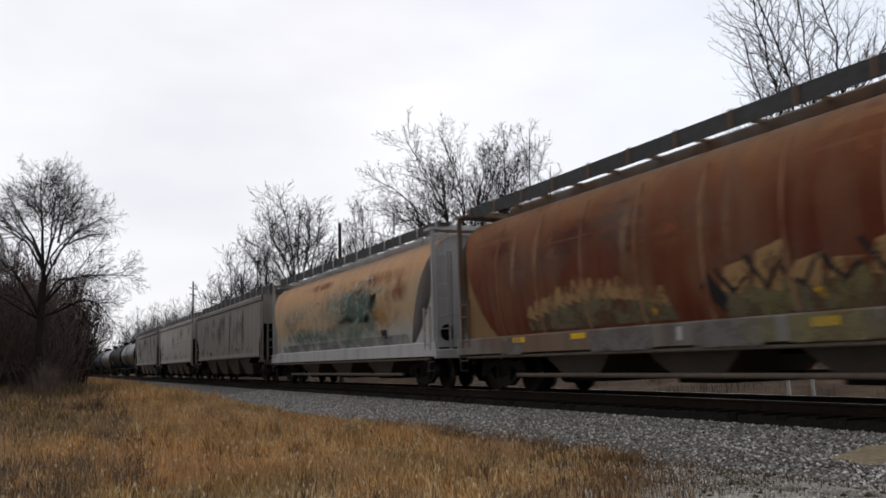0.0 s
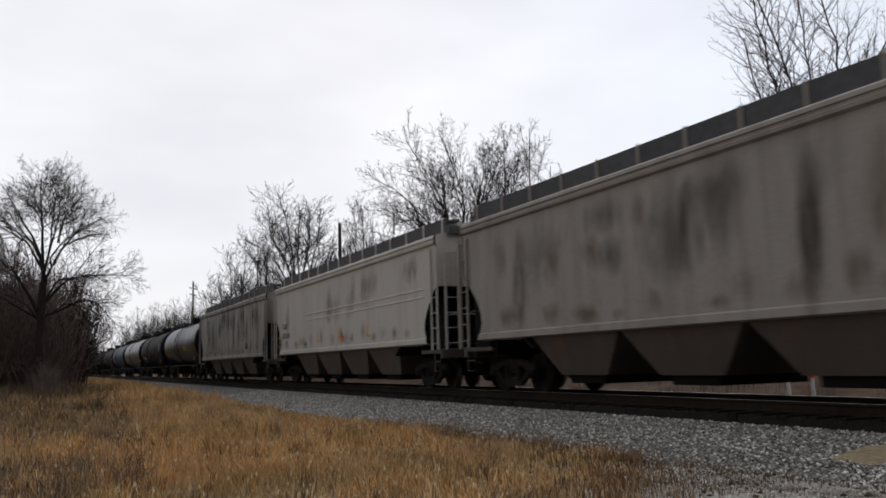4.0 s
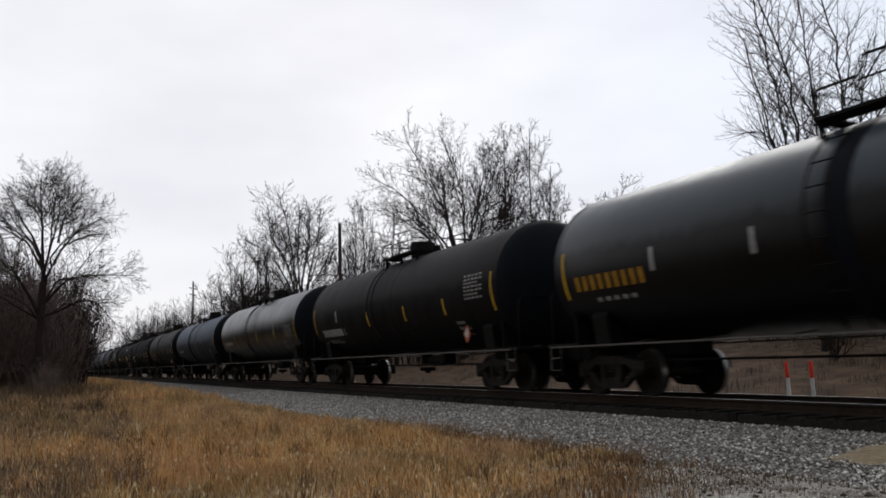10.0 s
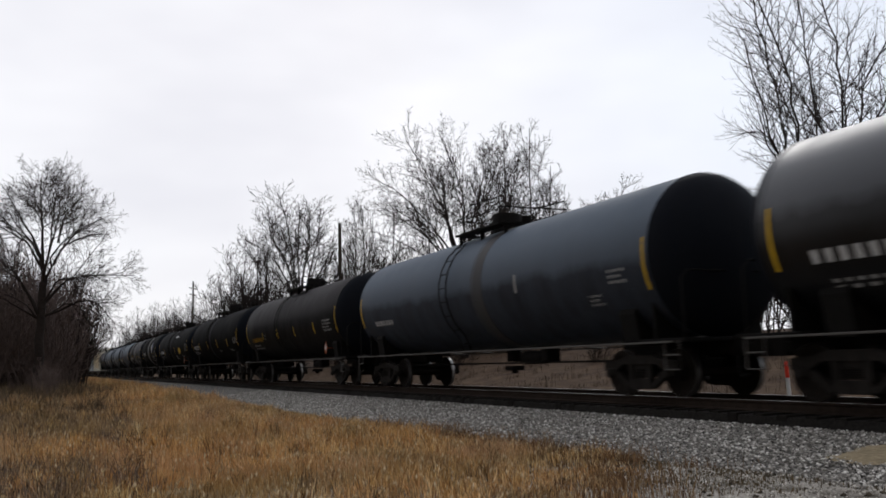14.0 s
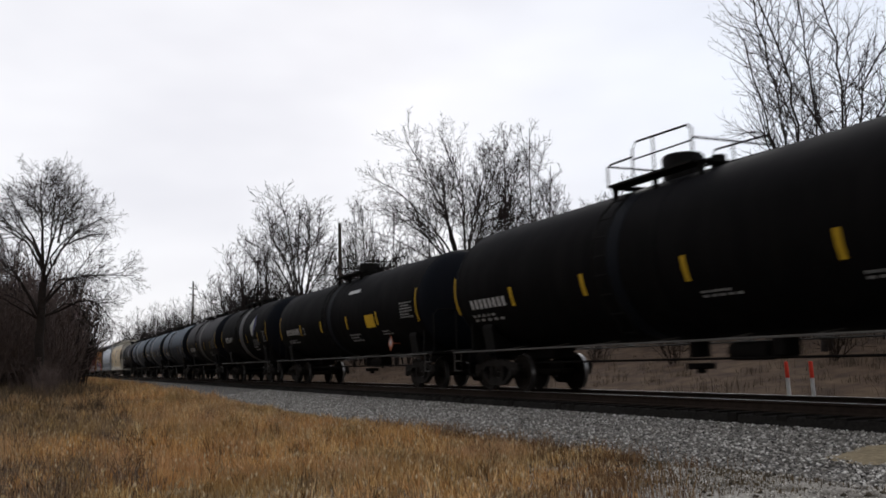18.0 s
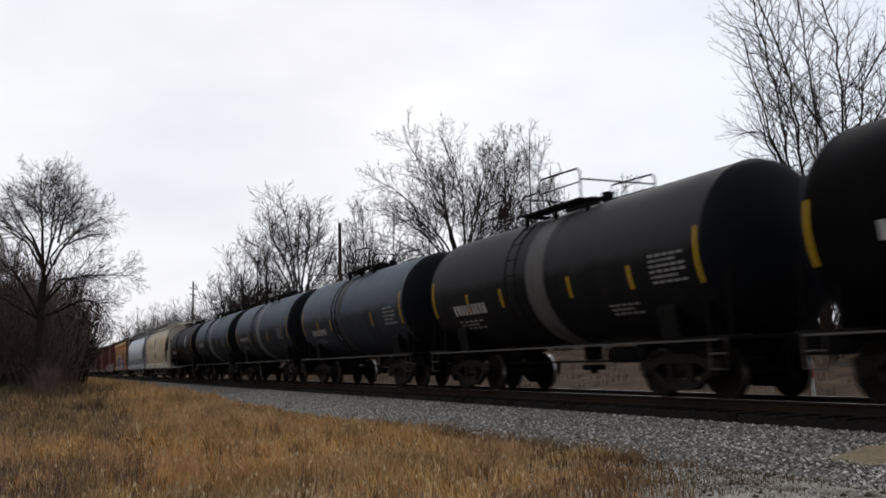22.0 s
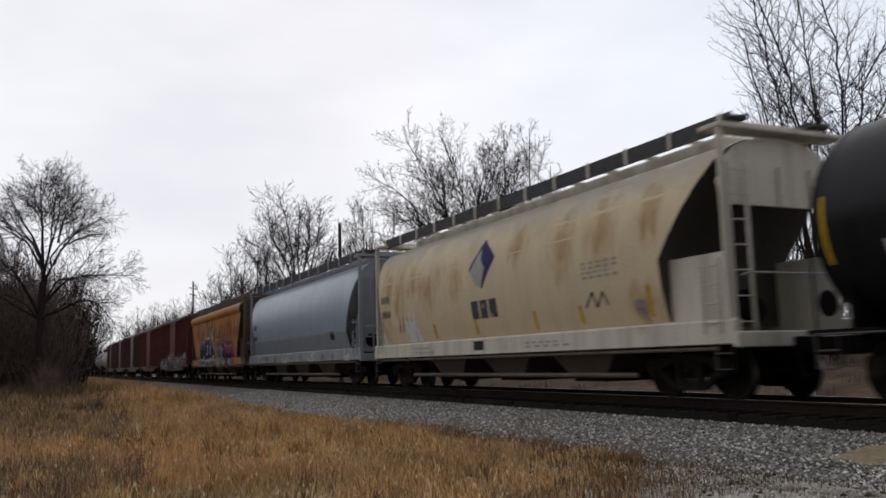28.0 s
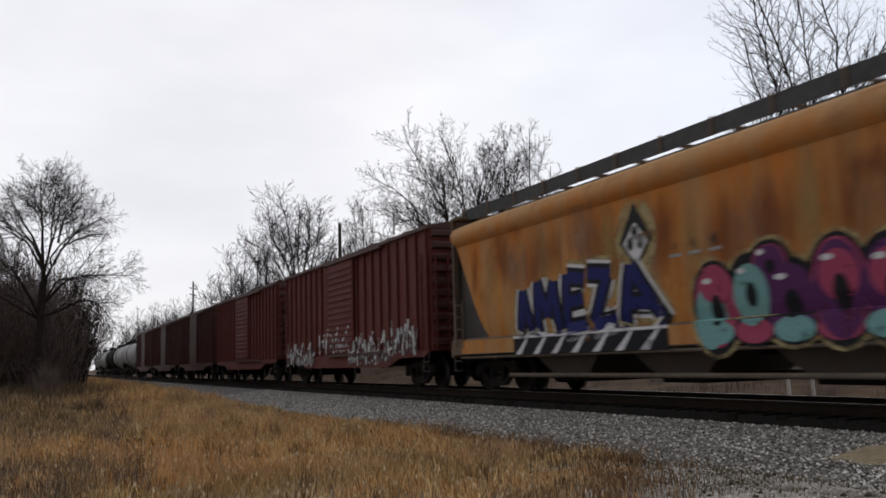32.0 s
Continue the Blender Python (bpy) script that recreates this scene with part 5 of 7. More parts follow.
TREE_KINDS["multi"] = limbed_tree([[(0, -0.6), (0.25, 3.7)], [(0.14, 2.9), (-0.7, 8.3), (-1.1, 11.7), (-1.65, 14.8), (-1.9, 16.0)], [(0.2, 3.3), (-0.25, 8.4), (-0.5, 11.2), (-1.1, 13.1), (-1.7, 15.6)], [(0.28, 3.7), (0.36, 9.9), (0.1, 11.8), (0.0, 13.8), (0.3, 15.6)],
                                   [(0.28, 3.7), (0.85, 8.6), (0.4, 10.4), (-0.25, 12.3), (-0.4, 14.4)], [(0.25, 3.3), (1.2, 8.6), (1.25, 11.1), (0.9, 13.2), (0.9, 15.5)], [(0.3, 3.3), (1.35, 8.9), (1.75, 11.5), (2.05, 13.9), (2.0, 15.5)], [(0.26, 2.9), (1.7, 8.7), (2.2, 10.8), (3.25, 12.3), (4.4, 13.4)],
                                   [(0.04, 2.1), (-0.55, 7.0), (-1.25, 9.7), (-2.0, 10.3), (-2.7, 10.2)], [(0.26, 2.9), (2.0, 8.2), (3.1, 10.8), (4.1, 12.0)], [(0.1, 2.5), (-1.0, 7.7), (-1.6, 10.3), (-2.0, 12.4)]], 8, 0.26, 0.0052, (0.24, 0.23, 0.19, 0.18), 0.30, 0.05, 0.3, 0.35)
TREE_KINDS["fan"] = limbed_tree([[(0, -0.6), (0.2, 7.2)], [(0.0, 5.6), (-0.6, 9.2), (-2.2, 11.7), (-4.2, 14.1), (-6.4, 15.6)], [(0.1, 6.4), (-0.2, 9.6), (-1.1, 13.3), (-2.1, 15.9), (-3.2, 18.0)], [(0.2, 7.2), (0.45, 10.4), (0.27, 14.1), (-0.2, 16.0), (-1.3, 18.9)], [(0.2, 7.2), (1.1, 12.4), (1.8, 15.3), (2.1, 18.3)],
                                 [(0.28, 6.4), (1.25, 10.4), (2.4, 14.5), (3.1, 16.6)], [(0.0, 4.8), (-1.4, 8.4), (-3.4, 10.1), (-5.4, 11.4)], [(0.25, 5.6), (1.8, 9.6), (3.4, 12.8), (4.2, 14.8)], [(-0.2, 8.8), (-0.9, 12.5), (-1.2, 16.2)], [(0.1, 4.0), (2.5, 7.5), (4.6, 9.1)], [(-0.3, 7.6), (-2.4, 11.0), (-4.4, 12.6), (-5.6, 13.6)]], 21, 0.36, 0.0118, (0.24, 0.25, 0.22, 0.2), 0.42, 0.05, 0.36, 0.9)
TREE_KINDS["vase"] = limbed_tree([[(0, -0.6), (-0.06, 7.2)], [(-0.06, 6.6), (-0.75, 12.2), (-1.25, 16.1), (-2.05, 18.9)], [(-0.1, 6.6), (-1.3, 12.2), (-2.6, 15.0), (-2.9, 18.1)], [(-0.1, 5.6), (-1.0, 9.4), (-2.9, 12.8), (-5.1, 14.5)], [(0.0, 6.6), (0.1, 10.5), (0.65, 14.4), (0.7, 18.5)],
                                  [(0.05, 6.6), (0.6, 10.0), (1.5, 14.4), (1.85, 17.5)], [(0.1, 5.5), (0.9, 9.1), (2.3, 11.9), (3.4, 14.3)], [(0.0, 7.7), (-0.3, 13.3), (-0.15, 17.4)], [(0.1, 5.0), (1.5, 8.0), (3.6, 10.6)]], 27, 0.36, 0.0175, (0.32, 0.32, 0.28, 0.26), 0.42, 0.06, 0.36, 0.9)
TREE_KINDS["oval"] = grown_tree([[(0, 0, -0.4), (0.1, 0, 5.0), (0.2, 0.2, 16.0)], [(0.4, 0.3, -0.4), (0.6, 0.9, 5.0), (0.9, 1.4, 13.5)], [(0, 0, 3.0), (-0.4, -1.0, 8.0), (-0.5, -1.6, 13.0)]], [(0, 0, 10.5, 2.6, 2.8, 5.5), (0.2, 0.3, 13.5, 1.8, 1.8, 3.0)], 34, 0.13, 0.014, 2.6, (0.6, 0.4, 0.3, 0.25), 0.12, 4, 1.0)
TREE_KINDS["far"] = grown_tree([[(0, 0, -0.4), (0.1, 0, 2.5), (0.2, 0.2, 11.0)], [(0.5, 0.3, -0.4), (0.9, 0.9, 2.8), (1.8, 2.0, 8.5)], [(0, 0, 1.0), (-0.8, -1.6, 5.0), (-1.2, -2.6, 8.5)], [(0, 0, 1.0), (-1.6, 0.8, 4.5), (-2.6, 1.2, 7.5)]], [(0, 0, 6.4, 4.6, 4.6, 5.0), (0, 0.5, 9.0, 2.8, 3.0, 3.0)], 91, 0.14, 0.02, 2.6, (0.6, 0.45, 0.36, 0.34), 0.1, 3)
TREE_KINDS["bushy"] = grown_tree([[(0, 0, -0.4), (0.1, 0, 2.0), (0.1, 0.1, 10.5)], [(0.5, 0.3, -0.4), (0.9, 0.9, 2.4), (1.8, 1.9, 7.5)], [(-0.4, -0.3, -0.4), (-0.9, -0.6, 2.2), (-1.9, -1.6, 7.8)], [(0, 0.3, 0.5), (-1.0, 1.4, 4.0), (-1.6, 2.4, 6.8)], [(0, -0.3, 0.5), (1.0, -1.4, 4.0), (1.5, -2.2, 7.2)]], [(0, 0, 5.8, 3.8, 3.8, 4.2), (0, 0.5, 8.5, 2.4, 2.6, 2.8)], 55, 0.11, 0.0185, 2.3, (0.6, 0.36, 0.28, 0.3), 0.12, 3, 1.0)

tree("broad", -47, -11.6, -0.1, 0.91, radians(90), "big leafless tree with a broad crown above dark brush")
for x, y, sc in ((-56, -12.6, 0.7), (-58, -10.4, 0.62), (-63, -14.0, 0.8), (-54, -14.2, 0.66), (-60, -12.0, 0.9), (-66, -10.6, 0.85), (-68, -13.2, 1.0), (-72, -9.6, 0.9), (-57, -13.4, 0.8), (-76, -12.0, 1.0), (-62, -9.6, 0.66)):
    tree("bushy", x, y, -0.5, sc, x, "dark leafless tree in the thicket")
tree("multi", -23.3, 14.4, 0.0, 0.95, radians(42.4), "tall leafless tree with forked stems beyond the track")
tree("multi", -20.2, 19.5, -0.2, 0.92, radians(225), "tall leafless tree with forked stems beyond the track")
tree("fan", -55.6, 15.6, 0.0, 0.95, radians(64.2), "leafless tree with limbs fanned out beyond the track", tall=0.93)
tree("oval", -60, 24.0, -0.3, 1.24, 0.4)
tree("oval", -59, 21.4, -0.3, 1.2, 1.9)
tree("bushy", -62, 12.9, -0.3, 1.2, 0.4)
tree("bushy", -59, 18, -0.3, 1.15, 2.2)
tree("bushy", -55, 22, -0.3, 1.0, 3.2)
tree("bushy", -58, 14.2, -0.3, 1.1, 5.2)
tree("bushy", -94.9, 8.5, -0.3, 1.35, 0.0, "low leafless tree beyond the track")
tree("bushy", -87.7, 8.4, -0.3, 1.3, 1.7, "low leafless tree beyond the track")
tree("bushy", -105.9, 9.5, -0.3, 1.4, 3.4, "low leafless tree beyond the track")
tree("bushy", -77.2, 9.3, -0.3, 0.95, 5.1, "low leafless tree beyond the track")
tree("bushy", -84.1, 14.3, -0.3, 1.1, 0.6, "low leafless tree beyond the track")
tree("bushy", -62.8, 14.3, -0.3, 0.95, 0.0, "low leafless tree beyond the track")
tree("bushy", -63.9, 16.9, -0.3, 1.1, 1.7, "low leafless tree beyond the track")
tree("bushy", -58.5, 18.8, -0.3, 1.05, 3.4, "low leafless tree beyond the track")
tree("bushy", -61.1, 22.5, -0.3, 1.1, 5.1, "low leafless tree beyond the track")
tree("bushy", -63.5, 26.2, -0.3, 1.15, 0.6, "low leafless tree beyond the track")
tree("bushy", -92.4, 10.4, -0.3, 1.2, 2.3, "low leafless tree beyond the track")
tree("bushy", -85.5, 16.2, -0.3, 1.05, 4.0, "low leafless tree beyond the track")
tree("bushy", -79.2, 16.4, -0.3, 1.2, 5.7, "low leafless tree beyond the track")
tree("bushy", -84, 8.6, -0.3, 1.15, 4.2)
tree("vase", -74.8, 38.3, 0.0, 0.97, 3.0, "distant leafless tree beyond the track")
tree("bushy", -89.5, 9.7, -0.2, 1.25, 1.3)
tree("bushy", -70.5, 13.8, -0.2, 1.35, 4.3)
tree("bushy", -65.5, 24.7, -0.2, 1.3, 0.3)
tree("vase", -82.8, 11.6, 0.0, 1.02, radians(74.2), "leafless tree with upswept limbs beyond the track", tall=0.86)
tree("oval", -85, 18.0, -0.2, 1.1, 5.0)
tree("oval", -86, 20.2, -0.2, 0.98, 2.0)
tree("bushy", -80, 17.5, -0.2, 1.2, 1.0)
tree("bushy", -92, 9.4, -0.2, 1.15, 2.0)
tree("bushy", -97, 11.0, -0.2, 1.25, 3.0)
tree("bushy", -127, 11.0, -0.2, 1.05, 3.6)
for k in range(34):
    a = -125 - 6 * k
    tree("far", a, 9 + 14 * random.random() + 0.03 * (-a - 120), -0.2, random.uniform(0.8, 1.12) * (1 + 0.5 * min(1, k / 20)), random.uniform(0, 6), "distant leafless tree beyond the track")
for x, y, sc in ((-58, -9.4, 0.66), (-66, -9.0, 0.72), (-78, -8.5, 0.72), (-90, -7.7, 0.7), (-104, -7.4, 0.66), (-122, -6.6, 0.72), (-146, -5.6, 0.8), (-175, -4.6, 0.85)):
    tree("bushy", x, y, -0.4, sc, -x, "leafless bushy tree on the near side of the line")
for k in range(9):
    tree("bushy", -62 - 6 * k, -13.5 - 0.12 * k + random.uniform(-1.5, 1.0), -0.4, random.uniform(0.7, 0.95), random.uniform(0, 6), "dark leafless tree in the thicket")

# dark thicket on the near side of the line, brown brush beyond it
M_BRUSH = plain("brown_brush_stem", (0.03, 0.022, 0.018), 0.95, vary=0.35)


def shrub_pair(seed, mats):
    rng = random.Random(seed)
    stems = [[(rng.uniform(-0.5, 0.5), rng.uniform(-0.5, 0.5), -0.3), (rng.uniform(-1.3, 1.3), rng.uniform(-1.3, 1.3), rng.uniform(2.2, 4.6))] for k in range(10)]
    return grown_tree(stems, [(0, 0, 2.7, 1.8, 1.8, 2.2), (0, 0, 1.4, 1.6, 1.6, 1.3), (0, 0, 4.6, 1.1, 1.1, 1.2)], seed, 0.035, 0.015, 1.4, (0.6, 0.4, 0.34, 0.3), 0.10, 3, 1.0, mats, mats)


SHRUB = [shrub_pair(70 + k, M_THICKET) for k in range(2)]
BRUSH = [shrub_pair(80 + k, M_BRUSH) for k in range(2)]
rs = random.Random(4)


def shrub(pair, label, x, y, z, sc, tall, group):
    s = tagged(new("shrub"), label, "shrub", group)
    part("trunk", pair[0], None, s)
    part("crown", pair[1], None, s)
    s.location, s.rotation_euler, s.scale = (x, y, z), (0, 0, rs.uniform(0, 6.28)), (sc, sc, sc * tall)


k = 0
for x in list(range(-51, -100, -3)) + list(range(-100, -250, -14)):
    edge = float(np.interp(x, [-260, -150, -100, -55, -44], [0.9, -3.5, -6.2, -8.9, -9.9]))
    for j in range(4 if x > -100 else 2):
        shrub(SHRUB[k % 2], "dark leafless brush thicket", x + rs.uniform(-1, 1), edge - 2.0 - 1.7 * j + rs.uniform(-0.4, 0.4), -0.5, rs.uniform(0.75, 1.1) * (0.85 + 0.2 * j), rs.uniform(0.95, 1.35), "brush thicket")
        k += 1
for j in range(18):
    x = -50.5 - 0.75 * j
    shrub(SHRUB[j % 2], "tall leafless brush in the thicket", x, -13.9 + 4.0 * ((j * 7) % 18) / 18 + 0.02 * (-50.5 - x), -0.5, rs.uniform(1.1, 1.3), rs.uniform(1.05, 1.3), "brush thicket")
for j in range(7):
    x = -43 - 1.5 * j
    y = float(np.interp(x, [-54, -30], [-9.7, -11.9])) + rs.uniform(-1.2, 0.6)
    shrub(SHRUB[j % 2], "low brown leafless brush in the grass", x, y, -0.5, rs.uniform(0.3, 0.5), rs.uniform(0.7, 1.0), "brush in the grass")
for x in range(0, -124, -7):
    for y in (12.0,):
        shrub(BRUSH[k % 2], "low brown leafless brush beyond the track", x + rs.uniform(-1, 1), y + rs.uniform(-0.7, 0.7) + 0.02 * -x, 0.0, rs.uniform(0.62, 0.85), rs.uniform(0.75, 1.05), "brush beyond the track")
        k += 1

for x in list(range(2, -124, -6)) + list(range(0, -60, -6)) + list(range(-2, -42, -4)):
    shrub(BRUSH[k % 2], "tall brown leafless hedge brush beyond the track", x + rs.uniform(-1, 1), 17.5 + rs.uniform(-1, 1) + 0.02 * -x, 1.0, rs.uniform(1.3, 1.5), rs.uniform(0.85, 1.0), "brush beyond the track")
    k += 1

# utility poles and marker posts
M_POLE = plain("weathered_pole", (0.05, 0.04, 0.033), 0.9)
for x, ztop in ((-53.77, 9.94), (-112.44, 11.7)):
    p = tagged(new("utility_pole"), "weathered dark wooden utility pole", "utility pole", "utility poles")
    b = Build()
    b.tube([(0, 0, -0.6), (0, 0, ztop)], [0.16, 0.10], 8)
    part("pole", b, M_POLE, p)
    for z in (ztop - 0.9, ztop - 1.7) if x < -60 else ():
        c = Build()
        c.box(-0.06, 0.06, -1.1, 1.1, z - 0.05, z + 0.05)
        arm = part("crossarm", c, M_POLE, p, smooth=0)
    p.location, p.rotation_euler = (x, 6.0, 0), (0, 0, radians(60))
for x, y in ((-15.6, 4.5), (-14.87, 4.5)):
    p = tagged(new("marker_post"), "slim white marker post with a red top", "post", "marker posts")
    b, c = Build(), Build()
    b.tube([(0, 0, -0.75), (0, 0, 0.18)], 0.045, 10)
    c.tube([(0, 0, 0.18), (0, 0, 0.54), (0, 0, 0.56)], [0.047, 0.047, 0.03], 10)
    part("post", b, plain("white_plastic", (0.6, 0.6, 0.6), 0.5), p)
    part("red_sleeve", c, M_RED, p)
    p.location, p.rotation_euler = (x, y, 0), (radians(2), 0, 0)

# ---------------------------------------------------------------- the train
common_meshes()
GREY = g3(0.27)
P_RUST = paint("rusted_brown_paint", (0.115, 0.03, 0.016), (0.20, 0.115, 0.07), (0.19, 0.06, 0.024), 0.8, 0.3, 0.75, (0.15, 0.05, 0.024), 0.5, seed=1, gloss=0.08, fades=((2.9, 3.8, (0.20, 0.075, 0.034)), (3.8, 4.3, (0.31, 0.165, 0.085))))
P_SEAM = paint("rubbed_pale_seam", (0.34, 0.19, 0.11), (0.22, 0.09, 0.045), (0.16, 0.04, 0.02), 0.9, 0.5, 0.75, seed=29)
P_OCHRE = paint("ochre_end_paint", (0.27, 0.165, 0.07), (0.12, 0.08, 0.05), (0.2, 0.08, 0.03), 0.6, 0.25, 0.75, seed=27)
P_RUSTY_FRAME = paint("rusty_brown_frame", (0.13, 0.088, 0.06), (0.05, 0.04, 0.033), (0.2, 0.09, 0.035), 0.6, 0.25, 0.75, seed=28)
P_SILL = paint("patched_tan_sill", (0.17, 0.11, 0.075), (0.07, 0.05, 0.04), (0.21, 0.15, 0.07), 0.7, 0.35, 0.75, (0.19, 0.18, 0.165), 0.55, seed=24)
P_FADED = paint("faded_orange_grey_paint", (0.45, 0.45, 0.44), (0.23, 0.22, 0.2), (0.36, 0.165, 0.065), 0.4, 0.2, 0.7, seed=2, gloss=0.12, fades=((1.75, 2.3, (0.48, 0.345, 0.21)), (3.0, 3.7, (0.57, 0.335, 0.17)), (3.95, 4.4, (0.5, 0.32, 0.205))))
P_GREYWHITE = paint("light_grey_frame", (0.44, 0.44, 0.44), grime_amt=0.4, rust_amt=0.1, seed=3)
P_GREY = paint("grey_hopper_paint", (0.255, 0.235, 0.21), (0.10, 0.085, 0.075), (0.15, 0.115, 0.09), 0.5, 0.08, seed=4)
P_GREY2 = paint("pale_grey_hopper_paint", (0.42, 0.40, 0.365), (0.14, 0.125, 0.11), (0.26, 0.2, 0.16), 0.3, 0.05, seed=5)
P_GREY3 = paint("stained_grey_hopper_paint", (0.28, 0.26, 0.235), (0.05, 0.042, 0.036), (0.13, 0.09, 0.065), 1.0, 0.12, seed=6)
P_GRIMY = paint("grimy_frame", (0.06, 0.05, 0.043), grime_amt=0.6, rust_amt=0.15, seed=22)
P_POCKET = paint("dirty_pocket", (0.072, 0.056, 0.046), grime_amt=0.9, rust_amt=0.3, seed=7)
# Grimy dark tone for recessed car ends, their shade put into the colour
P_END_SHADE = paint("shaded_end_paint", (0.05, 0.045, 0.042), grime_amt=0.6, rust_amt=0.1, seed=8)
P_CREAM = paint("cream_hopper_paint", (0.60, 0.50, 0.33), (0.38, 0.34, 0.27), (0.55, 0.39, 0.19), 0.4, 0.3, seed=9, fades=((3.7, 4.1, (0.44, 0.40, 0.32)),))
P_CREAM_END = paint("cream_grey_end", (0.58, 0.55, 0.47), grime_amt=0.5, rust_amt=0.15, seed=10)
P_BLUE = paint("pale_blue_grey_paint", (0.27, 0.335, 0.41), (0.2, 0.21, 0.22), (0.3, 0.3, 0.3), 0.3, 0.02, 0.36, seed=11, gloss=0.6)
P_BLUE_END = paint("blue_grey_end", (0.26, 0.28, 0.31), grime_amt=0.4, rust_amt=0.05, seed=12)
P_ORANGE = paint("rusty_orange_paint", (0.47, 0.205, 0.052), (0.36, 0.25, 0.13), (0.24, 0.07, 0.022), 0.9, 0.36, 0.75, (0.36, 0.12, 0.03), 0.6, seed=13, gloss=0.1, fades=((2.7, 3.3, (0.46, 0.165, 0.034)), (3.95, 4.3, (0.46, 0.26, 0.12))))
# The pale tops of these tank paints are sky light put into the colour
P_TANK_BLACK = paint("black_tank_paint", (0.003, 0.003, 0.0035), (0.009, 0.009, 0.0095), (0.009, 0.007, 0.006), 0.3, 0.1, 0.33, seed=14, gloss=0.14, sky_tone=(0.042, 0.055, 0.066), sky_tone_from=0.3)
P_TANK_SATIN = paint("satin_black_tank_paint", (0.004, 0.004, 0.005), (0.012, 0.012, 0.013), (0.012, 0.01, 0.009), 0.4, 0.1, 0.33, seed=30, gloss=0.22, sky_tone=(0.085, 0.092, 0.107), sky_tone_from=0.22)
P_TANK_DARK = paint("dull_black_tank_paint", (0.0045, 0.0043, 0.0045), (0.012, 0.011, 0.011), (0.011, 0.008, 0.007), 0.5, 0.1, 0.66, seed=15, gloss=0.015, sky_tone=(0.013, 0.013, 0.015))
P_TANK_SOOT = paint("sooty_black_tank_paint", (0.007, 0.0065, 0.0068), (0.014, 0.013, 0.013), (0.014, 0.011, 0.01), 0.5, 0.1, 0.55, seed=32, gloss=0.03, sky_tone=(0.03, 0.028, 0.03), sky_tone_from=0.2)
P_TANK_BROWN = paint("brown_black_tank_paint", (0.012, 0.0115, 0.0122), (0.022, 0.021, 0.022), (0.022, 0.019, 0.018), 0.6, 0.12, 0.58, seed=33, gloss=0.03, sky_tone=(0.052, 0.051, 0.056), sky_tone_from=0.1)
P_TANK_GREY = paint("sooty_grey_tank_paint", (0.032, 0.038, 0.05), (0.017, 0.018, 0.022), (0.055, 0.052, 0.054), 0.8, 0.12, 0.58, seed=16, gloss=0.06, sky_tone=(0.105, 0.13, 0.165), sky_tone_from=0.05)
P_TANK_PALE = paint("pale_grey_tank_paint", (0.22, 0.22, 0.22), (0.06, 0.06, 0.06), (0.1, 0.08, 0.07), 0.6, 0.08, 0.55, seed=17)
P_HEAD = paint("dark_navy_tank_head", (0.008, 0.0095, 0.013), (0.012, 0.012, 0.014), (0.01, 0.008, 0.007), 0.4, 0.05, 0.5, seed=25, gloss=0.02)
P_BAND_DK = paint("sooty_band", (0.025, 0.026, 0.029), grime_amt=0.6, rust_amt=0.05, seed=26)
P_BAND_PALE = paint("pale_primer_band", (0.19, 0.197, 0.205), (0.1, 0.1, 0.105), grime_amt=0.7, rust_amt=0.05, seed=31)
P_BAND = paint("bare_grey_band", (0.085, 0.088, 0.092), grime_amt=0.8, rust_amt=0.05, seed=18)
P_BOX = paint("boxcar_red_paint", (0.11, 0.023, 0.017), (0.07, 0.03, 0.025), (0.10, 0.03, 0.02), 0.4, 0.1, 0.7, seed=19)
P_BOX_DK = paint("dark_boxcar_brown", (0.06, 0.018, 0.015), (0.03, 0.018, 0.015), grime_amt=0.5, rust_amt=0.1, seed=20)
P_BOX_ROOF = paint("boxcar_roof", (0.07, 0.03, 0.025), grime_amt=0.5, rust_amt=0.1, seed=21)

CARS = []


def couple(made, front, rear):
    """Remember where on the train a car rides: metres behind the origin at the start."""
    CARS.append((made[0], (front + rear) / 2))
    return made


def span(front, rear):
    return (front - rear) / 2


JOINTS = {"A": (-2.8, -21.9), "B": (-21.9, -42.3), "C": (-42.3, -63.8), "D": (-63.8, -83.8), "E": (-83.8, -104.6),
          "F": (-104.6, -123.1), "G": (-123.1, -141.5), "H": (-141.5, -160.7), "I": (-160.7, -179.2), "J": (-179.2, -197.3), "K": (-197.3, -215.0), "L": (-215.0, -234.1),
          "M": (-234.1, -247.5), "N": (-247.5, -260.9), "O": (-260.9, -274.4), "P": (-274.4, -287.9), "Q": (-287.9, -301.3), "R": (-301.3, -314.2),
          "S": (-314.2, -332.3), "T": (-332.3, -351.2), "V": (-351.2, -370.1), "W": (-370.1, -387.7)}
hl = lambda k: span(*JOINTS[k])
seams = lambda n, h: [-(h - 3.2) + k * 2 * (h - 3.2) / n for k in range(n + 1)]
A = couple(hopper("flow", hl("A"), P_RUST, P_SILL, P_SILL, "rust-brown covered hopper with graffiti and yellow markers", P_END_SHADE, P_POCKET, seams(7, hl("A")), P_OCHRE, seam_mat=P_SEAM, bow=0.0), *JOINTS["A"])
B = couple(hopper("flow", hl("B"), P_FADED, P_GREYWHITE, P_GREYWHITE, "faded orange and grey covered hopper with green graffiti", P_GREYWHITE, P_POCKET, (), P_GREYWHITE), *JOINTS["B"])
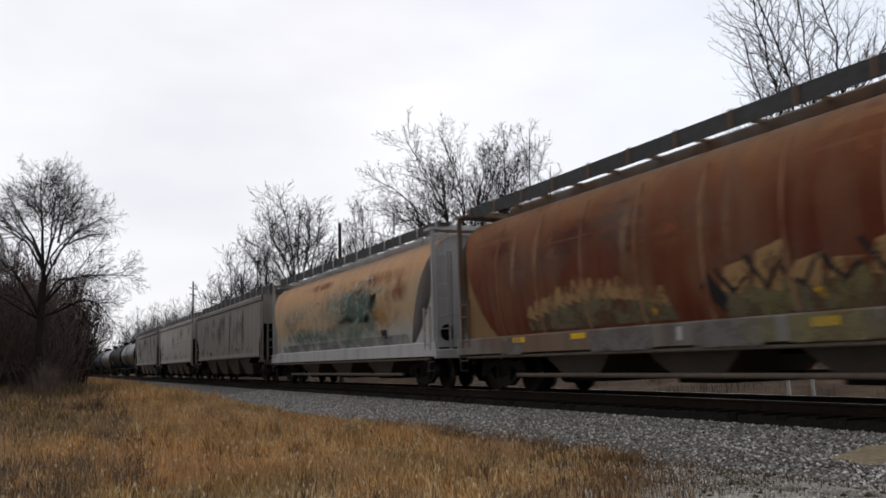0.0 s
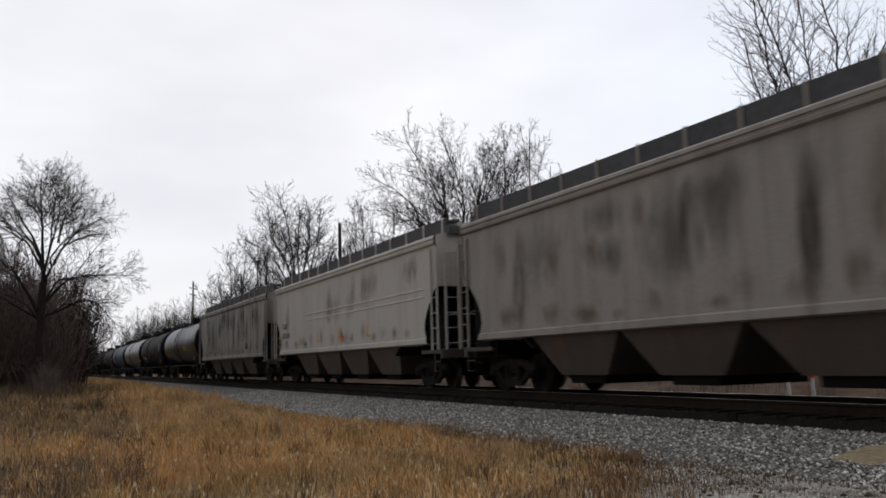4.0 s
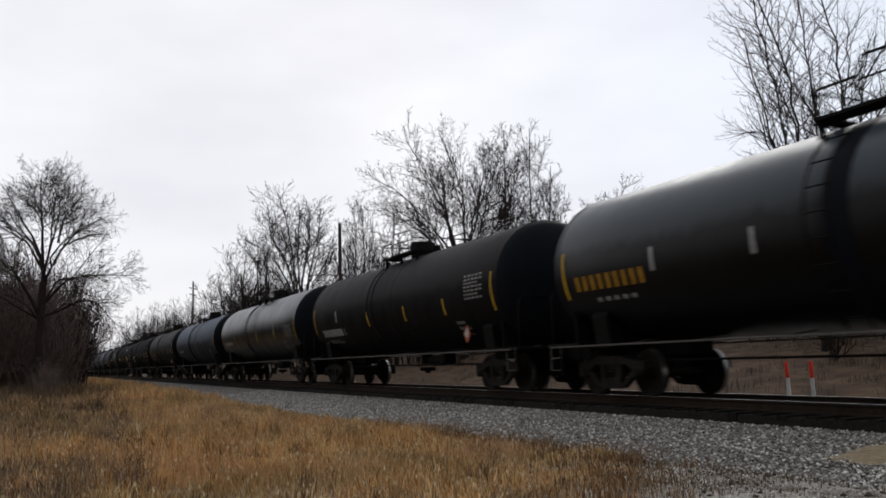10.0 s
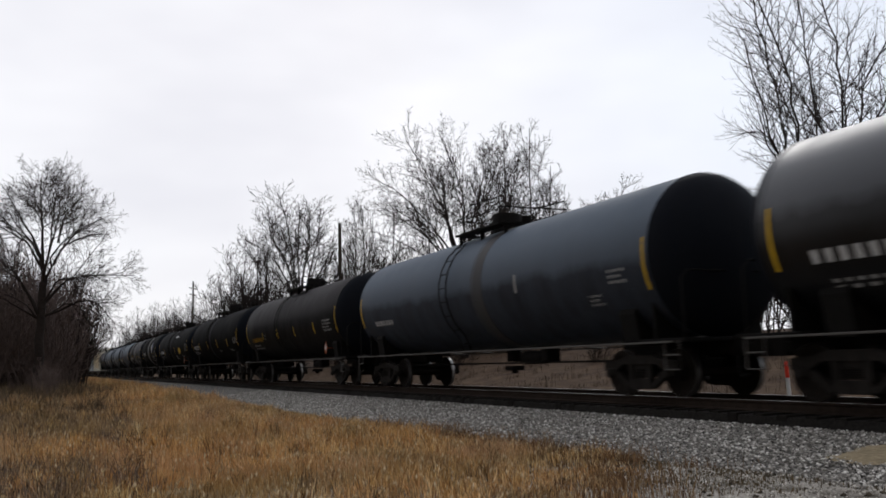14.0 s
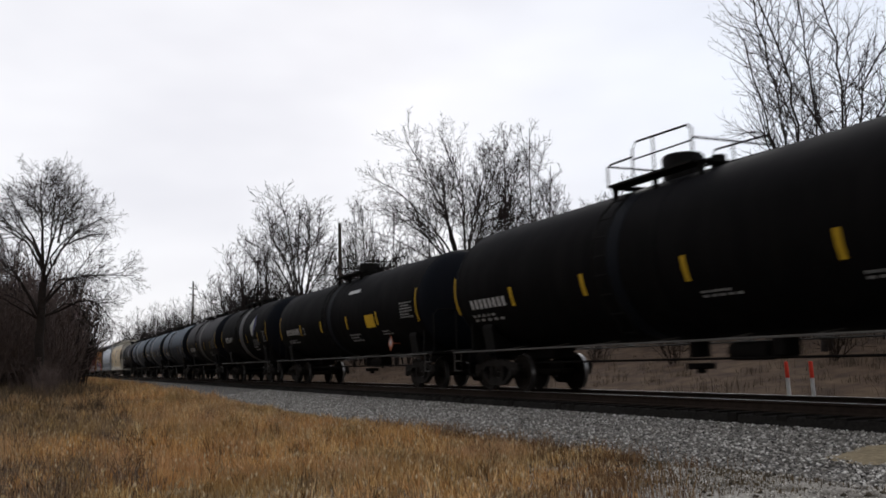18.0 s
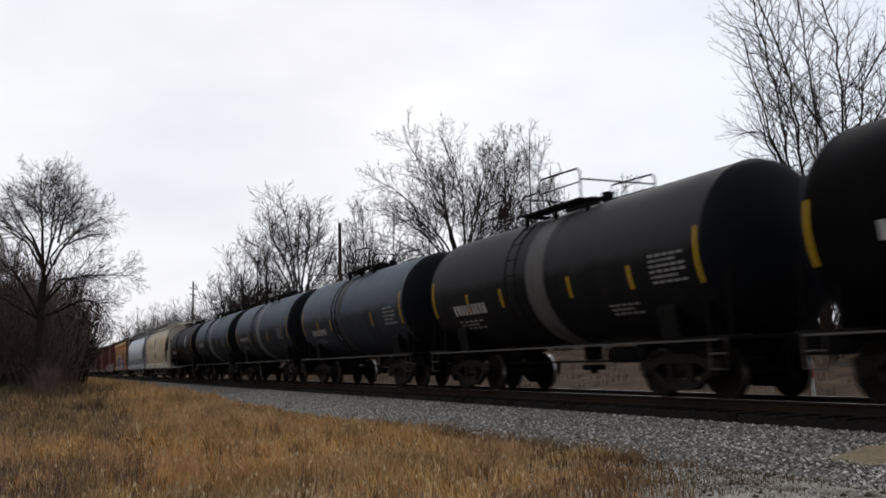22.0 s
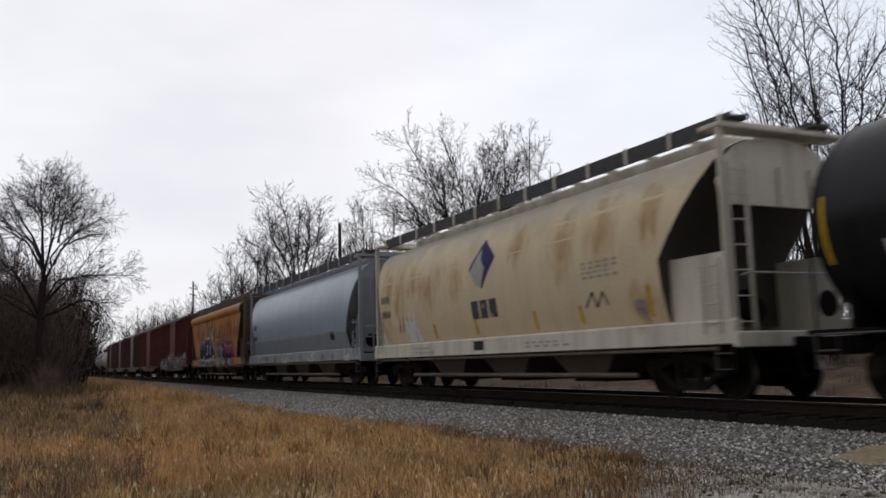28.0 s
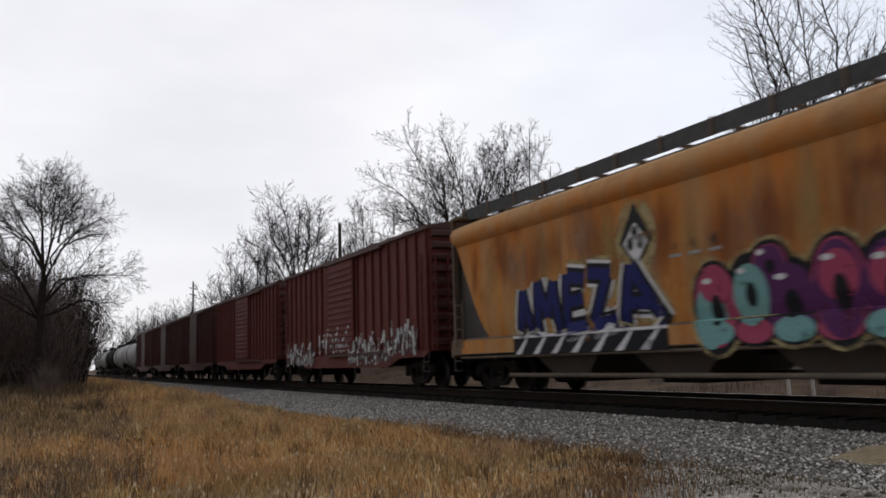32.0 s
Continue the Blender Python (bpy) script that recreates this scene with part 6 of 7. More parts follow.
C = couple(hopper("bay", hl("C"), P_GREY, P_GREY, P_GRIMY, "dirty grey covered hopper with straight sides", M_STEEL_DARK, P_POCKET), *JOINTS["C"])
D = couple(hopper("bay", hl("D"), P_GREY2, P_GREY2, P_GRIMY, "pale grey covered hopper with straight sides", M_STEEL_DARK, P_POCKET), *JOINTS["D"])
E = couple(hopper("bay", hl("E"), P_GREY3, P_GREY3, P_GRIMY, "grey covered hopper with dark run-down stains", M_STEEL_DARK, P_POCKET), *JOINTS["E"])
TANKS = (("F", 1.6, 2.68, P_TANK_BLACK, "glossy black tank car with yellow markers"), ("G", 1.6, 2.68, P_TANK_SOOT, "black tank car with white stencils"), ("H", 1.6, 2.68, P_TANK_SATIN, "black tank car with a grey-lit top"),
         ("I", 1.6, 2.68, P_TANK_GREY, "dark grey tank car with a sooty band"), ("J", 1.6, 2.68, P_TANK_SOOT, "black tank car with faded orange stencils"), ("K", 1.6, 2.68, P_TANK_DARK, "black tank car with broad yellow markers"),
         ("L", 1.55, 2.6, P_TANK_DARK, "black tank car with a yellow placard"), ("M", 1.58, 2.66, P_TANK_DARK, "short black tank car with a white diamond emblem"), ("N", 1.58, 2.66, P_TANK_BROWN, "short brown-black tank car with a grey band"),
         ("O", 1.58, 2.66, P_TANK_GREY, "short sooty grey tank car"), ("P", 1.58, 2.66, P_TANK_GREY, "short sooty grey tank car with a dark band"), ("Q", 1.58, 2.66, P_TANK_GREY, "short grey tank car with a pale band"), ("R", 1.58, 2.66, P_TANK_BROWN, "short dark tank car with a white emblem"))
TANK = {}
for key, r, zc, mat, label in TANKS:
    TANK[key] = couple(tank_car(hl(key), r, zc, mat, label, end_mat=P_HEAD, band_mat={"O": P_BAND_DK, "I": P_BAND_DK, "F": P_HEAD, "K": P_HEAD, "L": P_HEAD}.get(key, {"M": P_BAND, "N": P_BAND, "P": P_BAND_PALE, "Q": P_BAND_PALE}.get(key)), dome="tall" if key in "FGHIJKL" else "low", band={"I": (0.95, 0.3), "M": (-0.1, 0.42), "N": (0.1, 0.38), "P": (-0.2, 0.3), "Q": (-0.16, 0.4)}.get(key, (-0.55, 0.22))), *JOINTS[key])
S = couple(hopper("flow", hl("S"), P_CREAM, P_CREAM_END, P_CREAM_END, "cream covered hopper with rust stains and a blue emblem", P_END_SHADE, P_POCKET, (), P_CREAM_END, 3.3, rake=1.4, bow=0.0, gusset_top=2.5, knee=2.5), *JOINTS["S"])
T = couple(hopper("flow", hl("T"), P_BLUE, P_BLUE_END, P_BLUE_END, "pale blue-grey covered hopper with smooth curved sides", P_BLUE_END, P_POCKET, (), P_BLUE_END), *JOINTS["T"])
V = couple(hopper("chord", hl("V"), P_ORANGE, P_POCKET, P_RUSTY_FRAME, "rusty orange covered hopper with bright graffiti", P_END_SHADE, P_POCKET, (), P_END_SHADE, bow=0.25), *JOINTS["V"])
W = couple(box_car(hl("W"), P_BOX, P_BOX_ROOF, "red-brown ribbed box car with silver graffiti"), *JOINTS["W"])
REAR = -387.7
for k, (ln, mat, label) in enumerate(((16.5, P_BOX, "red-brown ribbed box car"), (16.2, P_BOX_DK, "dark brown box car"), (16.1, P_BOX_DK, "dark brown box car"), (15.9, P_BOX_DK, "dark brown box car"))):
    couple(box_car(ln / 2, mat, P_BOX_ROOF, label), REAR, REAR - ln)
    REAR -= ln
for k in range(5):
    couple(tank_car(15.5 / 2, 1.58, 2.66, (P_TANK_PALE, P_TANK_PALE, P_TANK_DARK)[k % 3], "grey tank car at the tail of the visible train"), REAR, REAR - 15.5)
    REAR -= 15.5

# lettering, reflectors and spray paint
M_OLIVE = worn("olive_spray", (0.17, 0.145, 0.09), 0.7, 2.5, None, 0.06)
M_OLIVE_LIGHT = worn("light_olive_spray", (0.19, 0.17, 0.085), 0.7, 2.5, None, 0.06)
M_TAN = worn("tan_spray", (0.38, 0.235, 0.11), 0.7, 3.0, None, 0.05)
M_GREY_DIRT = worn("grey_dirt_paint", (0.17, 0.155, 0.145), 0.7, 2.5, None, 0.06)
M_RUN_PALE = worn("pale_run", (0.33, 0.2, 0.12), 0.65, 2.0, (1, 1, 0.2), 0.12, True)
M_MINT = worn("mint_spray", (0.36, 0.42, 0.35), 0.72, 2.4, None, 0.12)
M_LILAC = worn("grey_lilac_spray", (0.27, 0.23, 0.24), 0.6, 3.0, None, 0.08)
M_WHITE_WORN = worn("worn_white_spray", (0.62, 0.62, 0.58), 0.45, 4.0, None, 0.08)
M_SOOT = worn("black_spray", (0.02, 0.02, 0.022), 0.8)
M_TEAL = worn("teal_spray", (0.13, 0.215, 0.18), 0.75, 1.9, None, 0.17, True)
M_TEAL_PALE = worn("pale_teal_spray", (0.24, 0.27, 0.24), 0.7, 1.8, None, 0.12, True)
M_GREY_WASH = worn("grey_wash", (0.21, 0.215, 0.215), 0.6, 1.2, None, 0.12)
M_GREY_CLOUD = worn("grey_cloud", (0.27, 0.255, 0.23), 0.6, 1.4, None, 0.12, True)
M_OCHRE_CLOUD = worn("ochre_cloud", (0.40, 0.22, 0.06), 0.7, 1.4, None, 0.12, True)
M_RED_CLOUD = worn("rust_red_cloud", (0.26, 0.085, 0.035), 0.7, 1.6, (1, 1, 0.6), 0.12, True)
M_BLUE_INK = worn("blue_spray", (0.014, 0.018, 0.11), 0.95)
M_WHITE_SPRAY = worn("white_spray", (0.6, 0.6, 0.62), 0.9)
M_PINK = worn("pink_spray", (0.34, 0.06, 0.12), 0.9)
M_CYAN = worn("cyan_spray", (0.17, 0.34, 0.34), 0.9)
M_PURPLE = worn("purple_spray", (0.09, 0.025, 0.10), 0.9)
M_CREAM_LINE = worn("cream_outline", (0.40, 0.33, 0.17), 0.6, 2.5, None, 0.08)
M_SILVER = worn("silver_spray", (0.42, 0.42, 0.42), 0.55)
M_BLACK_SPRAY = worn("dense_black_spray", (0.012, 0.012, 0.016), 1.0)
M_RUST_RUN = worn("rust_run", (0.50, 0.31, 0.12), 0.62, 3.2, (1, 1, 0.35), 0.2, True)
M_STAIN = worn("soot_run", (0.06, 0.05, 0.045), 0.6, 3.0, (1, 1, 0.16), 0.14, True)
M_GRIME_WASH = worn("grey_grime_wash", (0.105, 0.095, 0.082), 0.75, 2.2, (1, 1, 0.25), 0.2, True)
M_BROWN_WASH = worn("brown_grime_wash", (0.175, 0.125, 0.088), 0.7, 2.6, (1, 1, 0.35), 0.2, True)
M_PALE_WASH = worn("pale_chalky_wash", (0.36, 0.34, 0.305), 0.7, 1.6, (1, 1, 0.3), 0.2, True)
M_MAROON = worn("maroon_patch", (0.10, 0.026, 0.016), 0.7, 1.5, None, 0.16, True)
M_SLATE = worn("slate_grey_patch", (0.21, 0.135, 0.10), 0.6, 1.9, (1, 1, 0.5), 0.22, True)
M_OLIVE_RUN = worn("olive_brown_run", (0.36, 0.23, 0.09), 0.8, 2.2, (1, 1, 0.16), 0.16, True)
M_RUST_PANEL = worn("rust_red_run", (0.23, 0.07, 0.022), 0.85, 2.0, (1, 1, 0.14), 0.16, True)
M_BRIGHT_YELLOW = plain("fresh_reflective_yellow", (0.78, 0.47, 0.02), 0.5, vary=0.12)
M_EMBLEM = plain("emblem_blue", (0.03, 0.03, 0.115), 0.6)
M_EMBLEM_BAR = worn("worn_dark_bar", (0.06, 0.065, 0.075), 0.75)
M_GREY_EDGE = worn("worn_grey_edge", (0.085, 0.087, 0.09), 0.85, 3.0, None, 0.06)
M_LEAF = plain("leaf_white", (0.36, 0.38, 0.35), 0.6, vary=0.15)
M_PALE_RED = plain("faded_red_label", (0.4, 0.13, 0.07), 0.7)
rg = random.Random(9)
ticks(A, M_BRIGHT_YELLOW, (-5.82, -5.24, 1.18, 1.30), (-3.31, -2.77, 1.18, 1.30), (3.05, 3.55, 1.14, 1.28))
stencil(A, M_BRIGHT_YELLOW, [stroke(-0.9, 1.92, -0.55, 1.55, 0.12)], "reflector")
stencil(A, M_BRIGHT_YELLOW, [stroke(3.02, 1.89, 3.36, 1.49, 0.13)], "reflector")
ticks(A, M_WHITE, (0.08, 0.2, 1.04, 1.28))
for k in range(16):
    x = -5.0 + k * 0.31
    hgt = 0.35 + 0.55 * math.sin(math.pi * (k + 0.5) / 16)
    stencil(A, M_OLIVE, [((x - 0.2, 1.42), (x + 0.34, 1.42), (x + 0.30, 1.45 + 0.7 * hgt), (x, 1.5 + 0.75 * hgt))], "graffiti", "olive-grey sprayed lettering", 0.008 + 0.0002 * k)
    stencil(A, M_TAN, [((x - 0.12, 1.5 + 0.6 * hgt), (x + 0.28, 1.42 + 0.55 * hgt), (x + 0.12 + 0.1 * rg.random(), 1.72 + hgt * rg.uniform(0.65, 0.9)), (x + 0.02, 1.72 + hgt * rg.uniform(0.6, 0.85)))], "graffiti", "tan sprayed spikes", 0.012 + 0.0002 * k)
for x0, x1, z0, z1, m in ((0.5, 2.1, 0.9, 1.33, M_GREY_DIRT), (2.6, 4.4, 0.92, 1.33, M_OLIVE_LIGHT), (4.6, 6.9, 0.92, 1.33, M_OLIVE), (-2.6, -0.6, 0.9, 1.33, M_GREY_DIRT), (-6.4, -5.4, 0.9, 1.3, M_GREY_DIRT), (1.65, 2.35, 0.95, 1.8, M_OLIVE_LIGHT)):
    stencil(A, m, [rect(x0, x1, z0, z1)], "graffiti", "sprayed patch on the sill", 0.008)
for k in range(9):
    x = 1.3 + k * 0.72
    tip = 2.15 + 0.22 * math.sin(k * 1.7)
    stencil(A, (M_OLIVE, M_OLIVE_LIGHT)[k % 2], [((x - 0.1, 1.38), (x + 0.75, 1.38), (x + 0.62, 1.95), (x + 0.05, 1.85))], "graffiti", "olive sprayed letters", 0.009 + 0.0002 * k)
    stencil(A, M_TAN, [((x - 0.05, 1.82), (x + 0.5, 1.7), (x + 0.66, tip + 0.12), (x + 0.1, tip + 0.3 * rg.random()))], "graffiti", "tan sprayed letters", 0.013 + 0.0002 * k)
    stencil(A, M_SOOT, [stroke(x - 0.15, 2.2 + 0.15 * math.sin(k * 2.1), x + 0.25, 1.75, 0.09), stroke(x + 0.25, 1.8, x + 0.55, 2.0 + 0.2 * math.sin(k), 0.06)], "graffiti", "black sprayed outlines", 0.018)
stencil(A, M_SOOT, [((0.75, 1.9), (1.2, 1.45), (1.35, 1.7), (0.95, 2.2))], "graffiti", "black sprayed edge", 0.012)
for k in range(16):
    x, z, wd = rg.uniform(-7.4, 6.4), rg.uniform(1.6, 3.3), rg.uniform(0.9, 2.4)
    blotch(A, (M_MAROON, M_SLATE, M_SLATE, M_RED_CLOUD)[k % 4], x - 0.4, x + wd + 0.4, z, z + rg.uniform(0.8, 1.6), "fade_and_shade_patch", "mottled rust patch", 0.0015 + 0.0002 * k)
for k in range(8):
    x = rg.uniform(-6.5, 6.5)
    blotch(A, M_RUN_PALE, x, x + rg.uniform(0.25, 0.5), 2.2, 4.0, "stain", "pale run-down streak")
for m, x0, x1, z0, z1, name, label in ((M_GREY_CLOUD, -2.4, 5.2, 2.0, 3.9, "fade_and_shade_patch", "grey paint showing through"), (M_GREY_CLOUD, -7.4, -2.6, 1.9, 3.3, "fade_and_shade_patch", "grey paint showing through"), (M_OCHRE_CLOUD, 3.9, 7.4, 1.7, 3.1, "fade_and_shade_patch", "ochre patch"),
                                       (M_OCHRE_CLOUD, -0.5, 1.8, 2.2, 3.2, "fade_and_shade_patch", "ochre patch"), (M_RED_CLOUD, 3.0, 7.6, 3.2, 3.9, "fade_and_shade_patch", "rust-red patch"), (M_RED_CLOUD, -4.5, 0.5, 3.6, 4.2, "fade_and_shade_patch", "rust-red patch"),
                                       (M_RED_CLOUD, 5.6, 7.8, 2.6, 3.4, "fade_and_shade_patch", "rust-red patch"), (M_TEAL_PALE, 1.0, 5.0, 2.3, 3.6, "graffiti", "pale green sprayed cloud"), (M_TEAL, 1.8, 5.2, 2.2, 3.2, "graffiti", "dark green sprayed cloud"),
                                       (M_TEAL, -6.6, 0.4, 1.5, 2.4, "graffiti", "dark green sprayed band"), (M_TEAL, -1.0, 5.4, 1.5, 2.3, "graffiti", "dark green sprayed band"), (M_GREY_WASH, -7.6, 7.4, 1.36, 1.66, "fade_and_shade_patch", "grey lower side")):
    blotch(B, m, x0, x1, z0, z1, name, label, 0.005 + 0.0012 * len(B[0].children) % 0.012)
for x0, x1, z0, z1 in ((-6.4, -2.0, 1.5, 2.35), (-3.2, 1.6, 1.5, 2.3), (0.2, 4.2, 1.5, 2.4), (2.6, 5.6, 1.6, 2.4), (0.6, 3.6, 2.3, 3.5), (2.6, 5.2, 2.4, 3.4), (1.4, 4.4, 2.2, 3.0)):
    blotch(B, M_TEAL, x0, x1, z0, z1, "graffiti", "faded green sprayed cloud", 0.017 + 0.0004 * len(B[0].children) % 0.003)


def curl(x, z, r, a0, a1, w, n=6):
    """A curved stroke of sprayed paint."""
    pts = [(x + r * math.cos(a0 + (a1 - a0) * k / n), z + 0.8 * r * math.sin(a0 + (a1 - a0) * k / n)) for k in range(n + 1)]
    return [stroke(*p, *q, w) for p, q in zip(pts, pts[1:])]


for k in range(46):
    x, z, a = rg.uniform(-0.2, 5.3), rg.uniform(2.3, 3.5), rg.uniform(0, 6.28)
    stencil(B, (M_MINT, M_WHITE_WORN, M_MINT)[k % 3], curl(x, z, rg.uniform(0.15, 0.5), a, a + rg.uniform(1.2, 3.6), rg.uniform(0.05, 0.11)), "graffiti", "pale green curling strokes", 0.021 + 0.0002 * k)
for k in range(16):
    x, z, a = rg.uniform(-5.4, -1.0), rg.uniform(2.3, 3.3), rg.uniform(0, 6.28)
    stencil(B, (M_LILAC, M_WHITE_WORN)[k % 2], curl(x, z, rg.uniform(0.15, 0.4), a, a + rg.uniform(1.0, 3.0), rg.uniform(0.05, 0.09)), "graffiti", "worn grey-lilac strokes", 0.018 + 0.0002 * k)
ticks(B, M_BLACK_MARK, (5.13, 5.68, 1.56, 1.86), name="placard")
stencil(B, M_YELLOW, [stroke(4.95, 1.9, 5.15, 1.6, 0.1)], "reflector")
for x in (8.62, -8.75):
    part("reflector", Build().box(x, x + 0.13, -1.31, -1.301, 1.5, 2.4), M_YELLOW, B[0], smooth=0)
ticks(B, M_WHITE, (0.03, 0.34, 1.10, 1.25), name="placard")
ticks(D, M_YELLOW, (-2.48, -2.36, 1.72, 2.08), (0.32, 0.42, 1.68, 2.09), (-5.14, -5.03, 1.66, 2.08), (3.3, 3.42, 1.7, 2.1), (-8.4, -8.3, 1.86, 2.5))
ticks(D, M_PALE_RED, (0.43, 0.87, 1.66, 1.83), name="label_panel")
stencil(D, M_BLACK_MARK, letters(-7.89, -6.94, 2.42, 2.66, 5))
stencil(D, M_BLACK_MARK, letters(-7.84, -6.59, 1.99, 2.25, 6))
stencil(D, M_WHITE_DIM, block(-7.81, -6.88, 1.64, 1.86, 2), "data_panel", "small faded stencilled lines")
for z in (2.62, 2.85):
    b = Build()
    b.prism_x([(-1.529, z), (-1.545, z + 0.02), (-1.545, z + 0.05), (-1.529, z + 0.07)], -4.2, 8.2)
    part("side_stiffener", b, P_GREY2, D[0], smooth=0)
for made, n in ((E, 15), (C, 4)):
    for k in range(n):
        x, top = rg.uniform(-8, 8), rg.uniform(3.5, 4.05)
        blotch(made, M_STAIN, x, x + rg.uniform(0.3, 0.9), top - rg.uniform(1.0, 2.6), top + 0.3, "stain", "dark run-down stain", 0.005)
for made, n in ((C, 20), (D, 9), (E, 18)):
    for k in range(n):
        x, z, wd = rg.uniform(-8.6, 7.6), rg.uniform(1.5, 3.2), rg.uniform(0.6, 2.2)
        blotch(made, (M_GRIME_WASH if made is not D else M_PALE_WASH, M_BROWN_WASH, M_PALE_WASH)[k % 3], x, x + wd, z, min(4.05, z + rg.uniform(0.8, 2.2)), "stain", "soft grime patch", 0.003 + 0.0002 * k)
    for k in range(16):
        x = -8.3 + 1.0 * k + rg.uniform(-0.3, 0.3)
        blotch(made, M_BROWN_WASH, x, x + rg.uniform(0.5, 1.3), 1.47, 1.47 + rg.uniform(0.3, 0.9), "stain", "brown splash along the lower edge", 0.0065 + 0.0002 * (k % 5))
for x in (0.32, -2.48, 3.3):
    ticks(D, M_YELLOW, (x + 0.08, x + 0.3, 1.68, 1.76))
ticks(E, M_BLACK_MARK, (4.6, 5.1, 1.75, 2.05), name="placard")
ticks(C, M_BLACK_MARK, (3.2, 3.5, 1.7, 1.85), name="placard")


def tank_marks(key, mat, hb, yel, wht, number, data, plac=(), num_mat=None):
    made = TANK[key]
    w = made[1]
    for s in (-1, 1):
        decal(made[0], "reflector", [((s * hb - 0.02, 2.0), (s * hb + 0.06, 2.0), (s * hb + 0.045, 2.98), (s * hb - 0.02, 2.98))], M_YELLOW, w, 0.012)
    for x in yel:
        decal(made[0], "reflector", [rect(x, x + (0.11 if key in "KL" else 0.075), 2.05, 2.5)], M_YELLOW, w)
    for x in wht:
        decal(made[0], "reflector", [rect(x, x + 0.1, 2.33, 2.76)], M_WHITE_DIM, w)
    for x0, x1, z0, z1, n in number:
        for q in letters(x0, x1, z0, z1, n):
            decal(made[0], "stencil_bar", [q], num_mat or M_WHITE, w)
    for x0, x1, z0, z1, n in data:
        decal(made[0], "data_panel", block(x0, x1, z0, z1, n), M_WHITE_DIM, w)
    for r in plac:
        decal(made[0], "placard", [rect(*r)], mat, w)


tank_marks("F", M_YELLOW, 7.6, (3.93, 0.7), (-2.2, -4.7), ((-7.2, -4.83, 2.14, 2.44, 9),), ((5.73, 6.95, 2.1, 2.69, 5), (-6.6, -5.2, 1.9, 2.05, 1)), ((2.62, 3.43, 2.14, 2.51),), M_ORANGE_DIM)
tank_marks("G", M_WHITE_DIM, 7.55, (4.63, 1.75, -1.5), (-4.85,), ((-6.75, -4.4, 1.85, 2.11, 10),), ((6.07, 7.16, 2.37, 3.05, 7), (-6.4, -4.8, 1.6, 1.75, 2), (5.1, 5.8, 1.62, 1.92, 2), (-4.36, -4.05, 1.87, 2.13, 3)))
tank_marks("H", M_WHITE_DIM, 8.0, (4.34, 0.85, -1.5, -4.6), (0.7, 4.4), ((-7.3, -5.3, 2.04, 2.24, 8),), ((6.45, 7.6, 2.1, 2.65, 6), (5.46, 6.08, 1.6, 1.98, 3), (-7.1, -5.7, 1.66, 1.85, 2)))
tank_marks("I", M_WHITE_DIM, 7.75, (), (2.9,), ((-6.6, -5.0, 2.0, 2.15, 7),), ((5.76, 6.26, 1.82, 2.08, 3), (6.6, 7.2, 2.2, 2.53, 3)))
tank_marks("J", M_WHITE_DIM, 7.55, (-4.14, -1.3, 1.6, 4.6), (), ((-6.4, -4.3, 2.03, 2.22, 10),), ((-6.5, -4.7, 1.67, 1.95, 2), (-3.8, -3.54, 2.13, 2.37, 3), (5.9, 7.0, 2.1, 2.6, 4)), (), M_ORANGE_DIM)
tank_marks("K", M_WHITE_DIM, 7.6, (-4.7, -1.7, 1.45, 4.7), (), ((-6.8, -4.9, 2.09, 2.32, 8),), ((-6.9, -5.2, 1.78, 2.0, 2), (6.5, 7.6, 2.15, 2.52, 4), (1.7, 2.7, 1.75, 1.9, 2), (5.0, 6.0, 1.75, 1.9, 2)))
tank_marks("L", M_YELLOW, 7.95, (-4.7, -1.75, 1.4, 4.5), (), ((-6.85, -4.85, 2.11, 2.36, 9),), ((-6.9, -5.1, 1.77, 1.96, 2), (6.7, 7.7, 2.15, 2.67, 6), (1.4, 2.6, 1.6, 1.9, 3), (4.7, 5.6, 1.72, 1.89, 2), (-4.3, -4.0, 2.05, 2.4, 3)), ((3.45, 4.3, 2.0, 2.43),))
stencil(TANK["L"], M_WHITE, [rect(1.4, 2.6, 3.3, 3.42)])
tank_marks("M", M_WHITE_DIM, 5.55, (-0.5, 1.15, 3.65), (), ((-4.36, -2.47, 2.23, 2.5, 8),), ((4.7, 5.2, 2.03, 2.59, 6), (3.95, 4.5, 1.56, 1.86, 3), (2.2, 3.3, 1.65, 1.9, 2)))
tank_marks("N", M_WHITE_DIM, 5.45, (1.4, 3.5, -1.6, -3.4), (), ((-4.25, -2.4, 1.98, 2.24, 9),), ((4.19, 5.2, 2.08, 2.66, 6), (-4.2, -2.8, 1.62, 1.88, 3), (2.6, 3.6, 1.6, 1.85, 3)))
tank_marks("O", M_WHITE_DIM, 5.4, (-3.42, -1.75, 2.75), (), ((-4.28, -2.45, 1.94, 2.17, 9),), ((3.98, 5.02, 2.02, 2.63, 5), (-4.2, -2.8, 1.66, 1.84, 2), (-1.3, -1.0, 1.7, 1.95, 2)))
tank_marks("P", M_WHITE_DIM, 5.35, (-2.4, -0.95, 1.55), (), ((-4.5, -2.55, 2.16, 2.34, 9),), ((3.6, 4.6, 2.06, 2.57, 5), (-4.4, -3.0, 1.75, 1.95, 2), (-0.8, -0.4, 1.7, 2.0, 2)))
tank_marks("Q", M_WHITE_DIM, 5.35, (2.0,), (), ((-4.35, -2.6, 2.2, 2.45, 8),), ((3.6, 4.6, 2.06, 2.57, 5),))
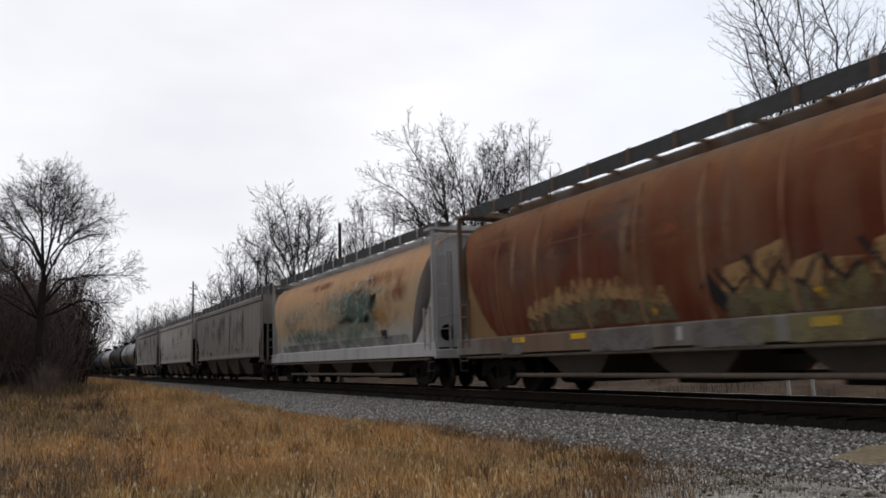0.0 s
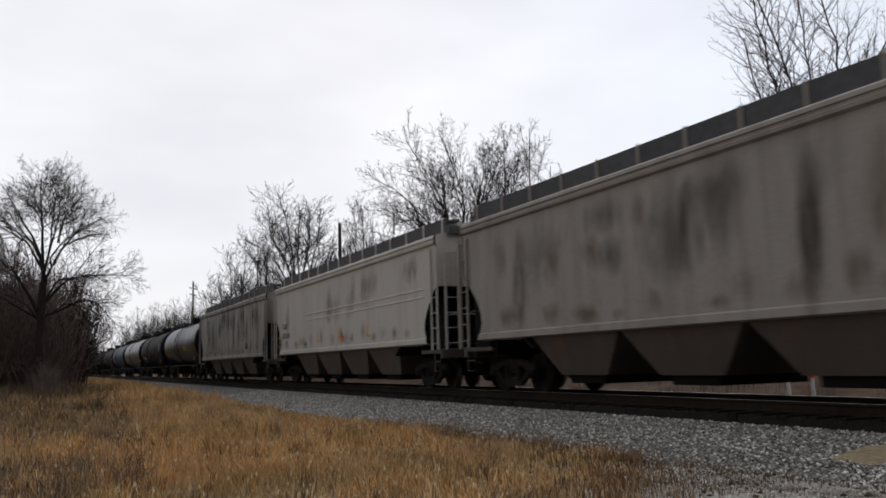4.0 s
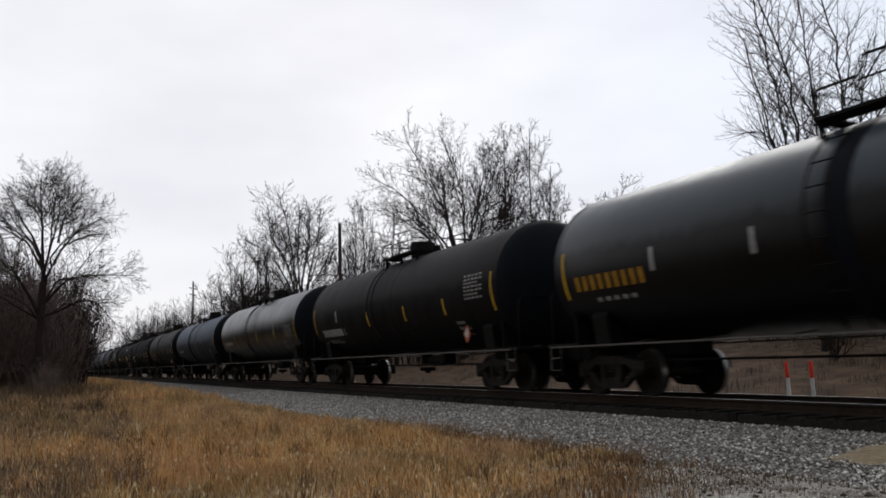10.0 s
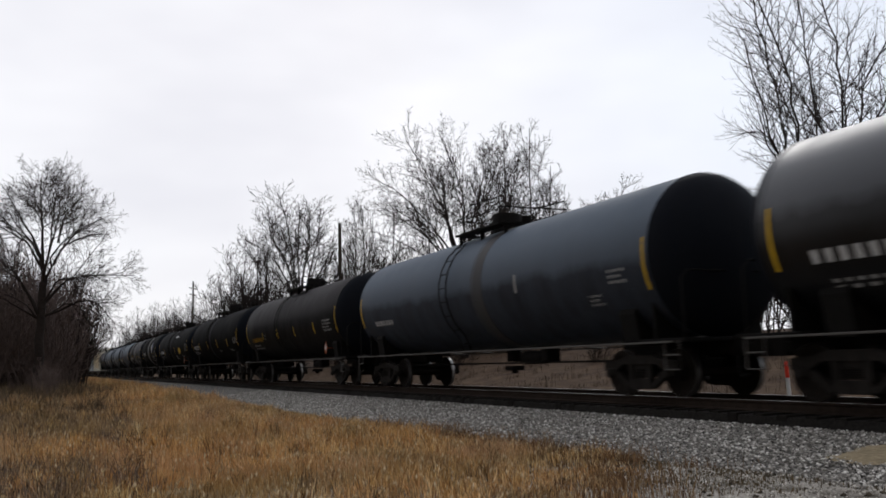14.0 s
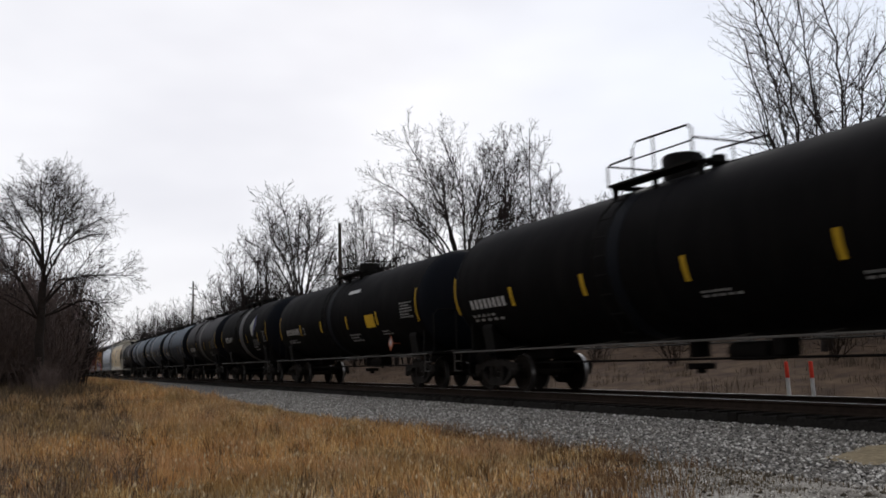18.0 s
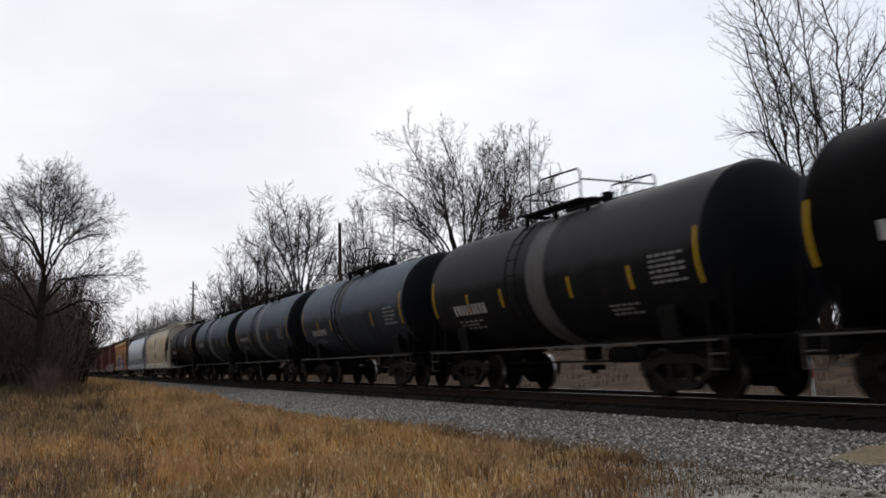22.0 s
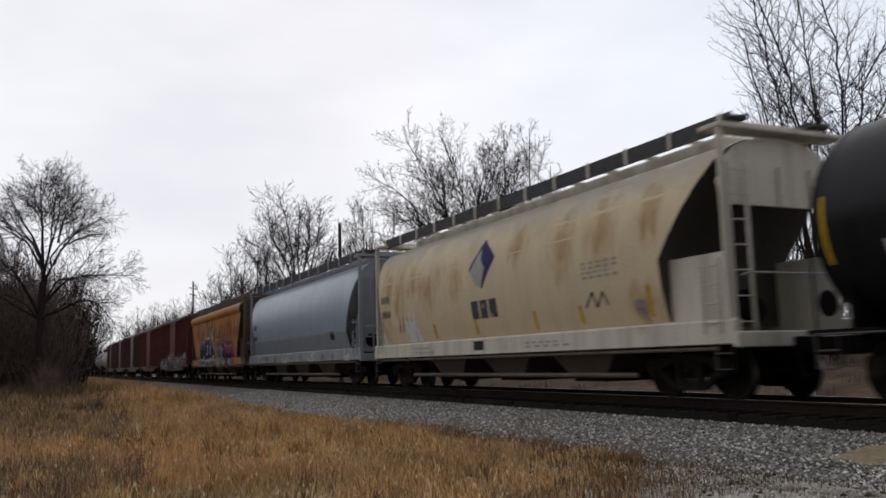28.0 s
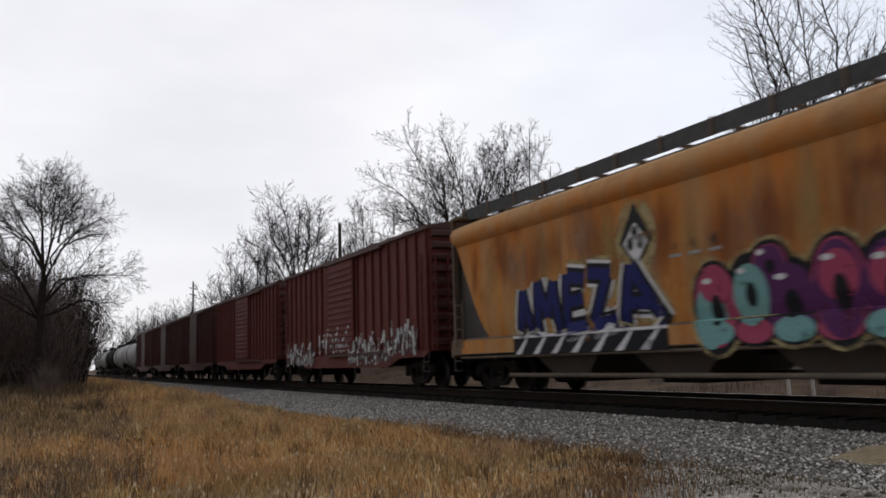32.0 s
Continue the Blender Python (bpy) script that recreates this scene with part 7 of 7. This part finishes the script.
tank_marks("R", M_WHITE_DIM, 5.25, (-2.4, 0.9), (), ((-4.3, -2.6, 2.0, 2.25, 8),), ((4.4, 5.1, 2.1, 2.6, 5),))
for key, x, z in (("F", 6.05, 1.5), ("G", 5.6, 1.5), ("J", 5.5, 1.45), ("L", 5.3, 1.42)):
    d = 0.2
    plate = Build()
    plate.prism_y([(x - d, z), (x, z - d * 1.25), (x + d, z), (x, z + d * 1.25)], -1.31, -1.295)
    plate.box(x - 0.03, x + 0.03, -1.295, -0.9, z - 0.02, z + 0.02)
    placard = part("hazard_placard", plate, M_PALE_RED, TANK[key][0], "white and red diamond placard", 0)
    mark = Build()
    mark.prism_y([(x - d * 0.6, z + 0.02), (x, z - d * 0.6), (x + d * 0.6, z + 0.02), (x, z + d * 0.85)], -1.318, -1.309)
    part("placard_symbol", mark, M_WHITE, placard, "white centre", 0)
for key, x in (("M", 2.9), ("R", 2.9)):
    made = TANK[key]
    stencil(made, M_GREY_EDGE, [((x - 0.84, 2.98), (x - 0.17, 2.27), (x + 0.58, 2.96), (x + 0.1, 3.5))], "emblem", "grey edge of a diamond emblem", 0.006)
    stencil(made, M_EMBLEM, [((x - 0.75, 2.98), (x - 0.15, 2.36), (x + 0.5, 2.96), (x + 0.09, 3.42))], "emblem", "dark blue ground of a diamond emblem", 0.011)
    stencil(made, M_LEAF, [((x - 0.74, 2.92), (x - 0.42, 2.44), (x - 0.02, 3.02), (x + 0.02, 3.36)), ((x - 0.42, 2.44), (x - 0.16, 2.36), (x + 0.1, 3.1), (x - 0.02, 3.02))], "emblem", "white leaf of a diamond emblem", 0.016)
    for k in range(3):
        stencil(made, M_GREY_EDGE, [rect(x - 0.55 + 0.46 * k, x - 0.2 + 0.46 * k, 1.88, 2.2)], "emblem", "plain grey bar under the emblem", 0.008)
stencil(S, M_EMBLEM, [((-1.08, 3.12), (-0.36, 2.58), (0.34, 3.32), (-0.36, 3.84))], "emblem", "blue diamond emblem", 0.008)
stencil(S, M_LEAF, [((-1.02, 3.06), (-0.7, 2.72), (-0.4, 3.3), (-0.46, 3.62)), ((-0.7, 2.72), (-0.38, 2.6), (-0.2, 3.1), (-0.4, 3.3))], "emblem", "pale leaf of the diamond emblem", 0.012)
stencil(S, M_WHITE_SPRAY, [((-5.5, 1.4), (-4.5, 1.4), (-4.75, 1.95), (-5.3, 2.0)), ((-5.3, 1.9), (-5.1, 1.9), (-5.15, 2.3), (-5.2, 2.3)), ((-5.0, 1.9), (-4.75, 1.85), (-4.85, 2.25), (-4.92, 2.25)), ((-5.6, 1.7), (-5.3, 1.6), (-5.45, 2.1), (-5.55, 2.1))], "graffiti", "white sprayed tag", 0.009)
for x in (-1.04, -0.55, -0.06):
    stencil(S, M_EMBLEM_BAR, [rect(x, x + 0.38, 1.84, 2.30)], "emblem", "plain dark bar under the emblem")
for x, z0, z1, w in ((3.0, 2.5, 3.8, 0.6), (4.35, 2.7, 4.0, 0.75), (-4.4, 2.4, 3.1, 1.0), (-2.4, 2.5, 3.4, 0.8), (-6.4, 2.2, 3.7, 0.9), (1.1, 3.0, 3.9, 0.6), (6.0, 2.9, 3.8, 0.5), (5.6, 1.4, 2.0, 0.8), (-7.2, 2.6, 3.6, 0.5), (-7.3, 1.5, 2.4, 0.4), (-5.2, 2.8, 3.6, 0.6), (-3.4, 2.9, 3.5, 0.5)):
    blotch(S, M_RUST_RUN, x - 0.3, x + w + 0.4, z0 - 0.3, z1 + 0.3, "stain", "orange rust run", 0.005)
stencil(S, M_WHITE_DIM, block(4.12, 5.45, 2.37, 2.76, 4), "data_panel", "small faded stencilled lines")
stencil(S, M_BLACK_MARK, [stroke(4.1, 1.8, 4.4, 2.1, 0.05), stroke(4.4, 2.1, 4.5, 1.78, 0.05), stroke(4.5, 1.78, 4.75, 2.08, 0.05), stroke(4.75, 2.08, 4.88, 1.8, 0.05)], "graffiti", "dark scribble")
stencil(S, M_PINK, [stroke(-6.1 + k * 0.28, 1.7, -5.95 + k * 0.28, 2.15, 0.07) for k in range(5)], "graffiti", "pale pink scribble")
stencil(S, M_BLACK_MARK, letters(-7.4, -6.7, 2.66, 2.9, 4))
stencil(S, M_BLACK_MARK, letters(-7.4, -6.6, 2.2, 2.42, 5))
ticks(S, M_YELLOW, (1.96, 2.08, 1.45, 1.87), (3.82, 3.94, 1.48, 1.87), (-1.0, -0.88, 1.45, 1.85), (6.1, 6.22, 1.5, 2.1), (-3.6, -3.48, 1.45, 1.85))
ticks(S, M_WHITE_DIM, (5.72, 6.05, 1.55, 1.83), name="placard")
ticks(S, M_BLACK_MARK, (-1.03, -0.5, 1.05, 1.28), name="placard")
stencil(S, M_WHITE_DIM, block(-4.9, -3.4, 1.02, 1.28, 2), "data_panel", "small faded stencilled lines")
stencil(S, M_WHITE_DIM, block(1.6, 3.6, 1.05, 1.22, 2), "data_panel", "small faded stencilled lines")
stencil(T, M_WHITE_DIM, [rect(-7.0, 6.9, 1.97, 2.01)], "side_line", "thin pale line along the side")
# Darker reflection painted as a flat band along the lower side
stencil(T, plain("reflection_grey_paint", (0.215, 0.245, 0.275), 0.5, vary=0.15, scale=3), [rect(-7.6, 7.3, 1.38, 1.96)], "fade_and_shade_patch", "lower side with its darker reflection put into the colour", 0.004)
ticks(T, M_BLACK_MARK, (5.27, 5.8, 1.72, 2.04), name="placard")
stencil(T, M_BLACK_MARK, letters(-7.3, -6.6, 2.6, 2.84, 4))
stencil(T, M_BLACK_MARK, letters(-7.35, -6.6, 2.1, 2.31, 4))
stencil(T, M_WHITE_DIM, block(-0.8, -0.3, 2.05, 2.45, 3), "data_panel", "small faded stencilled lines")
stencil(T, M_BLACK_MARK, block(-5.74, -4.4, 1.12, 1.3, 2), "data_panel", "small faded stencilled lines")
stencil(T, M_WHITE_DIM, block(-3.0, 0.6, 1.1, 1.3, 2), "data_panel", "small faded stencilled lines")
for k in range(11):
    x = -8.2 + 1.5 * k
    stencil(T, (M_TEAL_PALE, M_SILVER, M_GREY_CLOUD)[k % 3], [rect(x, x + rg.uniform(0.5, 1.3), 0.92, 1.3)], "fade_and_shade_patch", "worn patch on the sill", 0.004)
stencil(T, M_BLACK_MARK, oval(7.9, 1.9, 0.35, 0.4) + oval(7.6, 2.2, 0.2, 0.2), "graffiti", "dark sprayed tag")
for k in range(24):
    x = -7.2 + 0.6 * k + rg.uniform(-0.2, 0.2)
    blotch(V, (M_RUST_PANEL, M_OLIVE_RUN, M_RUST_PANEL, M_RUN_PALE)[k % 4], x, x + rg.uniform(0.5, 1.5), rg.uniform(1.3, 2.4), rg.uniform(3.6, 4.1), "stain", "rusty run-down streak", 0.003 + 0.0001 * k)
blotch(V, M_RUST_PANEL, 4.2, 5.3, 3.0, 3.6, "fade_and_shade_patch", "repainted rust-red rectangle", 0.006)
stencil(V, P_ORANGE, [rect(-8.1, 8.1, 0.97, 1.31)], "fade_and_shade_patch", "orange painted sill", 0.003)
# the two pieces on the orange hopper
zz = [(-5.0, 1.3, -4.72, 2.35), (-4.72, 2.35, -4.45, 1.3), (-4.2, 1.3, -4.05, 2.5), (-4.05, 2.5, -3.75, 1.7), (-3.75, 1.7, -3.4, 2.45), (-3.4, 2.45, -3.3, 1.3), (-3.0, 1.35, -2.85, 2.55), (-2.85, 2.5, -2.2, 2.4),
      (-2.9, 1.95, -2.3, 2.0), (-3.0, 1.4, -2.2, 1.45), (-2.1, 2.5, -1.3, 2.4), (-1.4, 2.4, -2.0, 1.45), (-2.0, 1.42, -1.2, 1.5), (-1.0, 1.3, -0.65, 2.5), (-0.65, 2.5, 0.25, 1.35), (-0.8, 1.8, -0.2, 1.75)]
stencil(V, M_CREAM_LINE, [stroke(a, b, c, d, 0.74) for a, b, c, d in zz], "graffiti", "yellow haze round sprayed letters", 0.006)
stencil(V, M_WHITE_SPRAY, [stroke(a, b, c, d, 0.56) for a, b, c, d in zz], "graffiti", "white outline of sprayed letters", 0.010)
stencil(V, M_BLACK_SPRAY, [stroke(a, b, c, d, 0.42) for a, b, c, d in zz], "graffiti", "black edge of sprayed letters", 0.014)
stencil(V, M_BLUE_INK, [stroke(a, b, c, d, 0.24) for a, b, c, d in zz], "graffiti", "deep blue sprayed letters", 0.018)
stencil(V, M_BLACK_SPRAY, [rect(-5.3, 0.3, 0.9, 1.28)], "graffiti", "black sprayed base", 0.010)
stencil(V, M_WHITE_SPRAY, [((-5.2 + k * 0.78, 0.9), (-4.95 + k * 0.78, 0.9), (-4.62 + k * 0.78, 1.26), (-4.72 + k * 0.78, 1.26)) for k in range(7)] + [rect(-5.3, 0.3, 1.27, 1.33)], "graffiti", "white sprayed wedges", 0.014)
stencil(V, M_CREAM_LINE, oval(-0.45, 3.0, 0.62, 0.75) + [((-0.75, 3.2), (-0.15, 3.2), (-0.42, 3.75), (-0.48, 3.75))], "graffiti", "pale lozenge outline", 0.006)
stencil(V, M_SOOT, [((-0.95, 2.95), (-0.45, 2.4), (0.05, 2.95), (-0.45, 3.68))], "graffiti", "grey sprayed lozenge", 0.010)
stencil(V, M_WHITE_SPRAY, [((-0.82, 2.92), (-0.45, 2.5), (-0.08, 2.92), (-0.45, 3.3))], "graffiti", "white sprayed lozenge", 0.014)
stencil(V, M_SOOT, oval(-0.6, 2.9, 0.1, 0.13) + oval(-0.3, 2.9, 0.1, 0.13) + oval(-0.45, 3.1, 0.1, 0.13), "graffiti", "dark dots in the lozenge", 0.018)
for x in (0.5, 1.0, 1.5):
    stencil(V, M_WHITE_DIM, [rect(x, x + 0.3, 2.5, 2.56)], "stencil", "worn pale bar")
    stencil(V, M_STAIN, [rect(x, x + 0.3, 2.56, 2.82)], "stencil", "worn grey bar")
pod = [(1.55, 1.55, 0.5, 0.72), (2.35, 1.75, 0.42, 0.55), (2.8, 2.15, 0.36, 0.3), (3.15, 1.55, 0.55, 0.6), (4.05, 1.65, 0.5, 0.75), (4.9, 1.6, 0.5, 0.7), (5.6, 1.7, 0.42, 0.6)]
stencil(V, M_CREAM_LINE, [q for x, z, a, c in pod for q in oval(x, z, a + 0.16, c + 0.14)], "graffiti", "cream outline of bubble letters", 0.006)
stencil(V, M_BLACK_SPRAY, [q for x, z, a, c in pod for q in oval(x, z, a + 0.08, c + 0.07)] + [q for k in range(6) for q in oval(1.55 + 0.82 * k, 1.12, 0.44, 0.23)], "graffiti", "black outline of bubble letters", 0.010)
stencil(V, M_PINK, [q for x, z, a, c in pod[::2] for q in oval(x, z + 0.02, a, c - 0.02)] + [q for k in range(3) for q in oval(2.37 + 1.64 * k, 1.13, 0.4, 0.2)], "graffiti", "pink bubble letters", 0.014)
stencil(V, M_PURPLE, [q for x, z, a, c in pod[2:6] for q in oval(x, z, a * 0.9, c * 0.95)], "graffiti", "purple bubble letters", 0.018)
stencil(V, M_PINK, [q for x, z, a, c in pod[4:] for q in oval(x, z + 0.2, a * 0.7, c * 0.5)], "graffiti", "pink bubble highlights", 0.022)
stencil(V, M_CYAN, oval(1.4, 1.4, 0.36, 0.55) + oval(2.35, 1.7, 0.38, 0.5) + [q for k in range(3) for q in oval(1.55 + 1.64 * k, 1.13, 0.4, 0.2)], "graffiti", "turquoise bubble letters", 0.022)
stencil(V, M_PINK, oval(1.6, 1.9, 0.38, 0.3), "graffiti", "pink bubble top", 0.026)
stencil(V, M_BLACK_SPRAY, [q for x, z, a, c in pod for q in oval(x + 0.02, z - 0.05, a * 0.28, c * 0.36)], "graffiti", "dark hollows of bubble letters", 0.030)
stencil(V, M_WHITE_SPRAY, [q for x, z, a, c in pod for q in oval(x - 0.15, z + c * 0.62, a * 0.22, 0.05)], "graffiti", "white glints on bubble letters", 0.032)
for x0, x1, z0, z1 in ((-7.4, -3.0, 0.74, 1.75), (-2.6, 1.0, 1.2, 1.95), (1.0, 5.4, 0.74, 1.85), (5.2, 7.6, 1.0, 2.1)):
    n = int((x1 - x0) / 0.3)
    stencil(W, M_SILVER, [stroke(x0 + (k + 0.2) * 0.3, z0 + 0.05 * (k % 3), x0 + (k + 0.2 + 0.5 * math.sin(k * 1.9)) * 0.3, z1 - 0.12 * ((k * 7) % 4), 0.17) for k in range(n)], "graffiti", "silver sprayed tag", 0.05)
    for k in range(n):
        stencil(W, (M_SILVER, M_WHITE_SPRAY)[k % 2], [stroke(x0 + k * 0.3, z0 + 0.2 + 0.25 * (k % 3), x0 + (k + 1.1) * 0.3, z0 + 0.3 + 0.22 * ((k * 5) % 4), 0.1)], "graffiti", "silver sprayed tag", 0.052 + 0.0002 * k)
    stencil(W, M_SOOT, [stroke(x0 + (k + 0.75) * 0.3, z0 + 0.1, x0 + (k + 0.6) * 0.3, z1 - 0.3, 0.05) for k in range(n)], "graffiti", "dark lines in the tag", 0.06)

# metres travelled at each time
TRAVEL = ((0, 0.0), (3, 31.86), (6, 63.22), (9, 94.98), (12, 127.45), (15, 160.06), (18, 192.73), (21, 225.98), (24, 259.56), (27, 293.02), (30, 326.07), (32, 347.85))


def motions():
    for car, x in CARS:
        walk(car, [(t, pose(x + s, 0, 0)) for t, s in TRAVEL])
    ts, ss = [t for t, s in TRAVEL], [s for t, s in TRAVEL]
    rows = [(t, pose(0, 0, 0, 0, math.degrees(np.interp(t, ts, ss) / WHEEL_R), 0)) for t in (k / 30 for k in range(961))]
    first = WHEELSETS[0]
    walk(first, rows)
    keys = first.animation_data
    for w in WHEELSETS[1:]:
        w.rotation_mode = "QUATERNION"
        d = w.animation_data_create()
        d.action = keys.action
        d.action_slot = keys.action_slot


motions()
